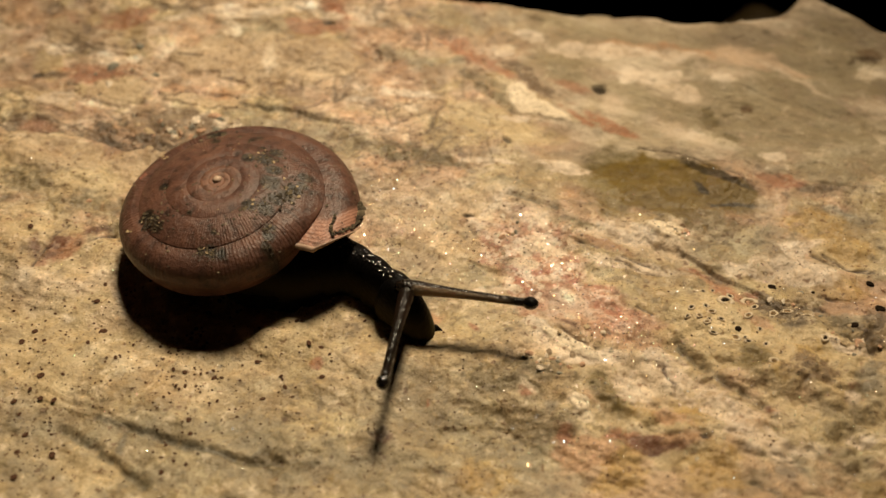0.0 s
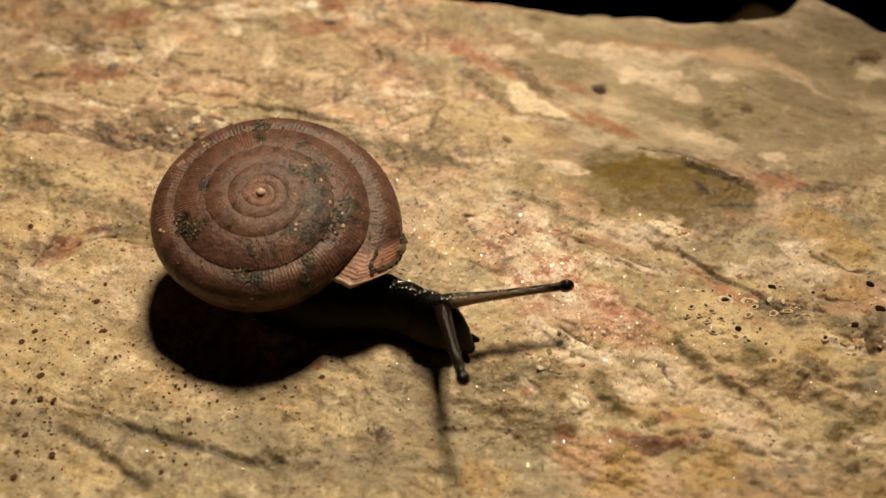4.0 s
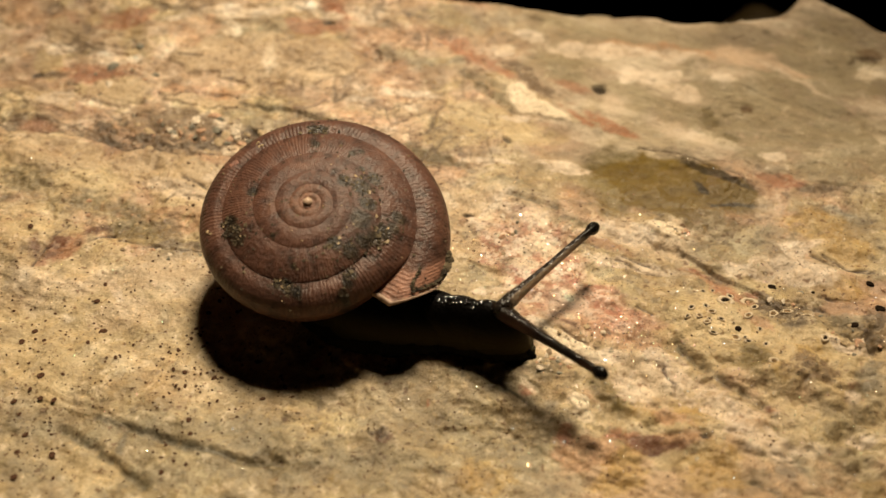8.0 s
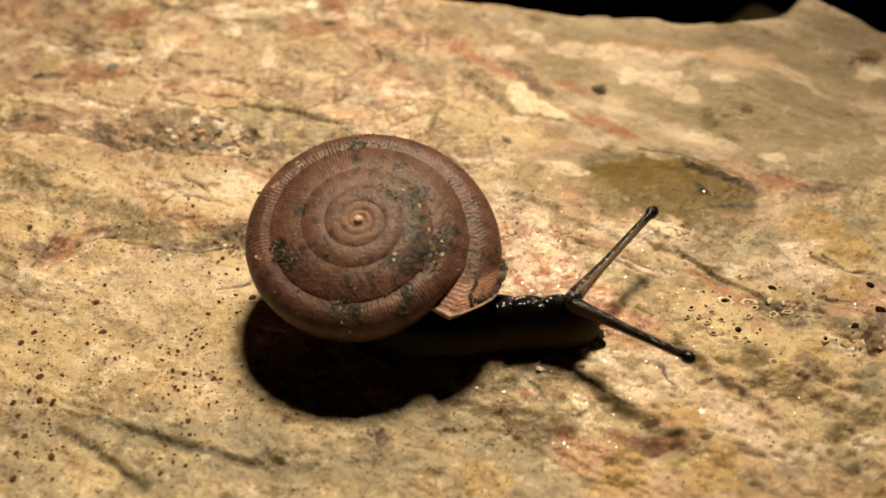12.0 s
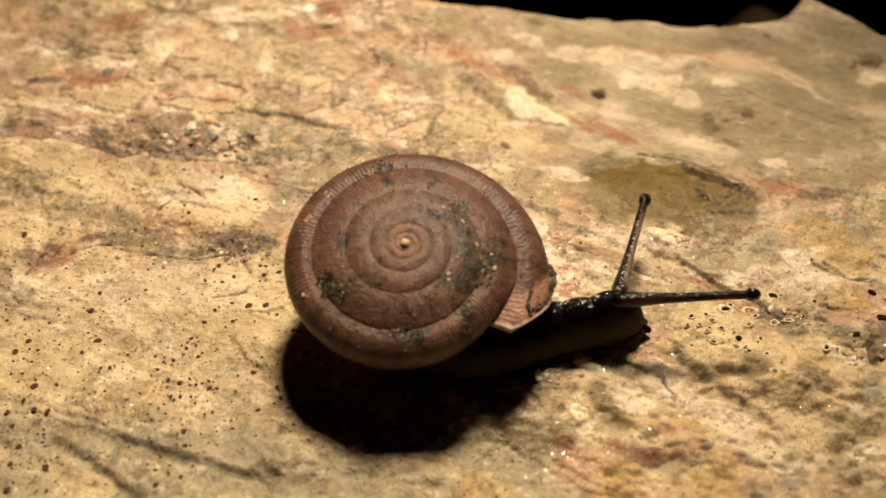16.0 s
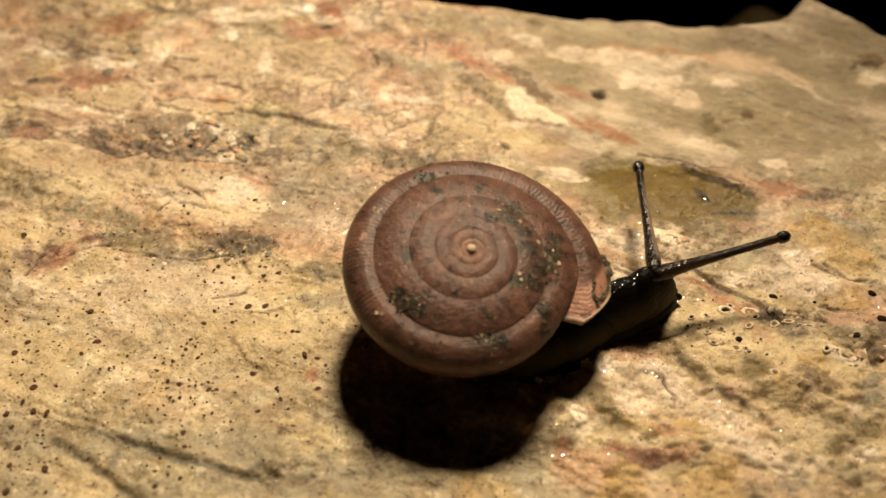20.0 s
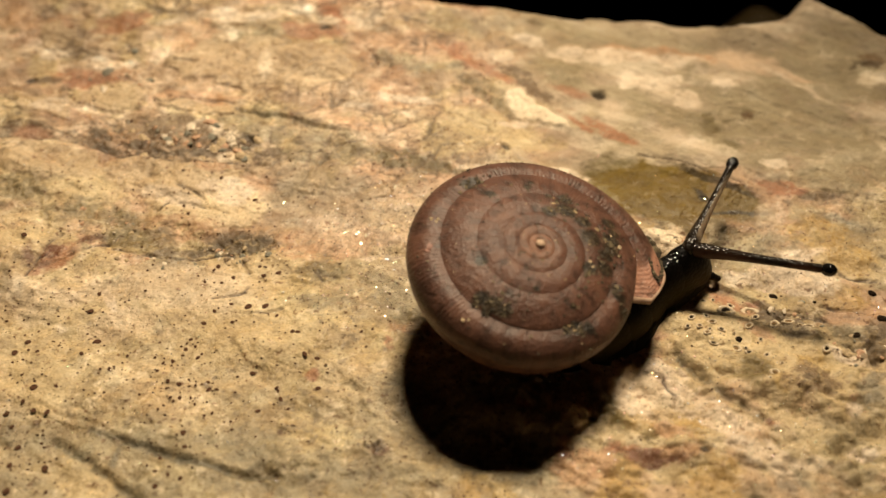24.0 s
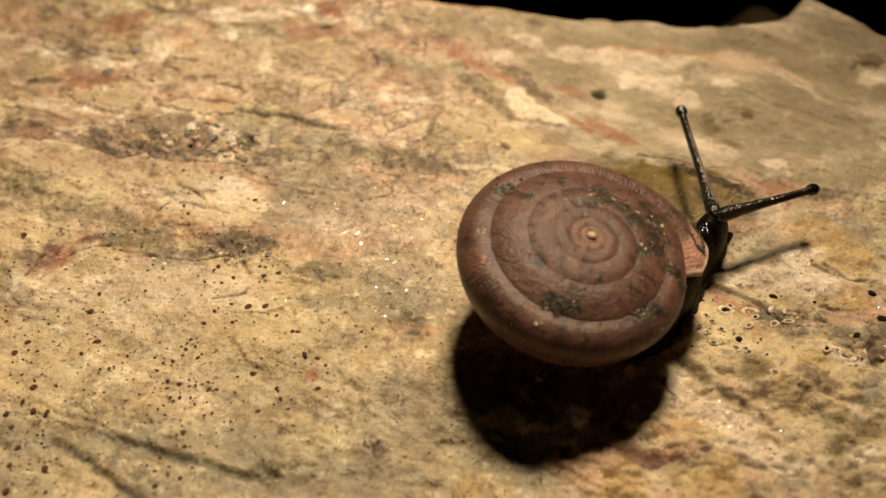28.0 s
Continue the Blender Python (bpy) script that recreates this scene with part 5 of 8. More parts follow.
def build_glitter():
    """Tiny mineral flakes at all tilts that glint in the torch light."""
    rng = random.Random(11)
    places = [(x, y, rng.uniform(0.05, 0.09), 0.12) for x, y in BRIGHT_GRAINS]
    for (cx, cy, ux, uy, vx, vy), count in zip(GLITTER_FIELDS, (10000, 9500, 2600, 2600, 3200, 3400, 7000, 3000)):
        for _ in range(count):
            a, b = rng.gauss(0, 0.55), rng.gauss(0, 0.55)
            places.append((cx + a * ux + b * vx, cy + a * uy + b * vy, 0.009 + 0.048 * rng.random() ** 8, 0.5))
    for _ in range(5200):
        places.append((rng.uniform(-28, 28), rng.uniform(-17, 9), 0.010 + 0.04 * rng.random() ** 6, 0.6))
    zs = rock_height(np.array([[p[0] for p in places]]), np.array([[p[1] for p in places]]))[0]
    verts, faces = [], []
    for (x, y, s, lean), z in zip(places, zs):
        turn = Euler((rng.uniform(-lean, lean) + 0.1, rng.uniform(-lean, lean), rng.uniform(0, 6))).to_matrix()
        base, slim = len(verts), rng.uniform(0.35, 1.0)
        for v in ((1, 0, 0), (0.2, 0.9, 0), (-1, 0.1, 0), (-0.1, -0.8, 0), (0, 0, 0.03 if lean < 0.2 else 0.25), (0, 0, -0.35)):
            q = turn @ Vector((v[0], v[1] * slim, v[2])) * s
            verts.append(((x + q.x) * MM, (y + q.y) * MM, (z + 0.02 + q.z) * MM))
        for a, b in ((0, 1), (1, 2), (2, 3), (3, 0)):
            faces += [(base + a, base + b, base + 4), (base + b, base + a, base + 5)]
    ob = mesh_object("mineral_flake", verts, faces, FLAKE, rock, "glinting mineral flakes", smooth=False)
    return tagged(ob, kind="stuff")


build_spots()
build_pores()
build_glitter()
build_chips()

# ---- the snail ----
R = 7.65          # radius of the shell at its lip, in millimetres
TURNS = 7.4
LIP_ANGLE = radians(8)
DIRT_COS, DIRT_SIN = math.cos(radians(6.6)), math.sin(radians(6.6))


def whorl(phi):
    """Size of the tube, and the height of its middle: the spire is a low dome, and the last stretch bends down to the mouth."""
    u = phi / (2 * math.pi)
    s = math.exp(-(0.255 * u + 0.04 * u * u))
    return s * R, (-0.215 * s ** 2.2 - 0.225 * s - 0.055 * max(0.0, 1 - u / 0.15) ** 2) * R


def seam(phi):
    """Radius at which the next turn meets this one."""
    u = phi / (2 * math.pi)
    return whorl(phi)[0] * (1 + 0.05 * smooth(0.97, 1.07, u) * (1 - smooth(2.0, 3.2, u)))


def spire(r, r_in, r_out):
    """Height of the upper face of the inner turns: a low dome, each turn gently swollen between its seams."""
    t = min(1.0, max(0.0, (r - r_in) / (r_out - r_in)))
    return -0.39 * r * r / R - 0.16 * math.exp(-(r / 2.2) ** 2) + (0.015 + 0.060 * math.exp(-r_out / 1.6)) * r_out * math.sin(math.pi * t) ** 0.8


def flare(phi):
    """The last stretch widens towards the mouth."""
    return 1 + 0.08 * math.exp(-phi / 0.8)


def section(phi, v, swell=1.0):
    """A point of the shell wall: phi back from the lip, v round the tube."""
    c, d = math.cos(v), math.sin(v)
    phi += (0.10 * (1 - d) + 0.13 * (1 + c) + 0.17 * max(c, -0.2) - 0.17 + (0.28 * max(0.0, 0.4 - d) if c > 0 else 0.0)) * max(0.0, 1 - phi / 1.4)
    s, mid = whorl(phi)
    rib = 0.004 * math.sin(RIBS * phi + 1.5 * math.sin(9 * phi) + 0.8 * math.sin(23 * phi + v)) * max(0.0, 1 - phi / 24) * (1.0 + 0.7 * math.sin(3.1 * phi) * math.sin(7.7 * phi + 4 * v)) if swell == 1.0 else 0.0
    off = (0.18 * (1 + 0.25 * min(d, 0.0)) if c > 0 else 0.82) * swell * c * s + rib * c
    groove = 0.035 * math.exp(-((v / (2 * math.pi) - 0.285) / 0.022) ** 2) * s
    fall = (0.14 if off > 0 else 0.33) * max(off, -0.25 * s) * (1 if d > -0.2 else max(0.0, 1 + (d + 0.2) * 1.25))
    z = mid + 0.0325 * s + (0.172 if d > 0 else 0.35) * swell * d * s + rib * d - groove - fall
    r = (0.80 * s + off) * flare(phi)
    # past the first turn the outer side is hidden by the next turn, up to the seam
    w = smooth(0.97, 1.07, phi / (2 * math.pi))
    if w > 0:
        r_in, r_out = 0.985 * seam(phi + 2 * math.pi), seam(phi)
        rr = r_in + (r_out - r_in) * (1 + c) / 2
        zz = spire(rr, r_in, r_out) + rib * d if d >= 0 else -0.39 * rr * rr / R - 0.16 * math.exp(-(rr / 2.2) ** 2) + 0.3 * d * s
        r, z = r + (rr - r) * w, z + (zz - z) * w
    a = phi + LIP_ANGLE
    return r * math.cos(a), r * math.sin(a), z


def shell_top(x, y):
    """Height of the upper shell wall over a place in the shell's own space."""
    r, a, best = math.hypot(x, y), math.atan2(y, x) - LIP_ANGLE, -9.0
    for turn in range(0, 8):
        phi = a % (2 * math.pi) + 2 * math.pi * turn
        s, mid = whorl(phi)
        off = r / flare(phi) - 0.80 * s
        c = off / ((0.18 if off > 0 else 0.82) * s)
        r_in = 0.985 * seam(phi + 2 * math.pi)
        if turn == 0 and abs(c) < 1:
            best = max(best, mid + 0.0325 * s + 0.172 * math.sqrt(1 - c * c) * s - (0.14 if off > 0 else 0.33) * max(off, -0.25 * s))
        elif turn > 0 and r_in <= r <= seam(phi):
            best = max(best, spire(r, r_in, seam(phi)))
    return best


# dirt on the shell: x, y, spread, how many crumbs, their size
DIRT_SPOTS = (
    [(-1.7, -3.85, 0.36, 110, 0.13), (-2.35, -3.65, 0.3, 50, 0.11), (-1.15, -4.0, 0.28, 36, 0.10)],
    [(3.8, 2.0, 0.34, 70, 0.15), (3.75, 1.35, 0.33, 60, 0.14), (3.9, 2.6, 0.26, 30, 0.12), (3.6, 0.75, 0.3, 30, 0.11)],
    [(2.75, -3.8, 0.30, 80, 0.12), (3.3, -3.6, 0.22, 30, 0.10), (2.25, -4.0, 0.24, 30, 0.09)],
    [(1.1, 2.8, 0.40, 100, 0.13), (0.25, 2.35, 0.3, 50, 0.11), (2.1, 2.35, 0.34, 60, 0.11), (1.05, 3.7, 0.3, 44, 0.10)])
DIRT_SPOTS += (
    [(2.75, -0.45, 0.32, 70, 0.11), (3.6, -0.1, 0.36, 60, 0.10), (2.6, 1.5, 0.45, 36, 0.08)],
    [(-4.15, 3.55, 0.30, 80, 0.12), (-3.7, 3.9, 0.26, 40, 0.11), (-2.95, 2.8, 0.2, 16, 0.08)],
    [(4.4, -0.85, 0.26, 36, 0.11), (5.05, -1.85, 0.24, 40, 0.12), (4.7, -1.3, 0.24, 16, 0.08), (3.6, 3.2, 0.3, 18, 0.08)],
    [(2.25, -2.85, 0.13, 18, 0.09), (0.2, -2.58, 0.12, 12, 0.08), (-1.1, 3.9, 0.16, 20, 0.09), (-0.95, 4.4, 0.14, 14, 0.08), (0.1, 3.6, 0.14, 14, 0.08), (-2.75, -1.7, 0.22, 18, 0.08)])
DIRT_SPOTS += (
    [(0.0, 0.0, 3.6, 260, 0.05), (0.0, 0.0, 4.6, 200, 0.11), (0.3, -4.9, 0.6, 24, 0.06), (-4.4, -2.2, 0.6, 24, 0.06), (4.6, 3.4, 0.6, 20, 0.06)],)
DIRT_SPOTS += ([(6.7 * math.cos(a), 6.7 * math.sin(a), 0.55, 26, 0.085) for a in (0.9, 1.35, 1.8, 2.25, 2.7, 3.15, 3.6, 4.05, 4.5, 4.95, 5.4)],)
# thin dusty film: x, y, spread, strength
DUSTY = [(3.4, -2.6, 1.4, 0.36), (3.0, 1.0, 1.4, 0.42), (-2.6, -3.8, 0.8, 0.40), (0.3, -5.6, 1.6, 0.36), (1.0, 3.2, 1.2, 0.40), (-4.0, 3.4, 0.7, 0.40), (0.0, 0.0, 9.0, 0.17)]


def build_shell(parent):
    k, per = 72, 200
    rings, grow = [], []
    for phi in np.linspace(1.1, 0, 24):
        rings.append([section(phi, 2 * math.pi * j / k, 0.90) for j in range(k)])
        grow.append(phi / (2 * math.pi))
    fine, coarse = np.linspace(0, 1.7, int(7 * RIBS * 1.7)), np.linspace(1.7, TURNS, int(per * (TURNS - 1.7)))
    for phi in 2 * math.pi * np.concatenate([fine, coarse[1:]]):
        rings.append([section(phi, 2 * math.pi * j / k) for j in range(k)])
        grow.append(phi / (2 * math.pi))
    verts, faces = loft([[(x * MM, y * MM, z * MM) for x, y, z in r] for r in rings])
    ob = mesh_object("shell", verts, faces, SHELL, parent, "flat reddish-brown coiled shell with fine ribs and dirt")
    layer = ob.data.uv_layers.new(name="growth")
    vi = np.zeros(len(ob.data.loops), dtype=np.int32)
    ob.data.loops.foreach_get("vertex_index", vi)
    g = np.array(grow)[vi // k]
    layer.data.foreach_set("uv", np.stack([g, (vi % k) / k], axis=-1).astype(np.float32).ravel())
    co = np.zeros(len(ob.data.vertices) * 3, dtype=np.float32)
    ob.data.vertices.foreach_get("co", co)
    co = co.reshape(-1, 3) / MM
    px, py = co[:, 0] * DIRT_COS + co[:, 1] * DIRT_SIN, co[:, 1] * DIRT_COS - co[:, 0] * DIRT_SIN
    film = np.zeros(len(co))
    for rows in DIRT_SPOTS:
        for cx, cy, spread, count, size in rows:
            if spread < 0.5:
                film = np.maximum(film, 1.1 * np.exp(-(((px - cx) / (1.75 * spread)) ** 2 + ((py - cy) / (1.45 * spread)) ** 2)))
    # Soil round the outer turn, also toning down the shoulder's torch light in colour.
    film = np.maximum(film, 0.34 * np.exp(-((np.hypot(co[:, 0], co[:, 1]) - 6.7) / 0.8) ** 2))
    for cx, cy, spread, most in DUSTY:
        film = np.maximum(film, most * np.exp(-((px - cx) ** 2 + (py - cy) ** 2) / spread ** 2))
    # Soil in the seams; groove shade of the inner turns is put in too.
    phi = np.array(grow)[np.arange(len(co)) // k] * 2 * math.pi
    inner = np.array([seam(p + 2 * math.pi) for p in np.array(grow) * 2 * math.pi])[np.arange(len(co)) // k]
    film = np.maximum(film, 0.20 * np.exp(-((np.hypot(co[:, 0], co[:, 1]) - 0.985 * inner) / (0.05 + 0.015 * inner)) ** 2) * (phi < 32))
    ob.data.attributes.new("film", "FLOAT", "POINT").data.foreach_set("value", film.astype(np.float32))
    # the thickened rim of the mouth
    ring = []
    for j in range(40):
        v = 2 * math.pi * j / 40
        px, py, pz = section(0.0, v, 0.97)
        ring.append([(px, py, pz), v])
    tube = []
    for (p, v) in ring:
        inner, ahead = Vector(section(0.0, v, 0.90)) - Vector(p), Vector((math.sin(LIP_ANGLE), -math.cos(LIP_ANGLE), 0))
        inner.normalize()
        tube.append([tuple((Vector(p) + 0.17 * (math.cos(w) * inner + math.sin(w) * ahead)) * MM) for w in [6.2832 * q / 8 for q in range(8)]])
    tube.append(tube[0])
    mesh_object("lip", *loft(tube, cap0=False, cap1=False), LIP, ob, "pale thickened lip of the shell mouth")
    return ob


def crumbs(name, spots, seed, mat, parent, label):
    """One patch of dirt: crumbs heaped on the shell."""
    rng = random.Random(seed)
    verts, faces = [], []
    for cx, cy, spread, count, size in spots:
        for _ in range(int(count * (0.45 if spread < 1 else 1.5))):
            x, y = cx + rng.gauss(0, spread * 1.15), cy + rng.gauss(0, spread * 0.9)
            x, y = x * DIRT_COS - y * DIRT_SIN, x * DIRT_SIN + y * DIRT_COS
            z = shell_top(x, y)
            if z < -6:
                continue
            wide = rng.random() < 0.4
            v, f = blob(rng, size * (rng.uniform(0.5, 1.0) if wide else 0.15 + 0.6 * rng.random() ** 2.5), 0.16 if wide else 0.45, 0.5)
            faces += [[i + len(verts) for i in q] for q in f]
            verts += [((x + p.x) * MM, (y + p.y) * MM, (z + p.z) * MM) for p in v]
    return mesh_object(name, verts, faces, mat, parent, label, smooth=False)


def body_segment(length, half, tall, near, parent):
    """A stretch of the body: rounded back over a spread sole, along x."""
    rings = []
    for i in range(13):
        u = -1 + 2 * i / 12
        k = max(0.004, 1 - u * u) ** 0.55
        ring = []
        for y, z in ((0, 0), (0.8, 0), (1.12, 0.04), (1.16, 0.12), (1.0, 0.22), (0.92, 0.45), (0.80, 0.72), (0.5, 0.93), (0, 1.0),
                     (-0.5, 0.93), (-0.80, 0.72), (-0.92, 0.45), (-1.0, 0.22), (-1.16, 0.12), (-1.12, 0.04), (-0.8, 0)):
            ring.append((u * length / 2 * MM, y * (half if y > 0 else near * half) * k * MM, (z * tall * k + 0.02) * MM))
        rings.append(ring)
    back = mesh_object("body_segment", *loft(rings), SKIN, parent, "black wet granular skin of the neck")
    rng = random.Random(int(length * 100))
    verts, faces = [], []
    for _ in range(int(14 * length)):
        u, a = rng.uniform(-0.8, 0.8), rng.gauss(0.15, 0.42)
        k = (1 - u * u) ** 0.55
        v, f = bead(rng.uniform(0.06, 0.11), 0.028, rng.uniform(0.7, 1.0), rng.uniform(0, 6))
        at = Vector((u * length / 2, 0.86 * half * k * math.sin(a), tall * k * (0.34 + 0.66 * math.cos(a))))
        faces += [[i + len(verts) for i in q] for q in f]
        verts += [tuple((Vector(p) + at) * MM) for p in v]
    tagged(mesh_object("skin_granule", verts, faces, DROP, back, "wet glinting granules of the skin"), kind="stuff")
    sole = []
    for i in range(13):
        u = -1 + 2 * i / 12
        k = max(0.004, 1 - u * u) ** 0.55
        sole.append([(u * length / 2 * MM * 1.02, y * (half if y > 0 else near * half) * k * MM, z * tall * MM) for y, z in
                     ((-1.25, -0.04), (0, -0.06), (1.25, -0.04), (1.19, 0.13), (0.95, 0.24), (0, 0.2), (-0.95, 0.24), (-1.19, 0.13))])
    mesh_object("sole", *loft(sole), SOLE, back, "olive-brown edge of the foot")
    return back


def stalk_piece(name, length, r0, r1, start, parent, mat, label):
    """A tapering round shaft along x from start."""
    rings = []
    for i in range(11):
        u = i / 10
        r = (r1 + (r0 - r1) * (1 - u) ** 2.2) * (0.45 if i == 0 else 0.85 if i in (1, 10) else 1)
        rings.append([((start + length * u) * MM, r * math.cos(w) * MM, r * math.sin(w) * MM) for w in [6.2832 * q / 14 for q in range(14)]])
    return mesh_object(name, *loft(rings), mat, parent, label)


def eye_bulb(r, parent):
    rings = []
    for i in range(11):
        a = math.pi * i / 10
        rings.append([((-r * 1.25 * math.cos(a)) * MM, r * max(0.06, math.sin(a)) * math.cos(w) * MM, r * max(0.06, math.sin(a)) * math.sin(w) * MM) for w in [6.2832 * q / 16 for q in range(16)]])
    return mesh_object("eye", *loft(rings), WET, parent, "black glossy eye knob")


def build_head(parent):
    rings = []
    for i in range(17):
        u = i / 16
        x = -2.2 + 4.0 * u
        k = max(0.04, 1 - abs(2 * u - 1) ** 3) ** 0.5
        half, tall = 0.98 * k * (1 - 0.12 * u), 4.15 * (0.25 + 0.75 * k) * (1 - 0.36 * u ** 2)
        rings.append([(x * MM, half * math.cos(w) * MM * (1.1 if math.sin(w) < -0.3 else 1), (tall * 0.5 * (1 + math.sin(w)) * (0.6 + 0.4 * k) + 0.02) * MM) for w in [6.2832 * q / 20 for q in range(20)]])
    head = mesh_object("head", *loft(rings), SKIN, parent, "black rounded snout")
    for side in (-1, 1):
        t = stalk_piece("lower_tentacle", 0.8, 0.28, 0.2, 0, head, SKIN, "short black feeler under the eye stalks")
        t.matrix_basis = mm(1.30, 0.55 * side, 0.95, 0, 38, 22 * side)
    return head


def build_snail():
    snail = new("snail")
    snail.empty_display_size = 0.004
    tagged(snail, "black snail with flat reddish-brown coiled shell creeping on rock", "snail")
    made = {"shell": build_shell(snail)}
    sh = made["shell"]
    for i, spots in enumerate(DIRT_SPOTS):
        crumbs("dirt_patch", spots, 20 + i, DIRT, sh, "dark crumbly dirt stuck on the shell")
    rng = random.Random(33)
    verts, faces = [], []
    curl = [(0.30, 1.32), (0.17, 1.36), (0.09, 1.2), (0.07, 0.9), (0.07, 0.6), (0.10, 0.36), (0.20, 0.28), (0.32, 0.30)]
    for (p0, v0), (p1, v1) in zip(curl, curl[1:]):
        for q in range(15):
            w = q / 15
            at = Vector(section(p0 + (p1 - p0) * w, v0 + (v1 - v0) * w, 1.02)) + Vector((rng.gauss(0, 0.05), rng.gauss(0, 0.05), rng.gauss(0, 0.03)))
            v, f = blob(rng, rng.uniform(0.06, 0.12) * (2.6 if v0 < 0.5 else 1), 0.5, 0.4)
            faces += [[i + len(verts) for i in r] for r in f]
            verts += [tuple((p + at) * MM) for p in v]
    mesh_object("dirt_clump", verts, faces, DIRT, sh, "dark curl of dirt at the end of the lip", smooth=False)
    v, f = blob(rng, 0.30, 0.6, 0.04)
    crown = max(shell_top(0.1 * math.cos(a), 0.1 * math.sin(a)) for a in (0, 1, 2, 3, 4, 5))
    mesh_object("apex", [(p.x * MM, p.y * MM, (p.z + crown + 0.05) * MM) for p in v], f, NUB, sh, "pale glossy tip of the spire, highlight in its colour")
    crumbs("red_grain", [(-5.3, -1.1, 0.09, 8, 0.22)], 41, RED_GRIT, sh, "reddish grain stuck on the shell")
    crumbs("pale_grit", [(-2.7, -4.7, 0.08, 7, 0.17), (-5.5, 0.75, 0.14, 12, 0.17), (3.75, 1.6, 0.35, 14, 0.14), (2.43, 0.57, 0.04, 3, 0.12), (0, 0, 3.6, 70, 0.05), (1.0, 2.8, 0.4, 16, 0.13), (2.9, -3.7, 0.3, 8, 0.12), (2.7, -0.5, 0.4, 10, 0.11), (-2.0, -3.7, 0.4, 5, 0.11)], 42, GRIT, sh, "pale sand grains on the shell")
    made["body"] = [body_segment(length, half, tall, near, snail) for length, half, tall, near in
                    ((6.4, 1.7, 2.6, 1.1), (6.8, 2.1, 3.1, 1.1), (6.8, 2.4, 3.5, 1.2), (6.8, 2.4, 3.5, 1.2), (6.4, 2.0, 3.35, 1.15), (5.6, 1.5, 3.3, 1.1),
                     (5.4, 1.15, 3.5, 1.0), (5.2, 1.0, 3.72, 1.0), (5.0, 0.95, 3.92, 1.0))]
    made["head"] = build_head(snail)
    for key in ("far", "near"):
        made[key + "_stalk"] = stalk_piece("tentacle", 5.7, 0.56, 0.24, -0.6, snail, STALK if key == "far" else DARK_STALK, "dark brown translucent base of the eye stalk")
        made[key + "_tip"] = stalk_piece("tentacle_tip", 4.4, 0.25, 0.235, -4.4, snail, UPPER_STALK if key == "far" else DARK_STALK, "black upper part of the eye stalk")
        eye_bulb(0.365, made[key + "_tip"])
    return snail, made


snail, parts = build_snail()


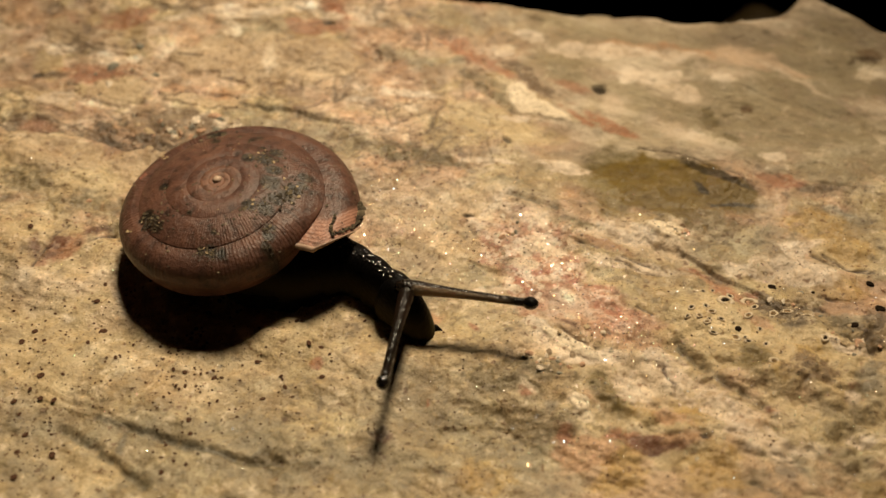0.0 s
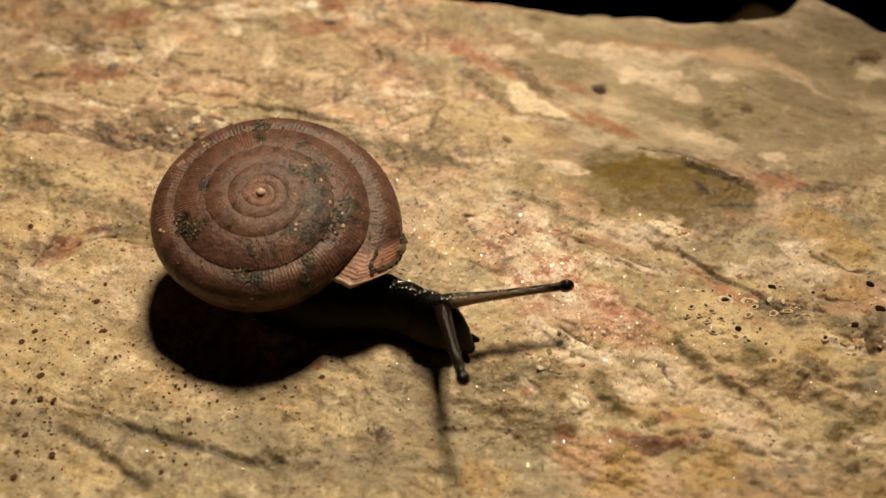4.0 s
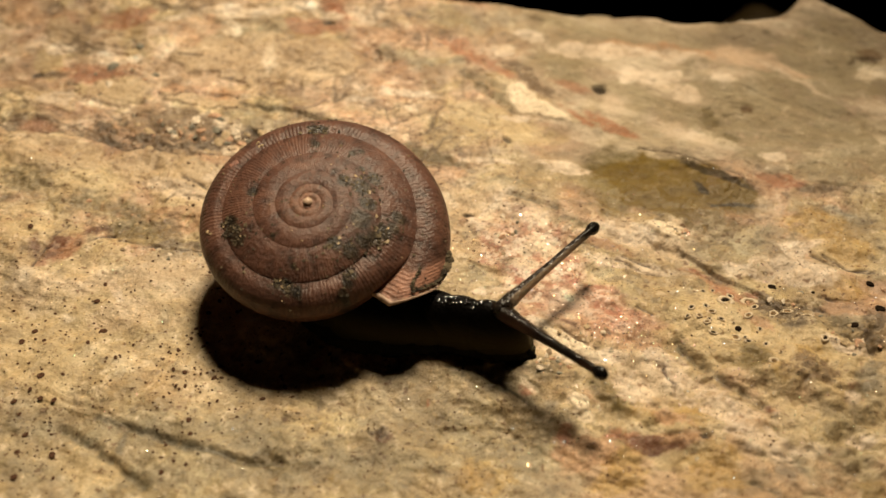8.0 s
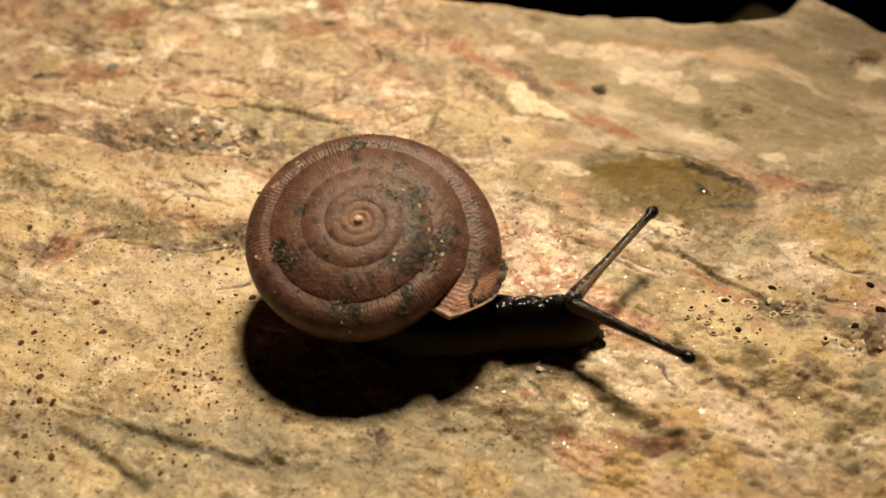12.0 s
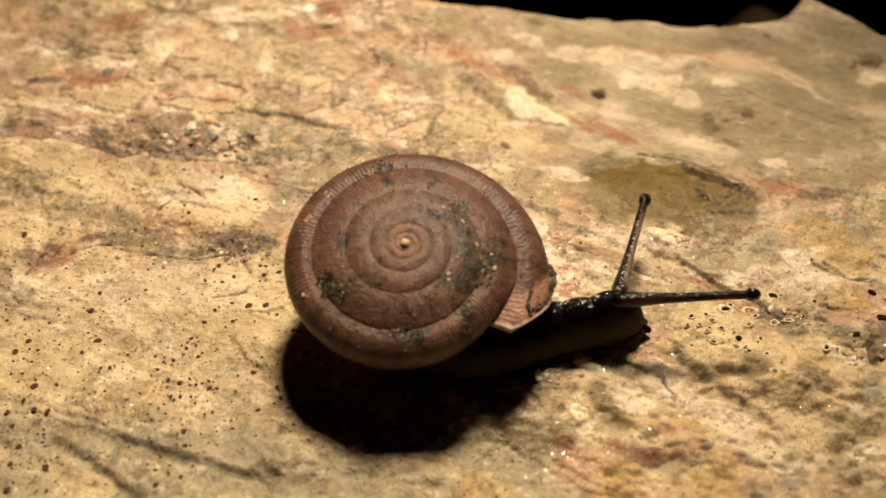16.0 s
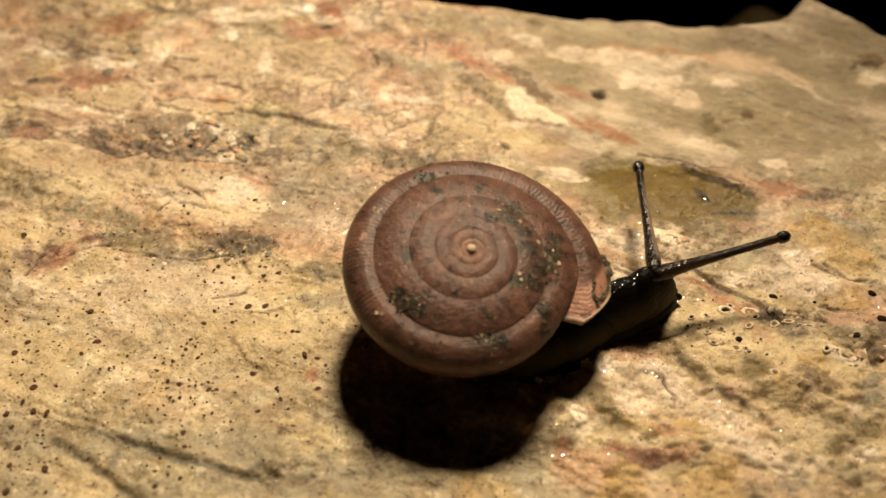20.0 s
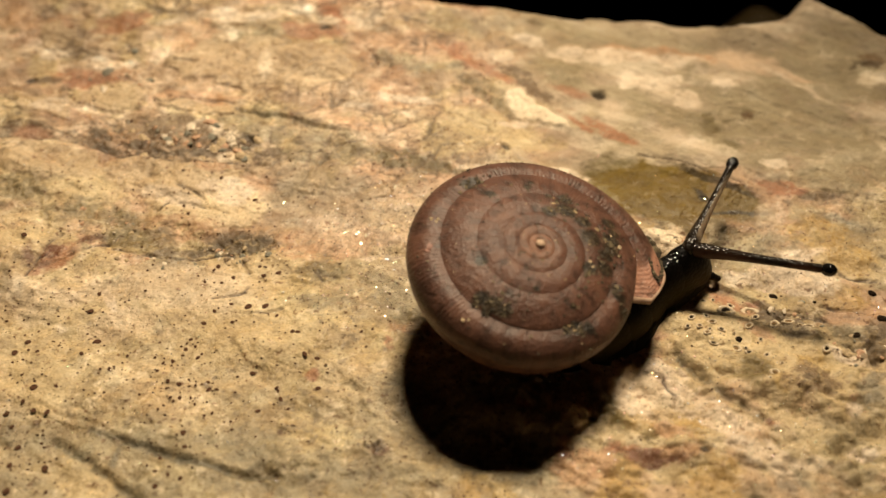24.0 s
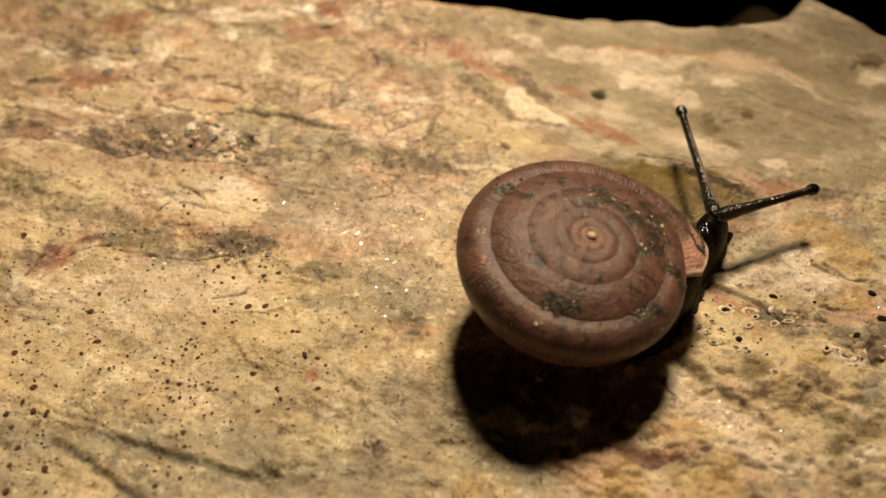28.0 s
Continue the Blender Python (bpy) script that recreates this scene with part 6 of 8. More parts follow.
def motions():
    """The snail creeps over the rock; shell, body, head and tentacles in its own space."""
    walk(snail, [
        (0, mm(-12.42, 0.17, 0, 0, 0, 0)), (0.5, mm(-12.3, -0.18, 0, 0, 0, 0)), (1, mm(-12.25, -0.24, 0, 0, 0, 0)),
        (1.5, mm(-12.11, -0.23, 0, 0, 0, 0)), (2, mm(-11.88, -0.31, 0, 0, 0, 0)), (2.5, mm(-11.53, -0.81, 0, 0, 0, 0)),
        (3, mm(-10.81, -1.93, 0, 0, 0, 0)), (3.5, mm(-10.18, -2.25, 0, 0, 0, 0)), (5.5, mm(-8.84, -2.71, 0, 0, 0, 0)),
        (6, mm(-8.43, -2.63, 0, 0, 0, 0)), (6.5, mm(-8.07, -2.66, 0, 0, 0, 0)), (7, mm(-7.76, -2.8, 0, 0, 0, 0)),
        (7.5, mm(-7.47, -2.99, 0, 0, 0, 0)), (8, mm(-7.18, -3.14, 0, 0, 0, 0)), (8.5, mm(-6.87, -3.25, 0, 0, 0, 0)),
        (9, mm(-6.52, -3.35, 0, 0, 0, 0)), (9.5, mm(-6.14, -3.48, 0, 0, 0, 0)), (10, mm(-5.75, -3.65, 0, 0, 0, 0)),
        (10.5, mm(-5.38, -3.85, 0, 0, 0, 0)), (11, mm(-5.04, -4.1, 0, 0, 0, 0)), (11.5, mm(-4.73, -4.35, 0, 0, 0, 0)),
        (12, mm(-4.41, -4.58, 0, 0, 0, 0)), (12.5, mm(-4.08, -4.8, 0, 0, 0, 0)), (14.5, mm(-2.74, -5.3, 0, 0, 0, 0)),
        (15, mm(-2.43, -5.52, 0, 0, 0, 0)), (15.5, mm(-2.12, -5.71, 0, 0, 0, 0)), (16, mm(-1.79, -5.87, 0, 0, 0, 0)),
        (16.5, mm(-1.43, -6.01, 0, 0, 0, 0)), (17, mm(-1.04, -6.17, 0, 0, 0, 0)), (17.5, mm(-0.63, -6.3, 0, 0, 0, 0)),
        (18, mm(-0.19, -6.35, 0, 0, 0, 0)), (18.5, mm(0.25, -6.31, 0, 0, 0, 0)), (19, mm(0.7, -6.24, 0, 0, 0, 0)),
        (19.5, mm(1.15, -6.2, 0, 0, 0, 0)), (20, mm(1.6, -6.19, 0, 0, 0, 0)), (20.5, mm(2.06, -6.19, 0, 0, 0, 0)),
        (21, mm(2.54, -6.2, 0, 0, 0, 0)), (21.5, mm(3.03, -6.25, 0, 0, 0, 0)), (23.5, mm(4.7, -5.68, 0, 0, 0, 0)),
        (24, mm(5.13, -5.69, 0, 0, 0, 0)), (24.5, mm(5.52, -5.67, 0, 0, 0, 0)), (25, mm(5.85, -5.59, 0, 0, 0, 0)),
        (25.5, mm(6.14, -5.49, 0, 0, 0, 0)), (26, mm(6.46, -5.48, 0, 0, 0, 0)), (26.5, mm(6.85, -5.58, 0, 0, 0, 0)),
        (27, mm(7.25, -5.62, 0, 0, 0, 0)), (27.5, mm(7.55, -5.46, 0, 0, 0, 0)), (28, mm(7.78, -5.14, 0, 0, 0, 0))])
    walk(parts["shell"], [
        (0, mm(-0.2, 0, 5.73, 4.26, -6.14, -42.61)), (0.5, mm(-0.3, 0, 6.02, 4.68, -9.31, -44.6)), (1, mm(-0.32, 0, 6.07, 4.74, -9.81, -45.12)),
        (1.5, mm(-0.32, 0, 6.03, 3.87, -9.3, -44.32)), (2, mm(-0.3, 0, 6.01, 3.36, -8.2, -43.54)), (2.5, mm(-0.2, 0, 6.22, 3.38, -4, -41.77)),
        (3, mm(0, 0, 7.01, 6.02, 5.43, -40.81)), (3.5, mm(0, 0, 7.25, 5.76, 7.51, -44.09)), (5.5, mm(0, 0, 7.26, 8.7, 9.37, -52.11)),
        (6, mm(0, 0, 7.3, 8.11, 9.32, -53.25)), (6.5, mm(0, 0, 7.32, 8.02, 9.3, -53.91)), (7, mm(0, 0, 7.32, 8.49, 9.49, -54.08)),
        (7.5, mm(0, 0, 7.31, 9.18, 9.8, -54.09)), (8, mm(0, 0, 7.3, 9.93, 9.98, -54.26)), (8.5, mm(0, 0, 7.29, 10.65, 10, -54.57)),
        (9, mm(0, 0, 7.29, 11.09, 9.98, -54.73)), (9.5, mm(0, 0, 7.33, 11.15, 10.05, -54.57)), (10, mm(0, 0, 7.39, 10.89, 10.13, -54.11)),
        (10.5, mm(0, 0, 7.45, 10.47, 10.07, -53.29)), (11, mm(0, 0, 7.49, 10.36, 9.99, -52.13)), (11.5, mm(0, 0, 7.5, 10.57, 9.87, -50.79)),
        (12, mm(0, 0, 7.53, 10.38, 9.63, -49.37)), (12.5, mm(0, 0, 7.6, 9.61, 9.41, -47.88)), (14.5, mm(0, 0, 7.67, 9.57, 8.19, -44.53)),
        (15, mm(0, 0, 7.75, 9.43, 8.75, -42.72)), (15.5, mm(0, 0, 7.8, 9.62, 9.14, -41.16)), (16, mm(0, 0, 7.81, 9.96, 9.28, -39.8)),
        (16.5, mm(0, 0, 7.8, 10.22, 9.33, -38.46)), (17, mm(0, 0, 7.8, 10.33, 9.62, -36.99)), (17.5, mm(0, 0, 7.83, 10.17, 10.23, -35.41)),
        (18, mm(0, 0, 7.87, 9.63, 10.77, -33.99)), (18.5, mm(0, 0, 7.88, 8.87, 11.06, -32.76)), (19, mm(0, 0, 7.87, 8.18, 11.18, -31.45)),
        (19.5, mm(0, 0, 7.84, 7.76, 11.22, -29.99)), (20, mm(0, 0, 7.81, 7.4, 11.4, -28.45)), (20.5, mm(0, 0, 7.81, 6.8, 11.85, -26.86)),
        (21, mm(0, 0, 7.81, 6.37, 12.51, -25.15)), (21.5, mm(0, 0, 7.79, 6.65, 13.34, -23.29)), (23.5, mm(0, 0, 7.68, 4.63, 13.52, -17.97)),
        (24, mm(0, 0, 7.63, 4.44, 13.03, -15.91)), (24.5, mm(0, 0, 7.61, 4.29, 12.57, -14.06)), (25, mm(0, 0, 7.61, 4.03, 12.22, -12.53)),
        (25.5, mm(0, 0, 7.65, 3.58, 12, -11.05)), (26, mm(0, 0, 7.69, 3.4, 12.02, -9.25)), (26.5, mm(0, 0, 7.72, 3.82, 12.38, -7.25)),
        (27, mm(0, 0, 7.74, 4.31, 12.59, -5.61)), (27.5, mm(0, 0, 7.72, 4.31, 11.91, -4.67)), (28, mm(0, 0, 7.65, 3.97, 10.33, -4.26))])
    walk(parts["head"], [
        (0, mm(10.46, -5.9, -0.65, -0, -0, -37.51)), (0.5, mm(10.51, -5.89, -0.65, -0, -0, -35.79)), (1, mm(10.49, -5.94, -0.65, -0, -0, -36.22)),
        (1.5, mm(10.44, -5.96, -0.65, -0, -0, -35.25)), (2, mm(10.33, -6.01, -0.65, -0, -0, -38.52)), (2.5, mm(10.23, -5.82, -0.55, -0, -0, -39.39)),
        (3, mm(9.82, -4.93, -0.45, -0, -0, -35.47)), (3.5, mm(9.63, -4.71, -0.35, -0, -0, -29.24)), (5.5, mm(10.36, -4.61, -0.06, -0, -0, -11.04)),
        (6, mm(10.24, -4.76, 0, -0, -0, -7.98)), (6.5, mm(10.17, -4.68, 0, -0, -0, -4.27)), (7, mm(10.2, -4.43, 0, -0, -0, -2.26)),
        (7.5, mm(10.23, -4.34, 0, -0, -0, -3.95)), (8, mm(10.33, -4.31, 0, -0, -0, -4.02)), (8.5, mm(10.41, -4.17, 0, -0, -0, -3.41)),
        (9, mm(10.48, -3.97, 0, 0, -0, 0.53)), (9.5, mm(10.62, -3.63, 0, 0, -0, 5)), (10, mm(10.67, -3.4, 0, 0, -0, 7.71)),
        (10.5, mm(10.78, -3.15, 0, 0, -0, 7.13)), (11, mm(10.93, -2.9, 0, 0, -0, 7.69)), (11.5, mm(11.1, -2.76, 0, 0, -0, 5.78)),
        (12, mm(11.29, -2.28, 0, 0, -0, 6.42)), (12.5, mm(11.44, -2.23, 0, 0, -0, 3.44)), (14.5, mm(11.48, -1.31, 0, 0, -0, 12.84)),
        (15, mm(11.42, -0.88, 0, 0, -0, 16.45)), (15.5, mm(11.29, -0.51, 0, 0, -0, 21.14)), (16, mm(11.26, 0.02, 0, 0, -0, 23.85)),
        (16.5, mm(11.19, 0.33, 0, 0, -0, 24.62)), (17, mm(11.04, 0.75, 0, 0, -0, 28.21)), (17.5, mm(10.91, 1.08, 0, 0, -0, 31.16)),
        (18, mm(10.76, 1.36, 0, 0, -0, 32.63)), (18.5, mm(10.56, 1.64, 0, 0, -0, 35.44)), (19, mm(10.36, 1.85, 0, 0, -0, 36.53)),
        (19.5, mm(10.15, 2.13, 0, 0, -0, 38.94)), (20, mm(9.96, 2.21, 0, 0, -0, 39.76)), (20.5, mm(9.82, 2.44, -0.08, 0, -0, 40.06)),
        (21, mm(9.65, 2.75, -0.15, 0, -0, 38.28)), (21.5, mm(9.49, 2.87, -0.23, 0, -0, 35.35)), (23.5, mm(9.09, 3.32, -0.47, 0, -0, 29.48)),
        (24, mm(8.9, 3.73, -0.49, 0, -0, 32.53)), (24.5, mm(8.56, 4.02, -0.51, 0, -0, 40.41)), (25, mm(8.56, 4.18, -0.53, 0, -0, 46.49)),
        (25.5, mm(8.39, 4.36, -0.55, 0, -0, 51.03)), (26, mm(8.15, 4.85, -0.57, 0, -0, 56.22)), (26.5, mm(8.09, 5.2, -0.59, 0, -0, 57.91)),
        (27, mm(8.01, 5.56, -0.61, 0, -0, 58.37)), (27.5, mm(7.89, 5.77, -0.63, 0, -0, 58.72)), (28, mm(7.92, 5.88, -0.65, 0, -0, 59.74))])
    walk(parts["far_stalk"], [
        (0, mm(10.42, -5.71, 3.09, -0, -0.9, -10.4)), (0.5, mm(10.46, -5.68, 3.09, -0, -0.9, -10.67)), (1, mm(10.45, -5.75, 3.09, -0, -0.9, -9.57)),
        (1.5, mm(10.39, -5.79, 3.09, -0, -0.89, -6.72)), (2, mm(10.29, -5.83, 3.09, -0, -0.89, -10.84)), (2.5, mm(10.19, -5.64, 3.2, -0, -0, -11.06)),
        (3, mm(9.77, -4.78, 3.31, -0, 0.88, -4.76)), (3.5, mm(9.56, -4.57, 3.41, 0, 1.47, 2.95)), (5.5, mm(10.32, -4.62, 3.71, 0, 2.86, 36.21)),
        (6, mm(10.22, -4.8, 3.78, 0, 3.03, 43.17)), (6.5, mm(10.17, -4.73, 3.77, 0, 2.73, 49.32)), (7, mm(10.21, -4.48, 3.77, 0, 2.48, 51.59)),
        (7.5, mm(10.23, -4.4, 3.77, 0, 2.42, 49.58)), (8, mm(10.32, -4.36, 3.77, 0, 2.19, 48.27)), (8.5, mm(10.4, -4.21, 3.77, 0, 2.09, 48.04)),
        (9, mm(10.47, -4.01, 3.77, 0, 1.85, 52.04)), (9.5, mm(10.63, -3.68, 3.77, 0, 1.82, 58.77)), (10, mm(10.68, -3.45, 3.77, 0, 1.82, 61.54)),
        (10.5, mm(10.77, -3.19, 3.77, 0, 1.95, 58.16)), (11, mm(10.93, -2.95, 3.77, 0, 1.97, 59.41)), (11.5, mm(11.07, -2.79, 3.77, 0, 2.08, 53.74)),
        (12, mm(11.25, -2.29, 3.77, 0, 2.22, 52.68)), (12.5, mm(11.39, -2.23, 3.77, 0, 2.47, 47.68)), (14.5, mm(11.44, -1.33, 3.78, 0, 2.93, 58.45)),
        (15, mm(11.38, -0.9, 3.77, 0, 2.84, 61.96)), (15.5, mm(11.26, -0.54, 3.77, 0, 2.47, 68.88)), (16, mm(11.24, -0.02, 3.77, 0, 2.2, 72.8)),
        (16.5, mm(11.16, 0.3, 3.77, 0, 2.09, 71.18)), (17, mm(11.03, 0.71, 3.76, 0, 1.61, 77.41)), (17.5, mm(10.91, 1.04, 3.76, 0, 1.25, 80.83)),
        (18, mm(10.77, 1.32, 3.76, 0, 1.16, 83.07)), (18.5, mm(10.59, 1.6, 3.76, 0, 1.03, 88.27)), (19, mm(10.37, 1.81, 3.76, 0, 0.81, 86.89)),
        (19.5, mm(10.16, 2.1, 3.76, 0, 0.62, 89.55)), (20, mm(9.97, 2.17, 3.75, 0, 0.39, 90.12)), (20.5, mm(9.79, 2.4, 3.67, 0, -0, 87.03)),
        (21, mm(9.6, 2.72, 3.6, 0, -0.4, 81.62)), (21.5, mm(9.4, 2.85, 3.52, 0, -0.78, 74.54)), (23.5, mm(8.95, 3.33, 3.26, 0, -2.22, 62.34)),
        (24, mm(8.73, 3.74, 3.24, 0, -2.1, 62.23)), (24.5, mm(8.42, 4, 3.22, 0, -1.89, 73.92)), (25, mm(8.47, 4.14, 3.21, 0, -1.64, 84.51)),
        (25.5, mm(8.3, 4.31, 3.19, 0, -1.53, 89.74)), (26, mm(8.07, 4.8, 3.17, 0, -1.48, 94.8)), (26.5, mm(8, 5.14, 3.15, 0, -1.36, 95.76)),
        (27, mm(7.92, 5.5, 3.13, 0, -1.38, 96.62)), (27.5, mm(7.77, 5.71, 3.11, 0, -1.33, 92.97)), (28, mm(7.82, 5.81, 3.09, 0, -1.45, 95.43))])
    walk(parts["far_tip"], [
        (0, mm(17.09, -6.95, 3.2, -0, -0.9, -10.4)), (0.5, mm(17.01, -6.96, 3.2, -0, -0.9, -10.67)), (1, mm(17, -6.9, 3.2, -0, -0.9, -9.57)),
        (1.5, mm(17.02, -6.6, 3.2, -0, -0.89, -6.72)), (2, mm(16.88, -7.13, 3.2, -0, -0.89, -10.84)), (2.5, mm(16.88, -6.98, 3.2, -0, -0, -11.06)),
        (3, mm(16.77, -5.36, 3.2, -0, 0.88, -4.76)), (3.5, mm(16.54, -4.21, 3.23, 0, 1.47, 2.95)), (5.5, mm(15.9, -0.54, 3.37, 0, 2.86, 36.21)),
        (6, mm(15.41, 0.08, 3.4, 0, 3.03, 43.17)), (6.5, mm(15.05, 0.94, 3.42, 0, 2.73, 49.32)), (7, mm(15.06, 1.64, 3.43, 0, 2.48, 51.59)),
        (7.5, mm(15.15, 1.38, 3.45, 0, 2.42, 49.58)), (8, mm(15.59, 1.56, 3.47, 0, 2.19, 48.27)), (8.5, mm(15.62, 1.6, 3.48, 0, 2.09, 48.04)),
        (9, mm(15.53, 2.48, 3.5, 0, 1.85, 52.04)), (9.5, mm(15.12, 3.73, 3.49, 0, 1.82, 58.77)), (10, mm(14.94, 4.4, 3.48, 0, 1.82, 61.54)),
        (10.5, mm(15.34, 4.16, 3.47, 0, 1.95, 58.16)), (11, mm(15.41, 4.64, 3.46, 0, 1.97, 59.41)), (11.5, mm(16.19, 4.18, 3.45, 0, 2.08, 53.74)),
        (12, mm(16.31, 4.35, 3.45, 0, 2.22, 52.68)), (12.5, mm(16.63, 3.52, 3.44, 0, 2.47, 47.68)), (14.5, mm(15.27, 4.92, 3.4, 0, 2.93, 58.45)),
        (15, mm(14.67, 5.29, 3.43, 0, 2.84, 61.96)), (15.5, mm(13.91, 6.31, 3.45, 0, 2.47, 68.88)), (16, mm(13.46, 7.14, 3.48, 0, 2.2, 72.8)),
        (16.5, mm(13.45, 7.03, 3.51, 0, 2.09, 71.18)), (17, mm(12.8, 8.64, 3.54, 0, 1.61, 77.41)), (17.5, mm(12.35, 9.95, 3.56, 0, 1.25, 80.83)),
        (18, mm(11.78, 9.64, 3.59, 0, 1.16, 83.07)), (18.5, mm(10.82, 9.43, 3.62, 0, 1.03, 88.27)), (19, mm(10.79, 9.67, 3.65, 0, 0.81, 86.89)),
        (19.5, mm(10.22, 9.74, 3.67, 0, 0.62, 89.55)), (20, mm(9.95, 9.94, 3.7, 0, 0.39, 90.12)), (20.5, mm(10.21, 10.44, 3.67, 0, -0, 87.03)),
        (21, mm(10.72, 10.37, 3.65, 0, -0.4, 81.62)), (21.5, mm(11.49, 10.4, 3.62, 0, -0.78, 74.54)), (23.5, mm(12.11, 9.36, 3.52, 0, -2.22, 62.34)),
        (24, mm(12.01, 9.97, 3.5, 0, -2.1, 62.23)), (24.5, mm(10.53, 11.32, 3.47, 0, -1.89, 73.92)), (25, mm(9.29, 12.65, 3.45, 0, -1.64, 84.51)),
        (25.5, mm(8.34, 13.23, 3.43, 0, -1.53, 89.74)), (26, mm(7.31, 13.81, 3.4, 0, -1.48, 94.8)), (26.5, mm(7.04, 14.66, 3.38, 0, -1.36, 95.76)),
        (27, mm(6.86, 14.67, 3.35, 0, -1.38, 96.62)), (27.5, mm(7.29, 15.05, 3.33, 0, -1.33, 92.97)), (28, mm(7.02, 14.19, 3.3, 0, -1.45, 95.43))])
    walk(parts["near_stalk"], [
        (0, mm(10.46, -6.02, 2.99, 0, -1.02, -100.2)), (0.5, mm(10.48, -6.01, 2.98, 0, -1.94, -96.42)), (1, mm(10.48, -6.07, 2.98, 0, -2.83, -98.56)),
        (1.5, mm(10.43, -6.08, 2.97, 0, -3.94, -97.21)), (2, mm(10.32, -6.14, 2.96, 0, -4.58, -101.52)), (2.5, mm(10.19, -5.95, 3.04, 0, -7.27, -98.6)),
        (3, mm(9.76, -5.06, 3.11, 0, -10.62, -91.58)), (3.5, mm(9.59, -4.84, 3.21, -0, -10.52, -86.47)), (5.5, mm(10.23, -4.83, 3.55, -0, -4.41, -50.37)),
        (6, mm(10.09, -5.01, 3.63, -0, -2.77, -42.91)), (6.5, mm(10.03, -4.94, 3.63, -0, -2.23, -37.59)), (7, mm(10.08, -4.69, 3.64, -0, -1.61, -37.02)),
        (7.5, mm(10.1, -4.61, 3.64, -0, -0.99, -37.97)), (8, mm(10.2, -4.56, 3.65, -0, -0.49, -39.43)), (8.5, mm(10.28, -4.43, 3.65, -0, -0, -37.96)),
        (9, mm(10.37, -4.24, 3.65, -0, 0.51, -33.35)), (9.5, mm(10.53, -3.91, 3.64, -0, -1, -29)), (10, mm(10.6, -3.68, 3.63, -0, -2.54, -26.48)),
        (10.5, mm(10.7, -3.43, 3.62, -0, -3.97, -27.52)), (11, mm(10.88, -3.14, 3.6, -0, -5.42, -32.86)), (11.5, mm(11.04, -3.01, 3.61, -0, -4.31, -33.6)),
        (12, mm(11.24, -2.51, 3.62, -0, -3.2, -34.36)), (12.5, mm(11.39, -2.45, 3.63, -0, -2.26, -38.35)), (14.5, mm(11.42, -1.63, 3.66, -0, 1.35, -16.86)),
        (15, mm(11.37, -1.26, 3.65, -0, -0.27, -6.92)), (15.5, mm(11.27, -0.93, 3.63, 0, -1.84, 1.76)), (16, mm(11.25, -0.37, 3.62, 0, -3.45, 0.28)),
        (16.5, mm(11.2, -0.08, 3.61, 0, -4.99, 3.33)), (17, mm(11.07, 0.39, 3.6, 0, -6.27, 2.01)), (17.5, mm(10.96, 0.75, 3.6, 0, -5.76, 1.62)),
        (18, mm(10.82, 1, 3.61, 0, -5.11, 6.56)), (18.5, mm(10.64, 1.25, 3.61, 0, -4.42, 13.27)), (19, mm(10.45, 1.46, 3.62, 0, -3.8, 15.08)),
        (19.5, mm(10.26, 1.74, 3.62, 0, -3.34, 17.87)), (20, mm(10.07, 1.82, 3.63, 0, -2.84, 18.17)), (20.5, mm(9.92, 2.08, 3.55, 0, -3.22, 15.57)),
        (21, mm(9.73, 2.43, 3.47, 0, -3.47, 8.97)), (21.5, mm(9.55, 2.6, 3.39, 0, -3.86, 0.06)), (23.5, mm(9.15, 3.15, 3.14, -0, -4.64, -18.77)),
        (24, mm(8.97, 3.57, 3.12, -0, -4.45, -16.09)), (24.5, mm(8.64, 3.84, 3.1, -0, -4.27, -4.5)), (25, mm(8.67, 3.96, 3.08, 0, -4.12, 6.35)),
        (25.5, mm(8.53, 4.1, 3.07, 0, -3.33, 16.81)), (26, mm(8.33, 4.58, 3.06, 0, -2.59, 26.38)), (26.5, mm(8.27, 4.93, 3.04, 0, -2, 27.08)),
        (27, mm(8.17, 5.33, 3.03, 0, -1.4, 23.49)), (27.5, mm(8.04, 5.58, 3.01, 0, -0.76, 18.68)), (28, mm(8.08, 5.69, 3, 0, 0, 19.8))])
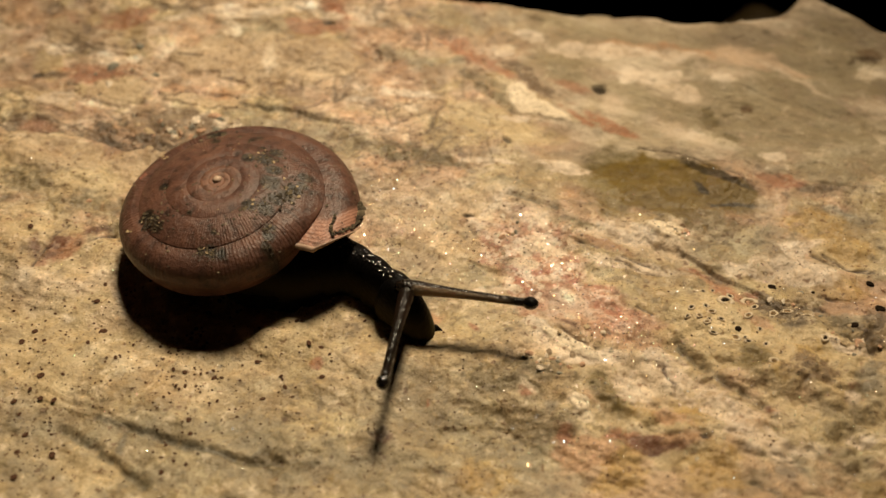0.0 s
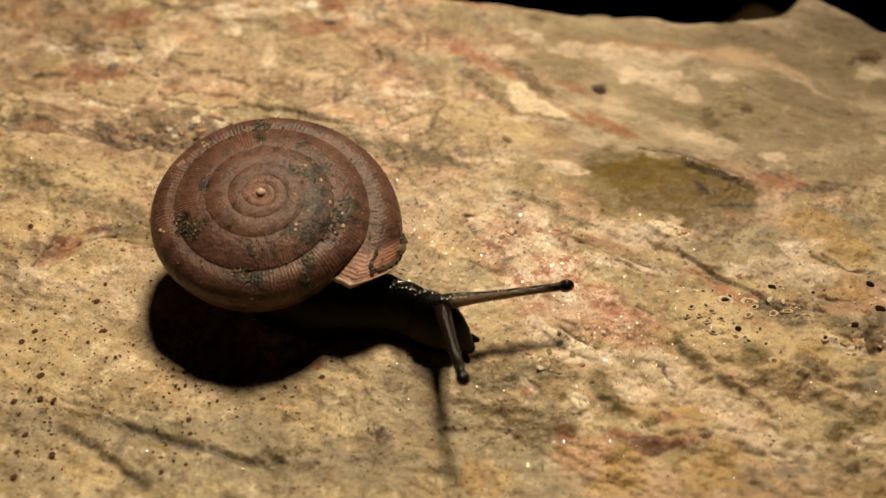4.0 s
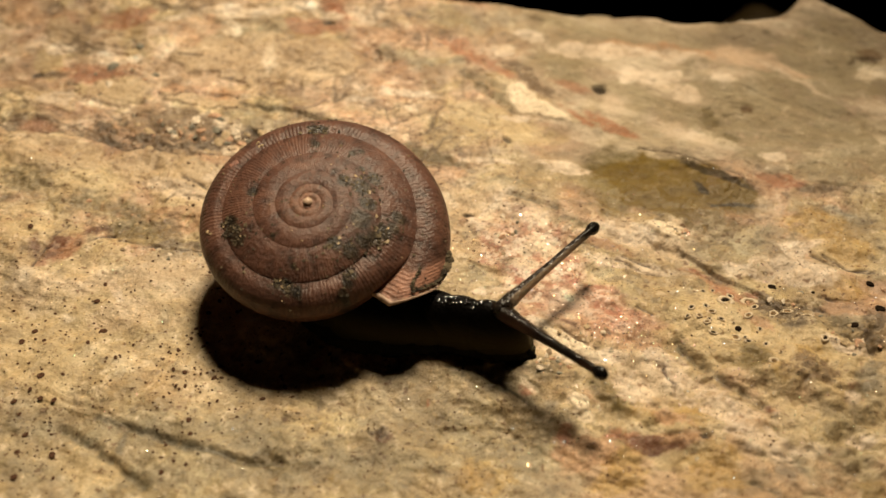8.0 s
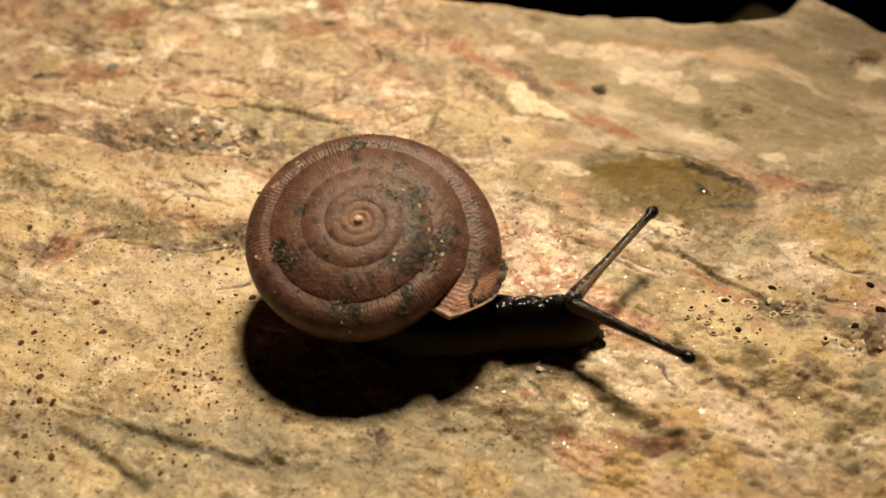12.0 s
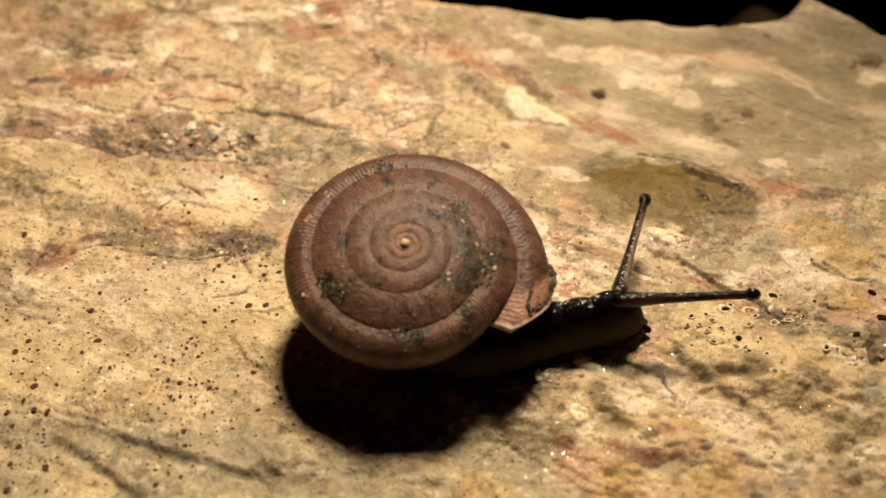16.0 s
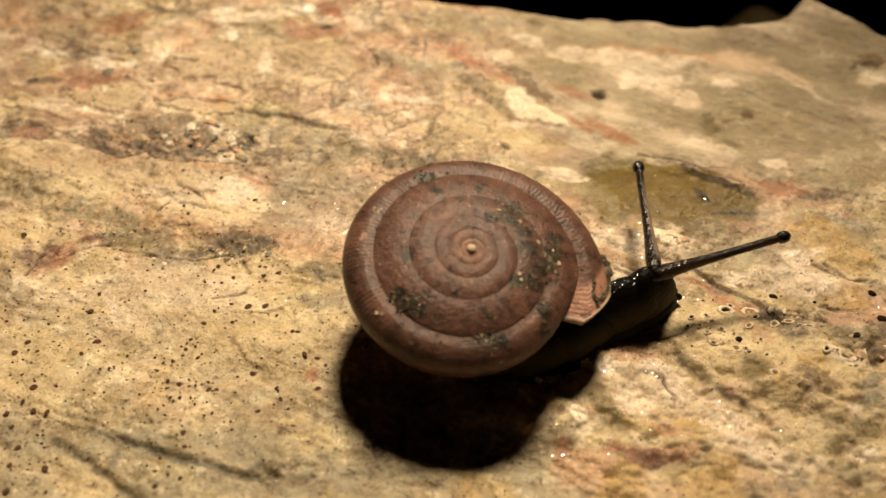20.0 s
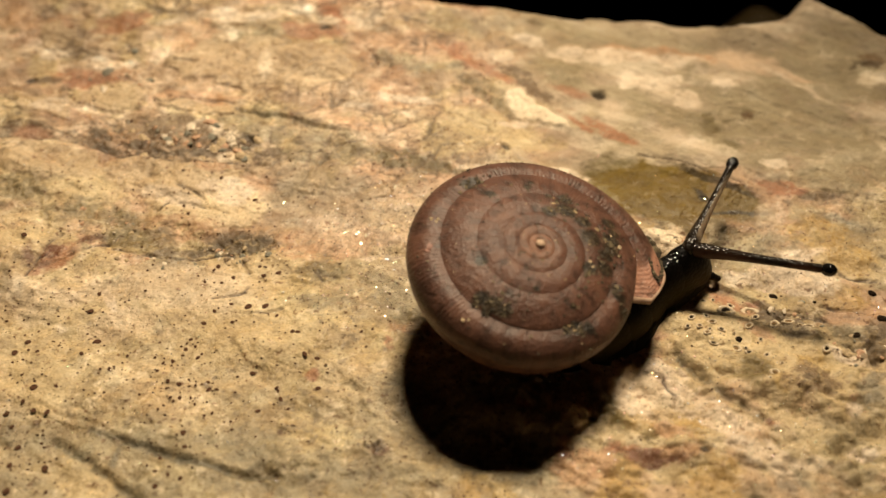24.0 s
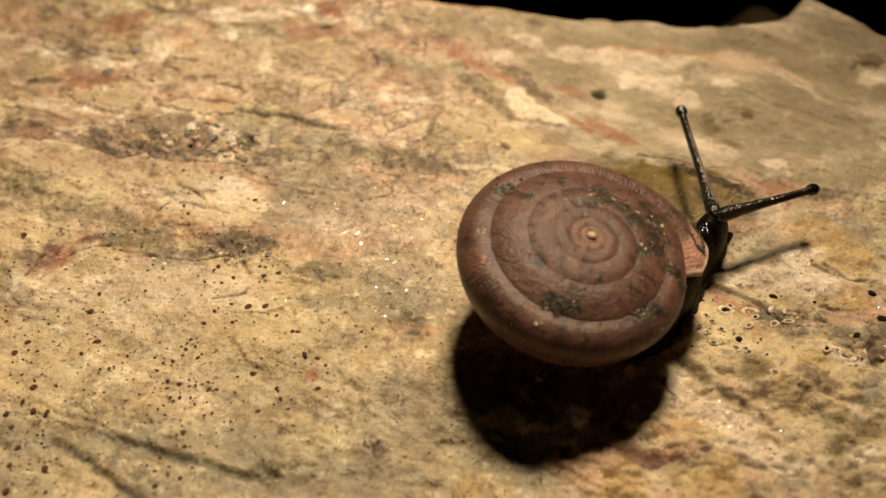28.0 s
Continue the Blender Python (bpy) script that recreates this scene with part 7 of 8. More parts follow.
    walk(parts["near_tip"], [
        (0, mm(9.38, -12.03, 3.1, 0, -1.02, -100.2)), (0.5, mm(9.77, -12.38, 3.2, 0, -1.94, -96.42)), (1, mm(9.51, -12.56, 3.3, 0, -2.83, -98.56)),
        (1.5, mm(9.64, -12.34, 3.4, 0, -3.94, -97.21)), (2, mm(8.97, -12.74, 3.5, 0, -4.58, -101.52)), (2.5, mm(9.12, -13.02, 3.95, 0, -7.27, -98.6)),
        (3, mm(9.57, -11.95, 4.4, 0, -10.62, -91.58)), (3.5, mm(9.96, -10.8, 4.32, -0, -10.52, -86.47)), (5.5, mm(13.83, -9.17, 3.98, -0, -4.41, -50.37)),
        (6, mm(14.25, -8.87, 3.9, -0, -2.77, -42.91)), (6.5, mm(14.49, -8.38, 3.85, -0, -2.23, -37.59)), (7, mm(14.73, -8.19, 3.8, -0, -1.61, -37.02)),
        (7.5, mm(15.04, -8.46, 3.75, -0, -0.99, -37.97)), (8, mm(15.11, -8.6, 3.7, -0, -0.49, -39.43)), (8.5, mm(15.35, -8.38, 3.65, -0, -0, -37.96)),
        (9, mm(15.47, -7.6, 3.6, -0, 0.51, -33.35)), (9.5, mm(15.99, -6.94, 3.75, -0, -1, -29)), (10, mm(16.09, -6.41, 3.9, -0, -2.54, -26.48)),
        (10.5, mm(16.26, -6.32, 4.05, -0, -3.97, -27.52)), (11, mm(16.17, -6.55, 4.2, -0, -5.42, -32.86)), (11.5, mm(16.43, -6.59, 4.1, -0, -4.31, -33.6)),
        (12, mm(16.82, -6.32, 4, -0, -3.2, -34.36)), (12.5, mm(16.74, -6.69, 3.9, -0, -2.26, -38.35)), (14.5, mm(18.01, -3.63, 3.5, -0, 1.35, -16.86)),
        (15, mm(18.23, -2.09, 3.68, -0, -0.27, -6.92)), (15.5, mm(18.32, -0.71, 3.86, 0, -1.84, 1.76)), (16, mm(18.23, -0.33, 4.04, 0, -3.45, 0.28)),
        (16.5, mm(18.21, 0.33, 4.22, 0, -4.99, 3.33)), (17, mm(18.38, 0.64, 4.4, 0, -6.27, 2.01)), (17.5, mm(18.22, 0.95, 4.33, 0, -5.76, 1.62)),
        (18, mm(18.17, 1.85, 4.27, 0, -5.11, 6.56)), (18.5, mm(18.05, 3, 4.2, 0, -4.42, 13.27)), (19, mm(17.96, 3.48, 4.13, 0, -3.8, 15.08)),
        (19.5, mm(17.52, 4.08, 4.07, 0, -3.34, 17.87)), (20, mm(17.25, 4.18, 4, 0, -2.84, 18.17)), (20.5, mm(16.99, 4.05, 3.96, 0, -3.22, 15.57)),
        (21, mm(17.06, 3.59, 3.92, 0, -3.47, 8.97)), (21.5, mm(16.8, 2.6, 3.88, 0, -3.86, 0.06)), (23.5, mm(15.93, 0.84, 3.72, -0, -4.64, -18.77)),
        (24, mm(15.87, 1.58, 3.68, -0, -4.45, -16.09)), (24.5, mm(15.82, 3.27, 3.64, -0, -4.27, -4.5)), (25, mm(15.8, 4.75, 3.6, 0, -4.12, 6.35)),
        (25.5, mm(15.58, 6.23, 3.5, 0, -3.33, 16.81)), (26, mm(15.12, 7.94, 3.4, 0, -2.59, 26.38)), (26.5, mm(14.83, 8.28, 3.3, 0, -2, 27.08)),
        (27, mm(14.65, 8.14, 3.2, 0, -1.4, 23.49)), (27.5, mm(14.2, 7.66, 3.1, 0, -0.76, 18.68)), (28, mm(13.85, 7.77, 3, 0, 0, 19.8))])
    walk(parts["body"][0], [
        (0, mm(0.08, 0.21, 0, -0, -0, -34.11)), (0.5, mm(0.25, 0.08, 0, -0, -0, -36.04)), (1, mm(0.28, 0.06, 0, -0, -0, -36.54)),
        (1.5, mm(0.22, 0.05, 0, -0, -0, -35.86)), (2, mm(0.14, 0.08, 0, -0, -0, -35.15)), (2.5, mm(-0.07, 0.27, 0, -0, -0, -33.37)),
        (3, mm(-0.43, 0.8, 0, -0, -0, -31.86)), (3.5, mm(-0.5, 0.91, 0, -0, -0, -35.1)), (5.5, mm(-0.29, 1.18, 0, -0, -0, -42.67)),
        (6, mm(-0.3, 1.16, 0, -0, -0, -43.88)), (6.5, mm(-0.29, 1.16, 0, -0, -0, -44.56)), (7, mm(-0.26, 1.19, 0, -0, -0, -44.66)),
        (7.5, mm(-0.24, 1.23, 0, -0, -0, -44.57)), (8, mm(-0.2, 1.27, 0, -0, -0, -44.65)), (8.5, mm(-0.16, 1.29, 0, -0, -0, -44.88)),
        (9, mm(-0.13, 1.31, 0, -0, -0, -44.99)), (9.5, mm(-0.13, 1.31, 0, -0, -0, -44.82)), (10, mm(-0.16, 1.31, 0, -0, -0, -44.38)),
        (10.5, mm(-0.2, 1.29, 0, -0, -0, -43.61)), (11, mm(-0.23, 1.27, 0, -0, -0, -42.47)), (11.5, mm(-0.24, 1.27, 0, -0, -0, -41.12)),
        (12, mm(-0.27, 1.25, 0, -0, -0, -39.73)), (12.5, mm(-0.33, 1.19, 0, -0, -0, -38.33)), (14.5, mm(-0.35, 1.12, 0, -0, -0, -35.04)),
        (15, mm(-0.41, 1.12, 0, -0, -0, -33.22)), (15.5, mm(-0.46, 1.14, 0, -0, -0, -31.63)), (16, mm(-0.48, 1.15, 0, -0, -0, -30.22)),
        (16.5, mm(-0.49, 1.15, 0, -0, -0, -28.85)), (17, mm(-0.53, 1.16, 0, -0, -0, -27.35)), (17.5, mm(-0.6, 1.15, 0, -0, -0, -25.76)),
        (18, mm(-0.68, 1.13, 0, -0, -0, -24.37)), (18.5, mm(-0.75, 1.08, 0, -0, -0, -23.21)), (19, mm(-0.81, 1.03, 0, -0, -0, -21.98)),
        (19.5, mm(-0.85, 0.99, 0, -0, -0, -20.57)), (20, mm(-0.9, 0.95, 0, -0, -0, -19.07)), (20.5, mm(-0.97, 0.91, 0, -0, -0, -17.52)),
        (21, mm(-1.05, 0.87, 0, -0, -0, -15.83)), (21.5, mm(-1.11, 0.87, 0, -0, -0, -13.88)), (23.5, mm(-1.25, 0.64, 0, -0, -0, -8.81)),
        (24, mm(-1.24, 0.58, 0, -0, -0, -6.81)), (24.5, mm(-1.23, 0.52, 0, -0, -0, -5)), (25, mm(-1.23, 0.47, 0, -0, -0, -3.53)),
        (25.5, mm(-1.23, 0.4, 0, -0, -0, -2.12)), (26, mm(-1.25, 0.35, 0, -0, -0, -0.34)), (26.5, mm(-1.28, 0.34, 0, 0, -0, 1.73)),
        (27, mm(-1.3, 0.34, 0, 0, -0, 3.45)), (27.5, mm(-1.26, 0.31, 0, 0, -0, 4.35)), (28, mm(-1.16, 0.27, 0, 0, -0, 4.63))])
    walk(parts["body"][1], [
        (0, mm(1.3, -0.6, -0.08, -0, -0, -33.13)), (0.5, mm(1.45, -0.76, -0.08, -0, -0, -34.56)), (1, mm(1.47, -0.8, -0.08, -0, -0, -35)),
        (1.5, mm(1.41, -0.8, -0.08, -0, -0, -34.49)), (2, mm(1.35, -0.76, -0.08, -0, -0, -34.01)), (2.5, mm(1.16, -0.53, -0.07, -0, -0, -32.58)),
        (3, mm(0.79, 0.05, -0.06, -0, -0, -31.13)), (3.5, mm(0.68, 0.11, -0.04, -0, -0, -33.62)), (5.5, mm(0.78, 0.25, -0.01, -0, -0, -39.34)),
        (6, mm(0.76, 0.21, 0, -0, -0, -40.5)), (6.5, mm(0.76, 0.19, 0, -0, -0, -41.03)), (7, mm(0.78, 0.22, 0, -0, -0, -40.91)),
        (7.5, mm(0.8, 0.27, 0, -0, -0, -40.78)), (8, mm(0.84, 0.31, 0, -0, -0, -40.79)), (8.5, mm(0.88, 0.33, 0, -0, -0, -40.83)),
        (9, mm(0.91, 0.35, 0, -0, -0, -40.74)), (9.5, mm(0.91, 0.36, 0, -0, -0, -40.22)), (10, mm(0.89, 0.36, 0, -0, -0, -39.61)),
        (10.5, mm(0.86, 0.36, 0, -0, -0, -38.63)), (11, mm(0.86, 0.37, 0, -0, -0, -37.38)), (11.5, mm(0.87, 0.39, 0, -0, -0, -36.05)),
        (12, mm(0.86, 0.39, 0, -0, -0, -34.32)), (12.5, mm(0.82, 0.37, 0, -0, -0, -32.99)), (14.5, mm(0.86, 0.36, 0, -0, -0, -29.51)),
        (15, mm(0.81, 0.4, 0, -0, -0, -27.68)), (15.5, mm(0.78, 0.45, 0, -0, -0, -26.16)), (16, mm(0.78, 0.5, 0, -0, -0, -24.52)),
        (16.5, mm(0.77, 0.53, 0, -0, -0, -23.16)), (17, mm(0.75, 0.57, 0, -0, -0, -21.6)), (17.5, mm(0.69, 0.61, 0, -0, -0, -20.03)),
        (18, mm(0.62, 0.62, 0, -0, -0, -18.62)), (18.5, mm(0.56, 0.6, 0, -0, -0, -17.41)), (19, mm(0.51, 0.58, 0, -0, -0, -16.18)),
        (19.5, mm(0.47, 0.57, 0, -0, -0, -14.76)), (20, mm(0.43, 0.56, 0, -0, -0, -13.5)), (20.5, mm(0.37, 0.55, -0.01, -0, -0, -11.97)),
        (21, mm(0.29, 0.56, -0.02, -0, -0, -10.19)), (21.5, mm(0.23, 0.61, -0.03, -0, -0, -8.51)), (23.5, mm(0.11, 0.5, -0.06, -0, -0, -3.65)),
        (24, mm(0.12, 0.48, -0.06, -0, -0, -1.51)), (24.5, mm(0.13, 0.46, -0.06, 0, -0, 0.26)), (25, mm(0.14, 0.44, -0.07, 0, -0, 1.62)),
        (25.5, mm(0.14, 0.41, -0.07, 0, -0, 3)), (26, mm(0.12, 0.41, -0.07, 0, -0, 5.1)), (26.5, mm(0.08, 0.45, -0.07, 0, -0, 7.18)),
        (27, mm(0.06, 0.48, -0.08, 0, -0, 9.01)), (27.5, mm(0.1, 0.48, -0.08, 0, -0, 10.03)), (28, mm(0.21, 0.45, -0.08, 0, -0, 10.41))])
    walk(parts["body"][2], [
        (0, mm(2.53, -1.39, -0.16, -0, -0, -32.13)), (0.5, mm(2.65, -1.57, -0.16, -0, -0, -33.05)), (1, mm(2.67, -1.61, -0.16, -0, -0, -33.41)),
        (1.5, mm(2.62, -1.6, -0.16, -0, -0, -33.08)), (2, mm(2.56, -1.56, -0.16, -0, -0, -32.85)), (2.5, mm(2.39, -1.31, -0.14, -0, -0, -31.77)),
        (3, mm(2.02, -0.68, -0.11, -0, -0, -30.39)), (3.5, mm(1.86, -0.66, -0.09, -0, -0, -32.11)), (5.5, mm(1.91, -0.62, -0.02, -0, -0, -36.01)),
        (6, mm(1.86, -0.68, 0, -0, -0, -37.11)), (6.5, mm(1.85, -0.7, 0, -0, -0, -37.49)), (7, mm(1.87, -0.66, 0, -0, -0, -37.11)),
        (7.5, mm(1.9, -0.61, 0, -0, -0, -36.94)), (8, mm(1.94, -0.58, 0, -0, -0, -36.89)), (8.5, mm(1.98, -0.55, 0, -0, -0, -36.73)),
        (9, mm(2.01, -0.53, 0, -0, -0, -36.44)), (9.5, mm(2.02, -0.5, 0, -0, -0, -35.54)), (10, mm(2, -0.48, 0, -0, -0, -34.75)),
        (10.5, mm(1.99, -0.46, 0, -0, -0, -33.56)), (11, mm(2.01, -0.43, 0, -0, -0, -32.21)), (11.5, mm(2.04, -0.39, 0, -0, -0, -30.93)),
        (12, mm(2.06, -0.34, 0, -0, -0, -28.85)), (12.5, mm(2.04, -0.35, 0, -0, -0, -27.63)), (14.5, mm(2.11, -0.28, 0, -0, -0, -23.89)),
        (15, mm(2.08, -0.19, 0, -0, -0, -22.05)), (15.5, mm(2.06, -0.1, 0, -0, -0, -20.57)), (16, mm(2.07, -0.01, 0, -0, -0, -18.68)),
        (16.5, mm(2.08, 0.05, 0, -0, -0, -17.29)), (17, mm(2.05, 0.13, 0, -0, -0, -15.64)), (17.5, mm(2, 0.2, 0, -0, -0, -14.08)),
        (18, mm(1.94, 0.25, 0, -0, -0, -12.64)), (18.5, mm(1.87, 0.26, 0, -0, -0, -11.33)), (19, mm(1.82, 0.27, 0, -0, -0, -10.09)),
        (19.5, mm(1.79, 0.3, 0, -0, -0, -8.62)), (20, mm(1.75, 0.32, 0, -0, -0, -7.6)), (20.5, mm(1.69, 0.34, -0.02, -0, -0, -6.07)),
        (21, mm(1.61, 0.39, -0.04, -0, -0, -4.2)), (21.5, mm(1.54, 0.48, -0.06, -0, -0, -2.79)), (23.5, mm(1.43, 0.47, -0.12, 0, -0, 1.86)),
        (24, mm(1.43, 0.51, -0.12, 0, -0, 4.17)), (24.5, mm(1.44, 0.53, -0.13, 0, -0, 5.96)), (25, mm(1.45, 0.54, -0.13, 0, -0, 7.18)),
        (25.5, mm(1.44, 0.54, -0.14, 0, -0, 8.55)), (26, mm(1.42, 0.59, -0.14, 0, -0, 10.99)), (26.5, mm(1.38, 0.68, -0.15, 0, -0, 13.05)),
        (27, mm(1.35, 0.76, -0.15, 0, -0, 14.98)), (27.5, mm(1.39, 0.78, -0.16, 0, -0, 16.15)), (28, mm(1.5, 0.76, -0.16, 0, -0, 16.65))])
    walk(parts["body"][3], [
        (0, mm(3.76, -1.62, -0.24, -0, -0, -11.68)), (0.5, mm(3.86, -1.86, -0.24, -0, -0, -13.84)), (1, mm(3.87, -1.94, -0.24, -0, -0, -15.35)),
        (1.5, mm(3.83, -1.93, -0.24, -0, -0, -15.2)), (2, mm(3.77, -1.9, -0.24, -0, -0, -15.82)), (2.5, mm(3.62, -1.69, -0.21, -0, -0, -17)),
        (3, mm(3.24, -1.06, -0.17, -0, -0, -17.61)), (3.5, mm(3.05, -1.14, -0.13, -0, -0, -21.14)), (5.5, mm(3.09, -1.36, -0.02, -0, -0, -29.98)),
        (6, mm(3.03, -1.47, 0, -0, -0, -32.11)), (6.5, mm(3, -1.53, 0, -0, -0, -33.95)), (7, mm(3.02, -1.47, 0, -0, -0, -33.31)),
        (7.5, mm(3.05, -1.42, 0, -0, -0, -33.09)), (8, mm(3.09, -1.38, 0, -0, -0, -32.99)), (8.5, mm(3.13, -1.35, 0, -0, -0, -32.63)),
        (9, mm(3.16, -1.32, 0, -0, -0, -32.12)), (9.5, mm(3.19, -1.27, 0, -0, -0, -30.84)), (10, mm(3.18, -1.23, 0, -0, -0, -29.87)),
        (10.5, mm(3.19, -1.18, 0, -0, -0, -28.48)), (11, mm(3.22, -1.12, 0, -0, -0, -27.04)), (11.5, mm(3.28, -1.06, 0, -0, -0, -25.84)),
        (12, mm(3.32, -0.97, 0, -0, -0, -23.41)), (12.5, mm(3.33, -0.95, 0, -0, -0, -22.34)), (14.5, mm(3.43, -0.78, 0, -0, -0, -18.29)),
        (15, mm(3.41, -0.65, 0, -0, -0, -16.42)), (15.5, mm(3.39, -0.53, 0, -0, -0, -14.97)), (16, mm(3.41, -0.39, 0, -0, -0, -12.79)),
        (16.5, mm(3.41, -0.29, 0, -0, -0, -11.36)), (17, mm(3.39, -0.17, 0, -0, -0, -9.59)), (17.5, mm(3.34, -0.06, 0, -0, -0, -8.03)),
        (18, mm(3.27, 0.02, 0, -0, -0, -6.55)), (18.5, mm(3.21, 0.07, 0, -0, -0, -5.13)), (19, mm(3.15, 0.11, 0, -0, -0, -3.82)),
        (19.5, mm(3.11, 0.17, 0, -0, -0, -2.26)), (20, mm(3.06, 0.21, 0, -0, -0, -1.45)), (20.5, mm(2.99, 0.28, -0.03, 0, -0, 0.08)),
        (21, mm(2.92, 0.37, -0.06, 0, -0, 2.05)), (21.5, mm(2.84, 0.48, -0.08, 0, -0, 3.18)), (23.5, mm(2.71, 0.58, -0.18, 0, -0, 7.65)),
        (24, mm(2.71, 0.67, -0.18, 0, -0, 10.16)), (24.5, mm(2.69, 0.73, -0.19, 0, -0, 12.06)), (25, mm(2.71, 0.77, -0.2, 0, -0, 13.08)),
        (25.5, mm(2.69, 0.8, -0.21, 0, -0, 14.48)), (26, mm(2.65, 0.9, -0.21, 0, -0, 17.28)), (26.5, mm(2.61, 1.03, -0.22, 0, -0, 19.25)),
        (27, mm(2.58, 1.16, -0.23, 0, -0, 21.24)), (27.5, mm(2.6, 1.21, -0.24, 0, -0, 22.6)), (28, mm(2.71, 1.2, -0.24, 0, -0, 23.26))])
    walk(parts["body"][4], [
        (0, mm(5, -1.75, -0.32, -0, -0, -13.05)), (0.5, mm(5.08, -2.05, -0.32, -0, -0, -14.46)), (1, mm(5.08, -2.17, -0.32, -0, -0, -15.75)),
        (1.5, mm(5.04, -2.16, -0.32, -0, -0, -15.79)), (2, mm(4.98, -2.15, -0.32, -0, -0, -16.61)), (2.5, mm(4.85, -1.99, -0.27, -0, -0, -17.96)),
        (3, mm(4.46, -1.39, -0.23, -0, -0, -18.39)), (3.5, mm(4.25, -1.54, -0.18, -0, -0, -20.81)), (5.5, mm(4.32, -2.02, -0.03, -0, -0, -27.08)),
        (6, mm(4.24, -2.18, 0, -0, -0, -29)), (6.5, mm(4.21, -2.29, 0, -0, -0, -30.44)), (7, mm(4.23, -2.21, 0, -0, -0, -29.53)),
        (7.5, mm(4.25, -2.15, 0, -0, -0, -29.26)), (8, mm(4.3, -2.11, 0, -0, -0, -29.13)), (8.5, mm(4.35, -2.07, 0, -0, -0, -28.56)),
        (9, mm(4.38, -2.02, 0, -0, -0, -27.83)), (9.5, mm(4.42, -1.94, 0, -0, -0, -26.2)), (10, mm(4.43, -1.88, 0, -0, -0, -25.05)),
        (10.5, mm(4.46, -1.8, 0, -0, -0, -23.47)), (11, mm(4.51, -1.71, 0, -0, -0, -21.96)), (11.5, mm(4.59, -1.62, 0, -0, -0, -20.86)),
        (12, mm(4.66, -1.47, 0, -0, -0, -18.11)), (12.5, mm(4.7, -1.44, 0, -0, -0, -17.21)), (14.5, mm(4.81, -1.17, 0, -0, -0, -12.82)),
        (15, mm(4.79, -0.98, 0, -0, -0, -10.91)), (15.5, mm(4.77, -0.82, 0, -0, -0, -9.45)), (16, mm(4.78, -0.63, 0, -0, -0, -7)),
        (16.5, mm(4.79, -0.49, 0, -0, -0, -5.5)), (17, mm(4.76, -0.33, 0, -0, -0, -3.59)), (17.5, mm(4.7, -0.18, 0, -0, -0, -2.02)),
        (18, mm(4.63, -0.06, 0, -0, -0, -0.49)), (18.5, mm(4.55, 0.02, 0, 0, -0, 1.08)), (19, mm(4.48, 0.09, 0, 0, -0, 2.47)),
        (19.5, mm(4.43, 0.19, 0, 0, -0, 4.16)), (20, mm(4.36, 0.25, 0, 0, -0, 4.81)), (20.5, mm(4.29, 0.35, -0.04, 0, -0, 6.34)),
        (21, mm(4.2, 0.48, -0.07, 0, -0, 8.42)), (21.5, mm(4.12, 0.62, -0.11, 0, -0, 9.28)), (23.5, mm(3.95, 0.81, -0.24, 0, -0, 13.62)),
        (24, mm(3.93, 0.96, -0.25, 0, -0, 16.35)), (24.5, mm(3.88, 1.06, -0.26, 0, -0, 18.43)), (25, mm(3.91, 1.11, -0.27, 0, -0, 19.24)),
        (25.5, mm(3.87, 1.17, -0.27, 0, -0, 20.67)), (26, mm(3.82, 1.34, -0.28, 0, -0, 23.82)), (26.5, mm(3.78, 1.51, -0.29, 0, -0, 25.66)),
        (27, mm(3.73, 1.68, -0.3, 0, -0, 27.68)), (27.5, mm(3.74, 1.76, -0.31, 0, -0, 29.23)), (28, mm(3.85, 1.77, -0.32, 0, -0, 30.06))])
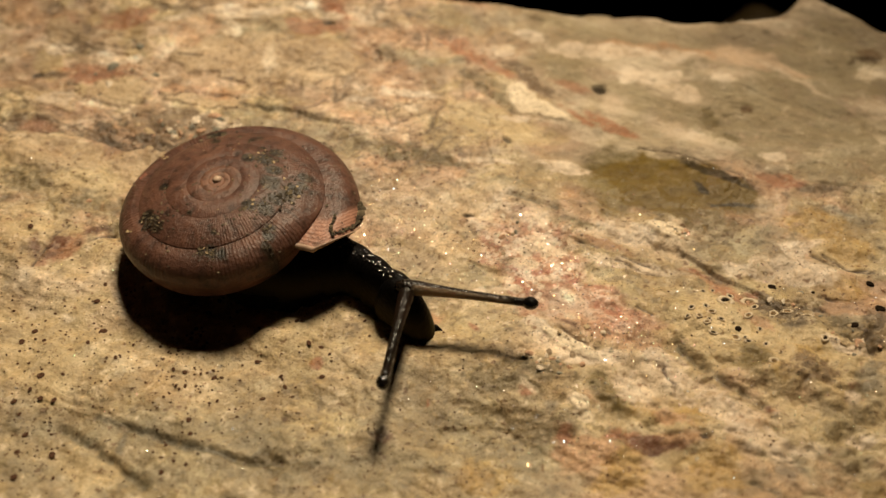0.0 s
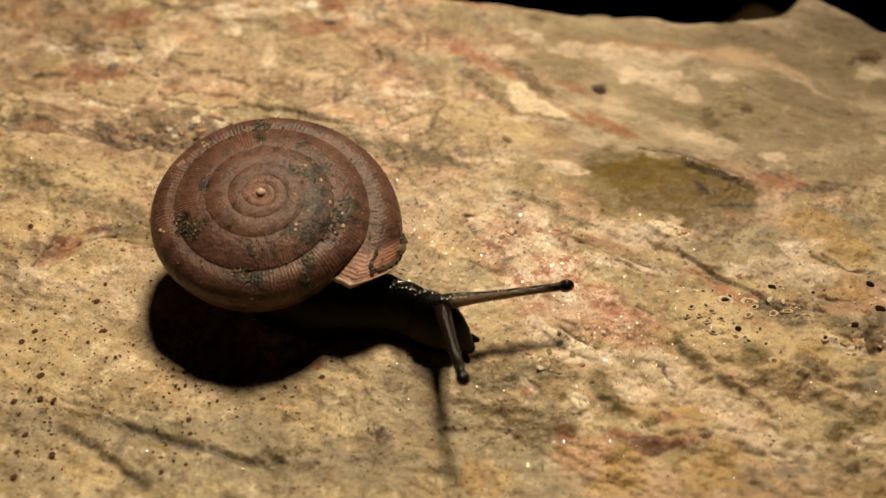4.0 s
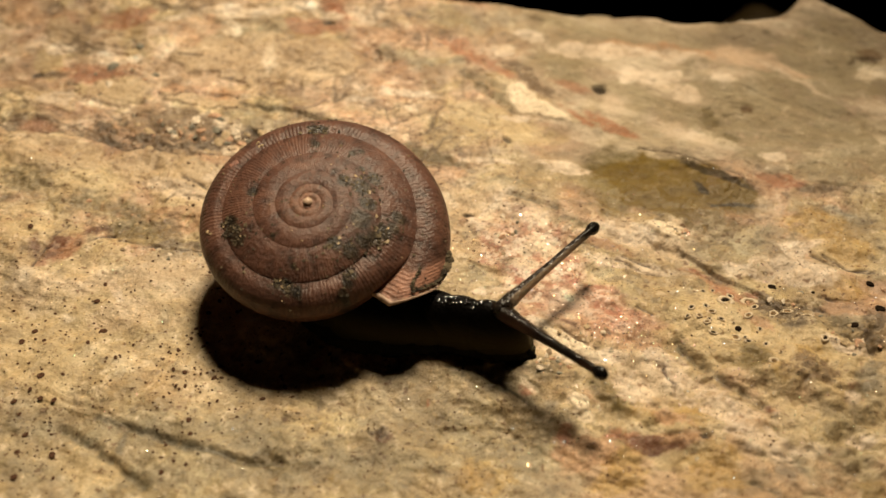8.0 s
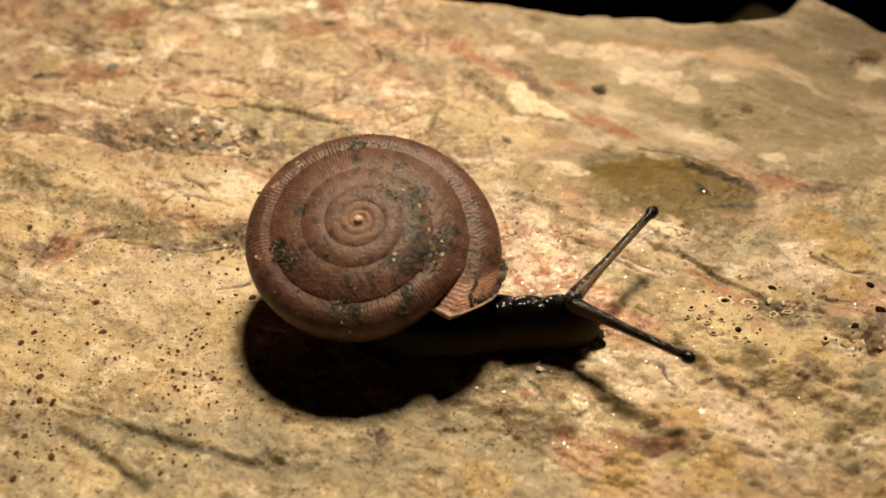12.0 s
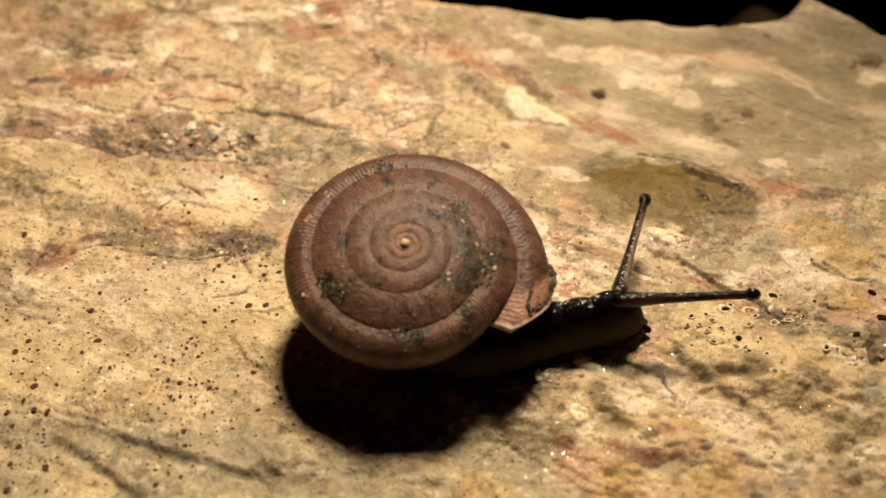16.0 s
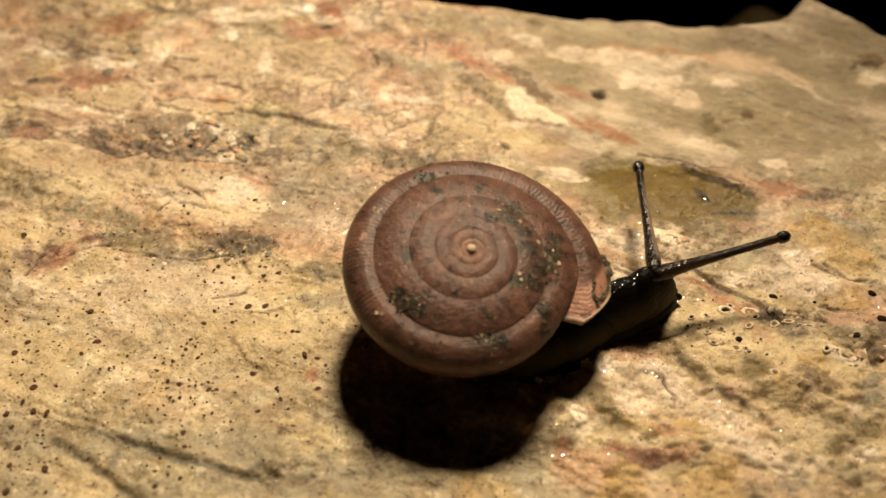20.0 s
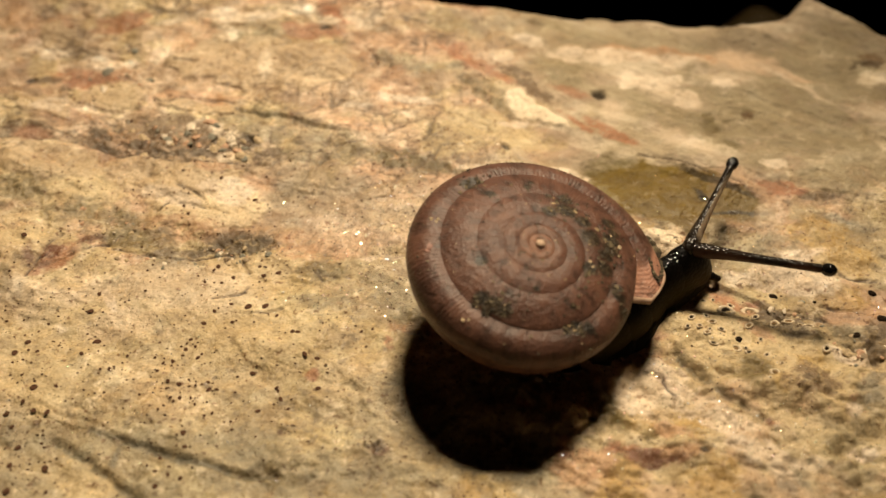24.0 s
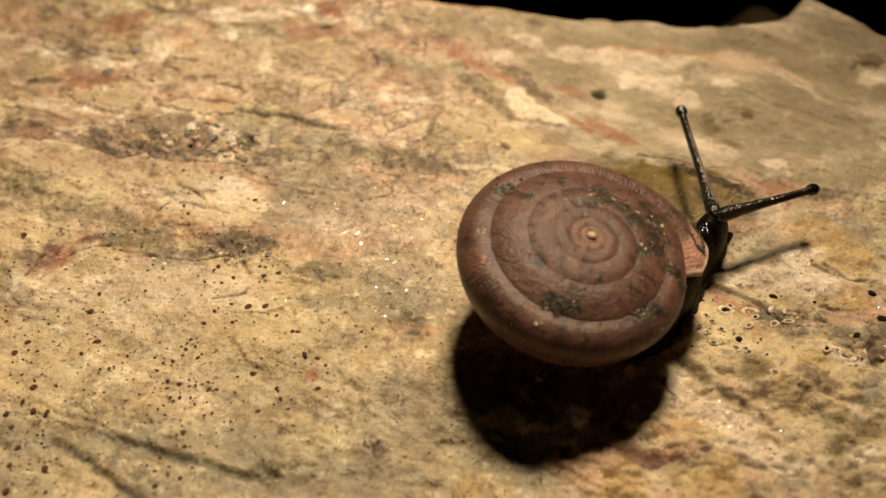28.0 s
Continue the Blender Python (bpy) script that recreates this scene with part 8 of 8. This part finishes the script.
    walk(parts["body"][5], [
        (0, mm(6.24, -2.08, -0.41, -0, -0, -22.83)), (0.5, mm(6.31, -2.39, -0.41, -0, -0, -22.67)), (1, mm(6.3, -2.54, -0.41, -0, -0, -23.23)),
        (1.5, mm(6.26, -2.53, -0.41, -0, -0, -23.46)), (2, mm(6.2, -2.55, -0.41, -0, -0, -24.18)), (2.5, mm(6.08, -2.43, -0.34, -0, -0, -24.9)),
        (3, mm(5.68, -1.83, -0.28, -0, -0, -24.34)), (3.5, mm(5.45, -2.01, -0.22, -0, -0, -24.48)), (5.5, mm(5.6, -2.65, -0.04, -0, -0, -25.4)),
        (6, mm(5.51, -2.85, 0, -0, -0, -26.66)), (6.5, mm(5.47, -2.98, 0, -0, -0, -27)), (7, mm(5.49, -2.87, 0, -0, -0, -25.81)),
        (7.5, mm(5.52, -2.8, 0, -0, -0, -25.5)), (8, mm(5.57, -2.77, 0, -0, -0, -25.34)), (8.5, mm(5.63, -2.71, 0, -0, -0, -24.58)),
        (9, mm(5.67, -2.64, 0, -0, -0, -23.63)), (9.5, mm(5.72, -2.52, 0, -0, -0, -21.66)), (10, mm(5.74, -2.42, 0, -0, -0, -20.35)),
        (10.5, mm(5.79, -2.31, 0, -0, -0, -18.6)), (11, mm(5.86, -2.19, 0, -0, -0, -17.05)), (11.5, mm(5.97, -2.08, 0, -0, -0, -16.05)),
        (12, mm(6.07, -1.86, 0, -0, -0, -13.02)), (12.5, mm(6.13, -1.81, 0, -0, -0, -12.31)), (14.5, mm(6.24, -1.42, 0, -0, -0, -7.56)),
        (15, mm(6.22, -1.19, 0, -0, -0, -5.61)), (15.5, mm(6.19, -0.99, 0, -0, -0, -4.12)), (16, mm(6.2, -0.73, 0, -0, -0, -1.4)),
        (16.5, mm(6.2, -0.56, 0, 0, -0, 0.17)), (17, mm(6.15, -0.34, 0, 0, -0, 2.25)), (17.5, mm(6.09, -0.15, 0, 0, -0, 3.82)),
        (18, mm(6.01, 0, 0, 0, -0, 5.41)), (18.5, mm(5.91, 0.12, 0, 0, -0, 7.13)), (19, mm(5.82, 0.22, 0, 0, -0, 8.65)),
        (19.5, mm(5.74, 0.36, 0, 0, -0, 10.49)), (20, mm(5.66, 0.43, 0, 0, -0, 11.02)), (20.5, mm(5.58, 0.56, -0.05, 0, -0, 12.56)),
        (21, mm(5.47, 0.75, -0.09, 0, -0, 14.74)), (21.5, mm(5.37, 0.89, -0.14, 0, -0, 15.38)), (23.5, mm(5.16, 1.17, -0.29, 0, -0, 19.63)),
        (24, mm(5.11, 1.37, -0.31, 0, -0, 22.61)), (24.5, mm(5.02, 1.51, -0.32, 0, -0, 24.93)), (25, mm(5.05, 1.59, -0.33, 0, -0, 25.51)),
        (25.5, mm(5, 1.67, -0.34, 0, -0, 27)), (26, mm(4.91, 1.9, -0.36, 0, -0, 30.46)), (26.5, mm(4.87, 2.12, -0.37, 0, -0, 32.12)),
        (27, mm(4.82, 2.34, -0.38, 0, -0, 34.12)), (27.5, mm(4.81, 2.44, -0.39, 0, -0, 35.88)), (28, mm(4.91, 2.47, -0.41, 0, -0, 36.89))])
    walk(parts["body"][6], [
        (0, mm(7.49, -2.79, -0.49, -0, -0, -36.64)), (0.5, mm(7.54, -3.06, -0.49, -0, -0, -34.42)), (1, mm(7.53, -3.2, -0.49, -0, -0, -33.91)),
        (1.5, mm(7.49, -3.2, -0.49, -0, -0, -34.34)), (2, mm(7.42, -3.23, -0.49, -0, -0, -34.83)), (2.5, mm(7.31, -3.13, -0.41, -0, -0, -34.47)),
        (3, mm(6.9, -2.49, -0.34, -0, -0, -32.51)), (3.5, mm(6.66, -2.63, -0.26, -0, -0, -29.82)), (5.5, mm(6.94, -3.26, -0.05, -0, -0, -24.29)),
        (6, mm(6.83, -3.48, 0, -0, -0, -24.69)), (6.5, mm(6.78, -3.6, 0, -0, -0, -23.63)), (7, mm(6.8, -3.46, 0, -0, -0, -22.18)),
        (7.5, mm(6.83, -3.38, 0, -0, -0, -21.82)), (8, mm(6.9, -3.35, 0, -0, -0, -21.65)), (8.5, mm(6.96, -3.26, 0, -0, -0, -20.7)),
        (9, mm(7.01, -3.17, 0, -0, -0, -19.56)), (9.5, mm(7.09, -3, 0, -0, -0, -17.28)), (10, mm(7.12, -2.87, 0, -0, -0, -15.83)),
        (10.5, mm(7.19, -2.72, 0, -0, -0, -13.93)), (11, mm(7.29, -2.56, 0, -0, -0, -12.35)), (11.5, mm(7.41, -2.44, 0, -0, -0, -11.48)),
        (12, mm(7.54, -2.14, 0, -0, -0, -8.21)), (12.5, mm(7.63, -2.08, 0, -0, -0, -7.69)), (14.5, mm(7.74, -1.56, 0, -0, -0, -2.58)),
        (15, mm(7.71, -1.27, 0, -0, -0, -0.59)), (15.5, mm(7.66, -1.03, 0, 0, -0, 0.95)), (16, mm(7.66, -0.7, 0, 0, -0, 3.92)),
        (16.5, mm(7.65, -0.48, 0, 0, -0, 5.56)), (17, mm(7.58, -0.22, 0, 0, -0, 7.81)), (17.5, mm(7.5, 0.01, 0, 0, -0, 9.39)),
        (18, mm(7.41, 0.2, 0, 0, -0, 11.04)), (18.5, mm(7.28, 0.36, 0, 0, -0, 12.92)), (19, mm(7.17, 0.5, 0, 0, -0, 14.56)),
        (19.5, mm(7.06, 0.68, 0, 0, -0, 16.58)), (20, mm(6.95, 0.75, 0, 0, -0, 17.06)), (20.5, mm(6.85, 0.92, -0.06, 0, -0, 18.61)),
        (21, mm(6.72, 1.15, -0.11, 0, -0, 20.87)), (21.5, mm(6.6, 1.3, -0.17, 0, -0, 21.34)), (23.5, mm(6.33, 1.66, -0.35, 0, -0, 25.55)),
        (24, mm(6.25, 1.92, -0.37, 0, -0, 28.77)), (24.5, mm(6.1, 2.09, -0.38, 0, -0, 31.41)), (25, mm(6.14, 2.18, -0.4, 0, -0, 31.76)),
        (25.5, mm(6.06, 2.29, -0.41, 0, -0, 33.32)), (26, mm(5.95, 2.59, -0.43, 0, -0, 37.03)), (26.5, mm(5.91, 2.85, -0.44, 0, -0, 38.48)),
        (27, mm(5.85, 3.11, -0.46, 0, -0, 40.41)), (27.5, mm(5.81, 3.25, -0.47, 0, -0, 42.36)), (28, mm(5.89, 3.3, -0.49, 0, -0, 43.54))])
    walk(parts["body"][7], [
        (0, mm(8.74, -3.89, -0.57, -0, -0, -44.72)), (0.5, mm(8.77, -4.06, -0.57, -0, -0, -41.08)), (1, mm(8.77, -4.18, -0.57, -0, -0, -39.93)),
        (1.5, mm(8.72, -4.19, -0.57, -0, -0, -40.55)), (2, mm(8.64, -4.22, -0.57, -0, -0, -41.03)), (2.5, mm(8.54, -4.1, -0.48, -0, -0, -40.22)),
        (3, mm(8.12, -3.38, -0.39, -0, -0, -37.43)), (3.5, mm(7.88, -3.41, -0.31, -0, -0, -32.67)), (5.5, mm(8.33, -3.87, -0.05, -0, -0, -22.59)),
        (6, mm(8.21, -4.09, 0, -0, -0, -22.39)), (6.5, mm(8.15, -4.15, 0, -0, -0, -20.37)), (7, mm(8.18, -3.97, 0, -0, -0, -18.66)),
        (7.5, mm(8.21, -3.88, 0, -0, -0, -18.26)), (8, mm(8.29, -3.85, 0, -0, -0, -18.08)), (8.5, mm(8.36, -3.74, 0, -0, -0, -16.96)),
        (9, mm(8.41, -3.62, 0, -0, -0, -15.64)), (9.5, mm(8.52, -3.39, 0, -0, -0, -13.1)), (10, mm(8.57, -3.22, 0, -0, -0, -11.52)),
        (10.5, mm(8.65, -3.02, 0, -0, -0, -9.51)), (11, mm(8.78, -2.83, 0, -0, -0, -7.92)), (11.5, mm(8.93, -2.68, 0, -0, -0, -7.16)),
        (12, mm(9.08, -2.3, 0, -0, -0, -3.71)), (12.5, mm(9.2, -2.23, 0, -0, -0, -3.38)), (14.5, mm(9.29, -1.56, 0, 0, -0, 2.06)),
        (15, mm(9.25, -1.22, 0, 0, -0, 4.1)), (15.5, mm(9.17, -0.94, 0, 0, -0, 5.71)), (16, mm(9.16, -0.53, 0, 0, -0, 8.88)),
        (16.5, mm(9.13, -0.27, 0, 0, -0, 10.61)), (17, mm(9.03, 0.05, 0, 0, -0, 13.01)), (17.5, mm(8.94, 0.32, 0, 0, -0, 14.62)),
        (18, mm(8.82, 0.55, 0, 0, -0, 16.32)), (18.5, mm(8.67, 0.75, 0, 0, -0, 18.35)), (19, mm(8.52, 0.93, 0, 0, -0, 20.12)),
        (19.5, mm(8.37, 1.14, 0, 0, -0, 22.31)), (20, mm(8.23, 1.22, 0, 0, -0, 22.79)), (20.5, mm(8.11, 1.41, -0.07, 0, -0, 24.36)),
        (21, mm(7.96, 1.69, -0.13, 0, -0, 26.69)), (21.5, mm(7.81, 1.85, -0.2, 0, -0, 27.05)), (23.5, mm(7.47, 2.28, -0.41, 0, -0, 31.28)),
        (24, mm(7.35, 2.6, -0.43, 0, -0, 34.72)), (24.5, mm(7.13, 2.8, -0.45, 0, -0, 37.68)), (25, mm(7.17, 2.9, -0.46, 0, -0, 37.83)),
        (25.5, mm(7.07, 3.03, -0.48, 0, -0, 39.47)), (26, mm(6.92, 3.41, -0.5, 0, -0, 43.35)), (26.5, mm(6.87, 3.71, -0.52, 0, -0, 44.58)),
        (27, mm(6.8, 4.02, -0.53, 0, -0, 46.41)), (27.5, mm(6.73, 4.19, -0.55, 0, -0, 48.53)), (28, mm(6.79, 4.27, -0.57, 0, -0, 49.86))])
    walk(parts["body"][8], [
        (0, mm(9.99, -5.08, -0.65, -0, -0, -43.64)), (0.5, mm(10.02, -5.12, -0.65, -0, -0, -39.37)), (1, mm(10.01, -5.21, -0.65, -0, -0, -38.14)),
        (1.5, mm(9.95, -5.24, -0.65, -0, -0, -38.95)), (2, mm(9.86, -5.27, -0.65, -0, -0, -39.7)), (2.5, mm(9.77, -5.12, -0.55, -0, -0, -39.33)),
        (3, mm(9.33, -4.31, -0.45, -0, -0, -36.61)), (3.5, mm(9.1, -4.2, -0.35, -0, -0, -30.99)), (5.5, mm(9.77, -4.44, -0.06, -0, -0, -19.68)),
        (6, mm(9.64, -4.64, 0, -0, -0, -19.42)), (6.5, mm(9.57, -4.63, 0, -0, -0, -17.22)), (7, mm(9.6, -4.4, 0, -0, -0, -15.28)),
        (7.5, mm(9.63, -4.3, 0, -0, -0, -14.83)), (8, mm(9.73, -4.27, 0, -0, -0, -14.66)), (8.5, mm(9.81, -4.13, 0, -0, -0, -13.39)),
        (9, mm(9.88, -3.97, 0, -0, -0, -11.9)), (9.5, mm(10.02, -3.68, 0, -0, -0, -9.15)), (10, mm(10.08, -3.48, 0, -0, -0, -7.46)),
        (10.5, mm(10.19, -3.22, 0, -0, -0, -5.37)), (11, mm(10.34, -2.98, 0, -0, -0, -3.78)), (11.5, mm(10.51, -2.83, 0, -0, -0, -3.14)),
        (12, mm(10.7, -2.34, 0, 0, -0, 0.45)), (12.5, mm(10.85, -2.27, 0, 0, -0, 0.6)), (14.5, mm(10.9, -1.44, 0, 0, -0, 6.35)),
        (15, mm(10.85, -1.05, 0, 0, -0, 8.43)), (15.5, mm(10.73, -0.73, 0, 0, -0, 10.11)), (16, mm(10.71, -0.22, 0, 0, -0, 13.46)),
        (16.5, mm(10.65, 0.08, 0, 0, -0, 15.27)), (17, mm(10.51, 0.46, 0, 0, -0, 17.81)), (17.5, mm(10.4, 0.77, 0, 0, -0, 19.44)),
        (18, mm(10.26, 1.04, 0, 0, -0, 21.19)), (18.5, mm(10.07, 1.29, 0, 0, -0, 23.36)), (19, mm(9.88, 1.5, 0, 0, -0, 25.27)),
        (19.5, mm(9.69, 1.76, 0, 0, -0, 27.61)), (20, mm(9.5, 1.83, 0, 0, -0, 28.15)), (20.5, mm(9.36, 2.05, -0.08, 0, -0, 29.73)),
        (21, mm(9.18, 2.38, -0.15, 0, -0, 32.12)), (21.5, mm(9, 2.53, -0.23, 0, -0, 32.41)), (23.5, mm(8.57, 3.02, -0.47, 0, -0, 36.71)),
        (24, mm(8.39, 3.41, -0.49, 0, -0, 40.34)), (24.5, mm(8.1, 3.63, -0.51, 0, -0, 43.64)), (25, mm(8.15, 3.74, -0.53, 0, -0, 43.6)),
        (25.5, mm(8.01, 3.89, -0.55, 0, -0, 45.34)), (26, mm(7.82, 4.36, -0.57, 0, -0, 49.31)), (26.5, mm(7.77, 4.69, -0.59, 0, -0, 50.32)),
        (27, mm(7.69, 5.05, -0.61, 0, -0, 52.03)), (27.5, mm(7.58, 5.26, -0.63, 0, -0, 54.28)), (28, mm(7.62, 5.36, -0.65, 0, -0, 55.74))])


motions()
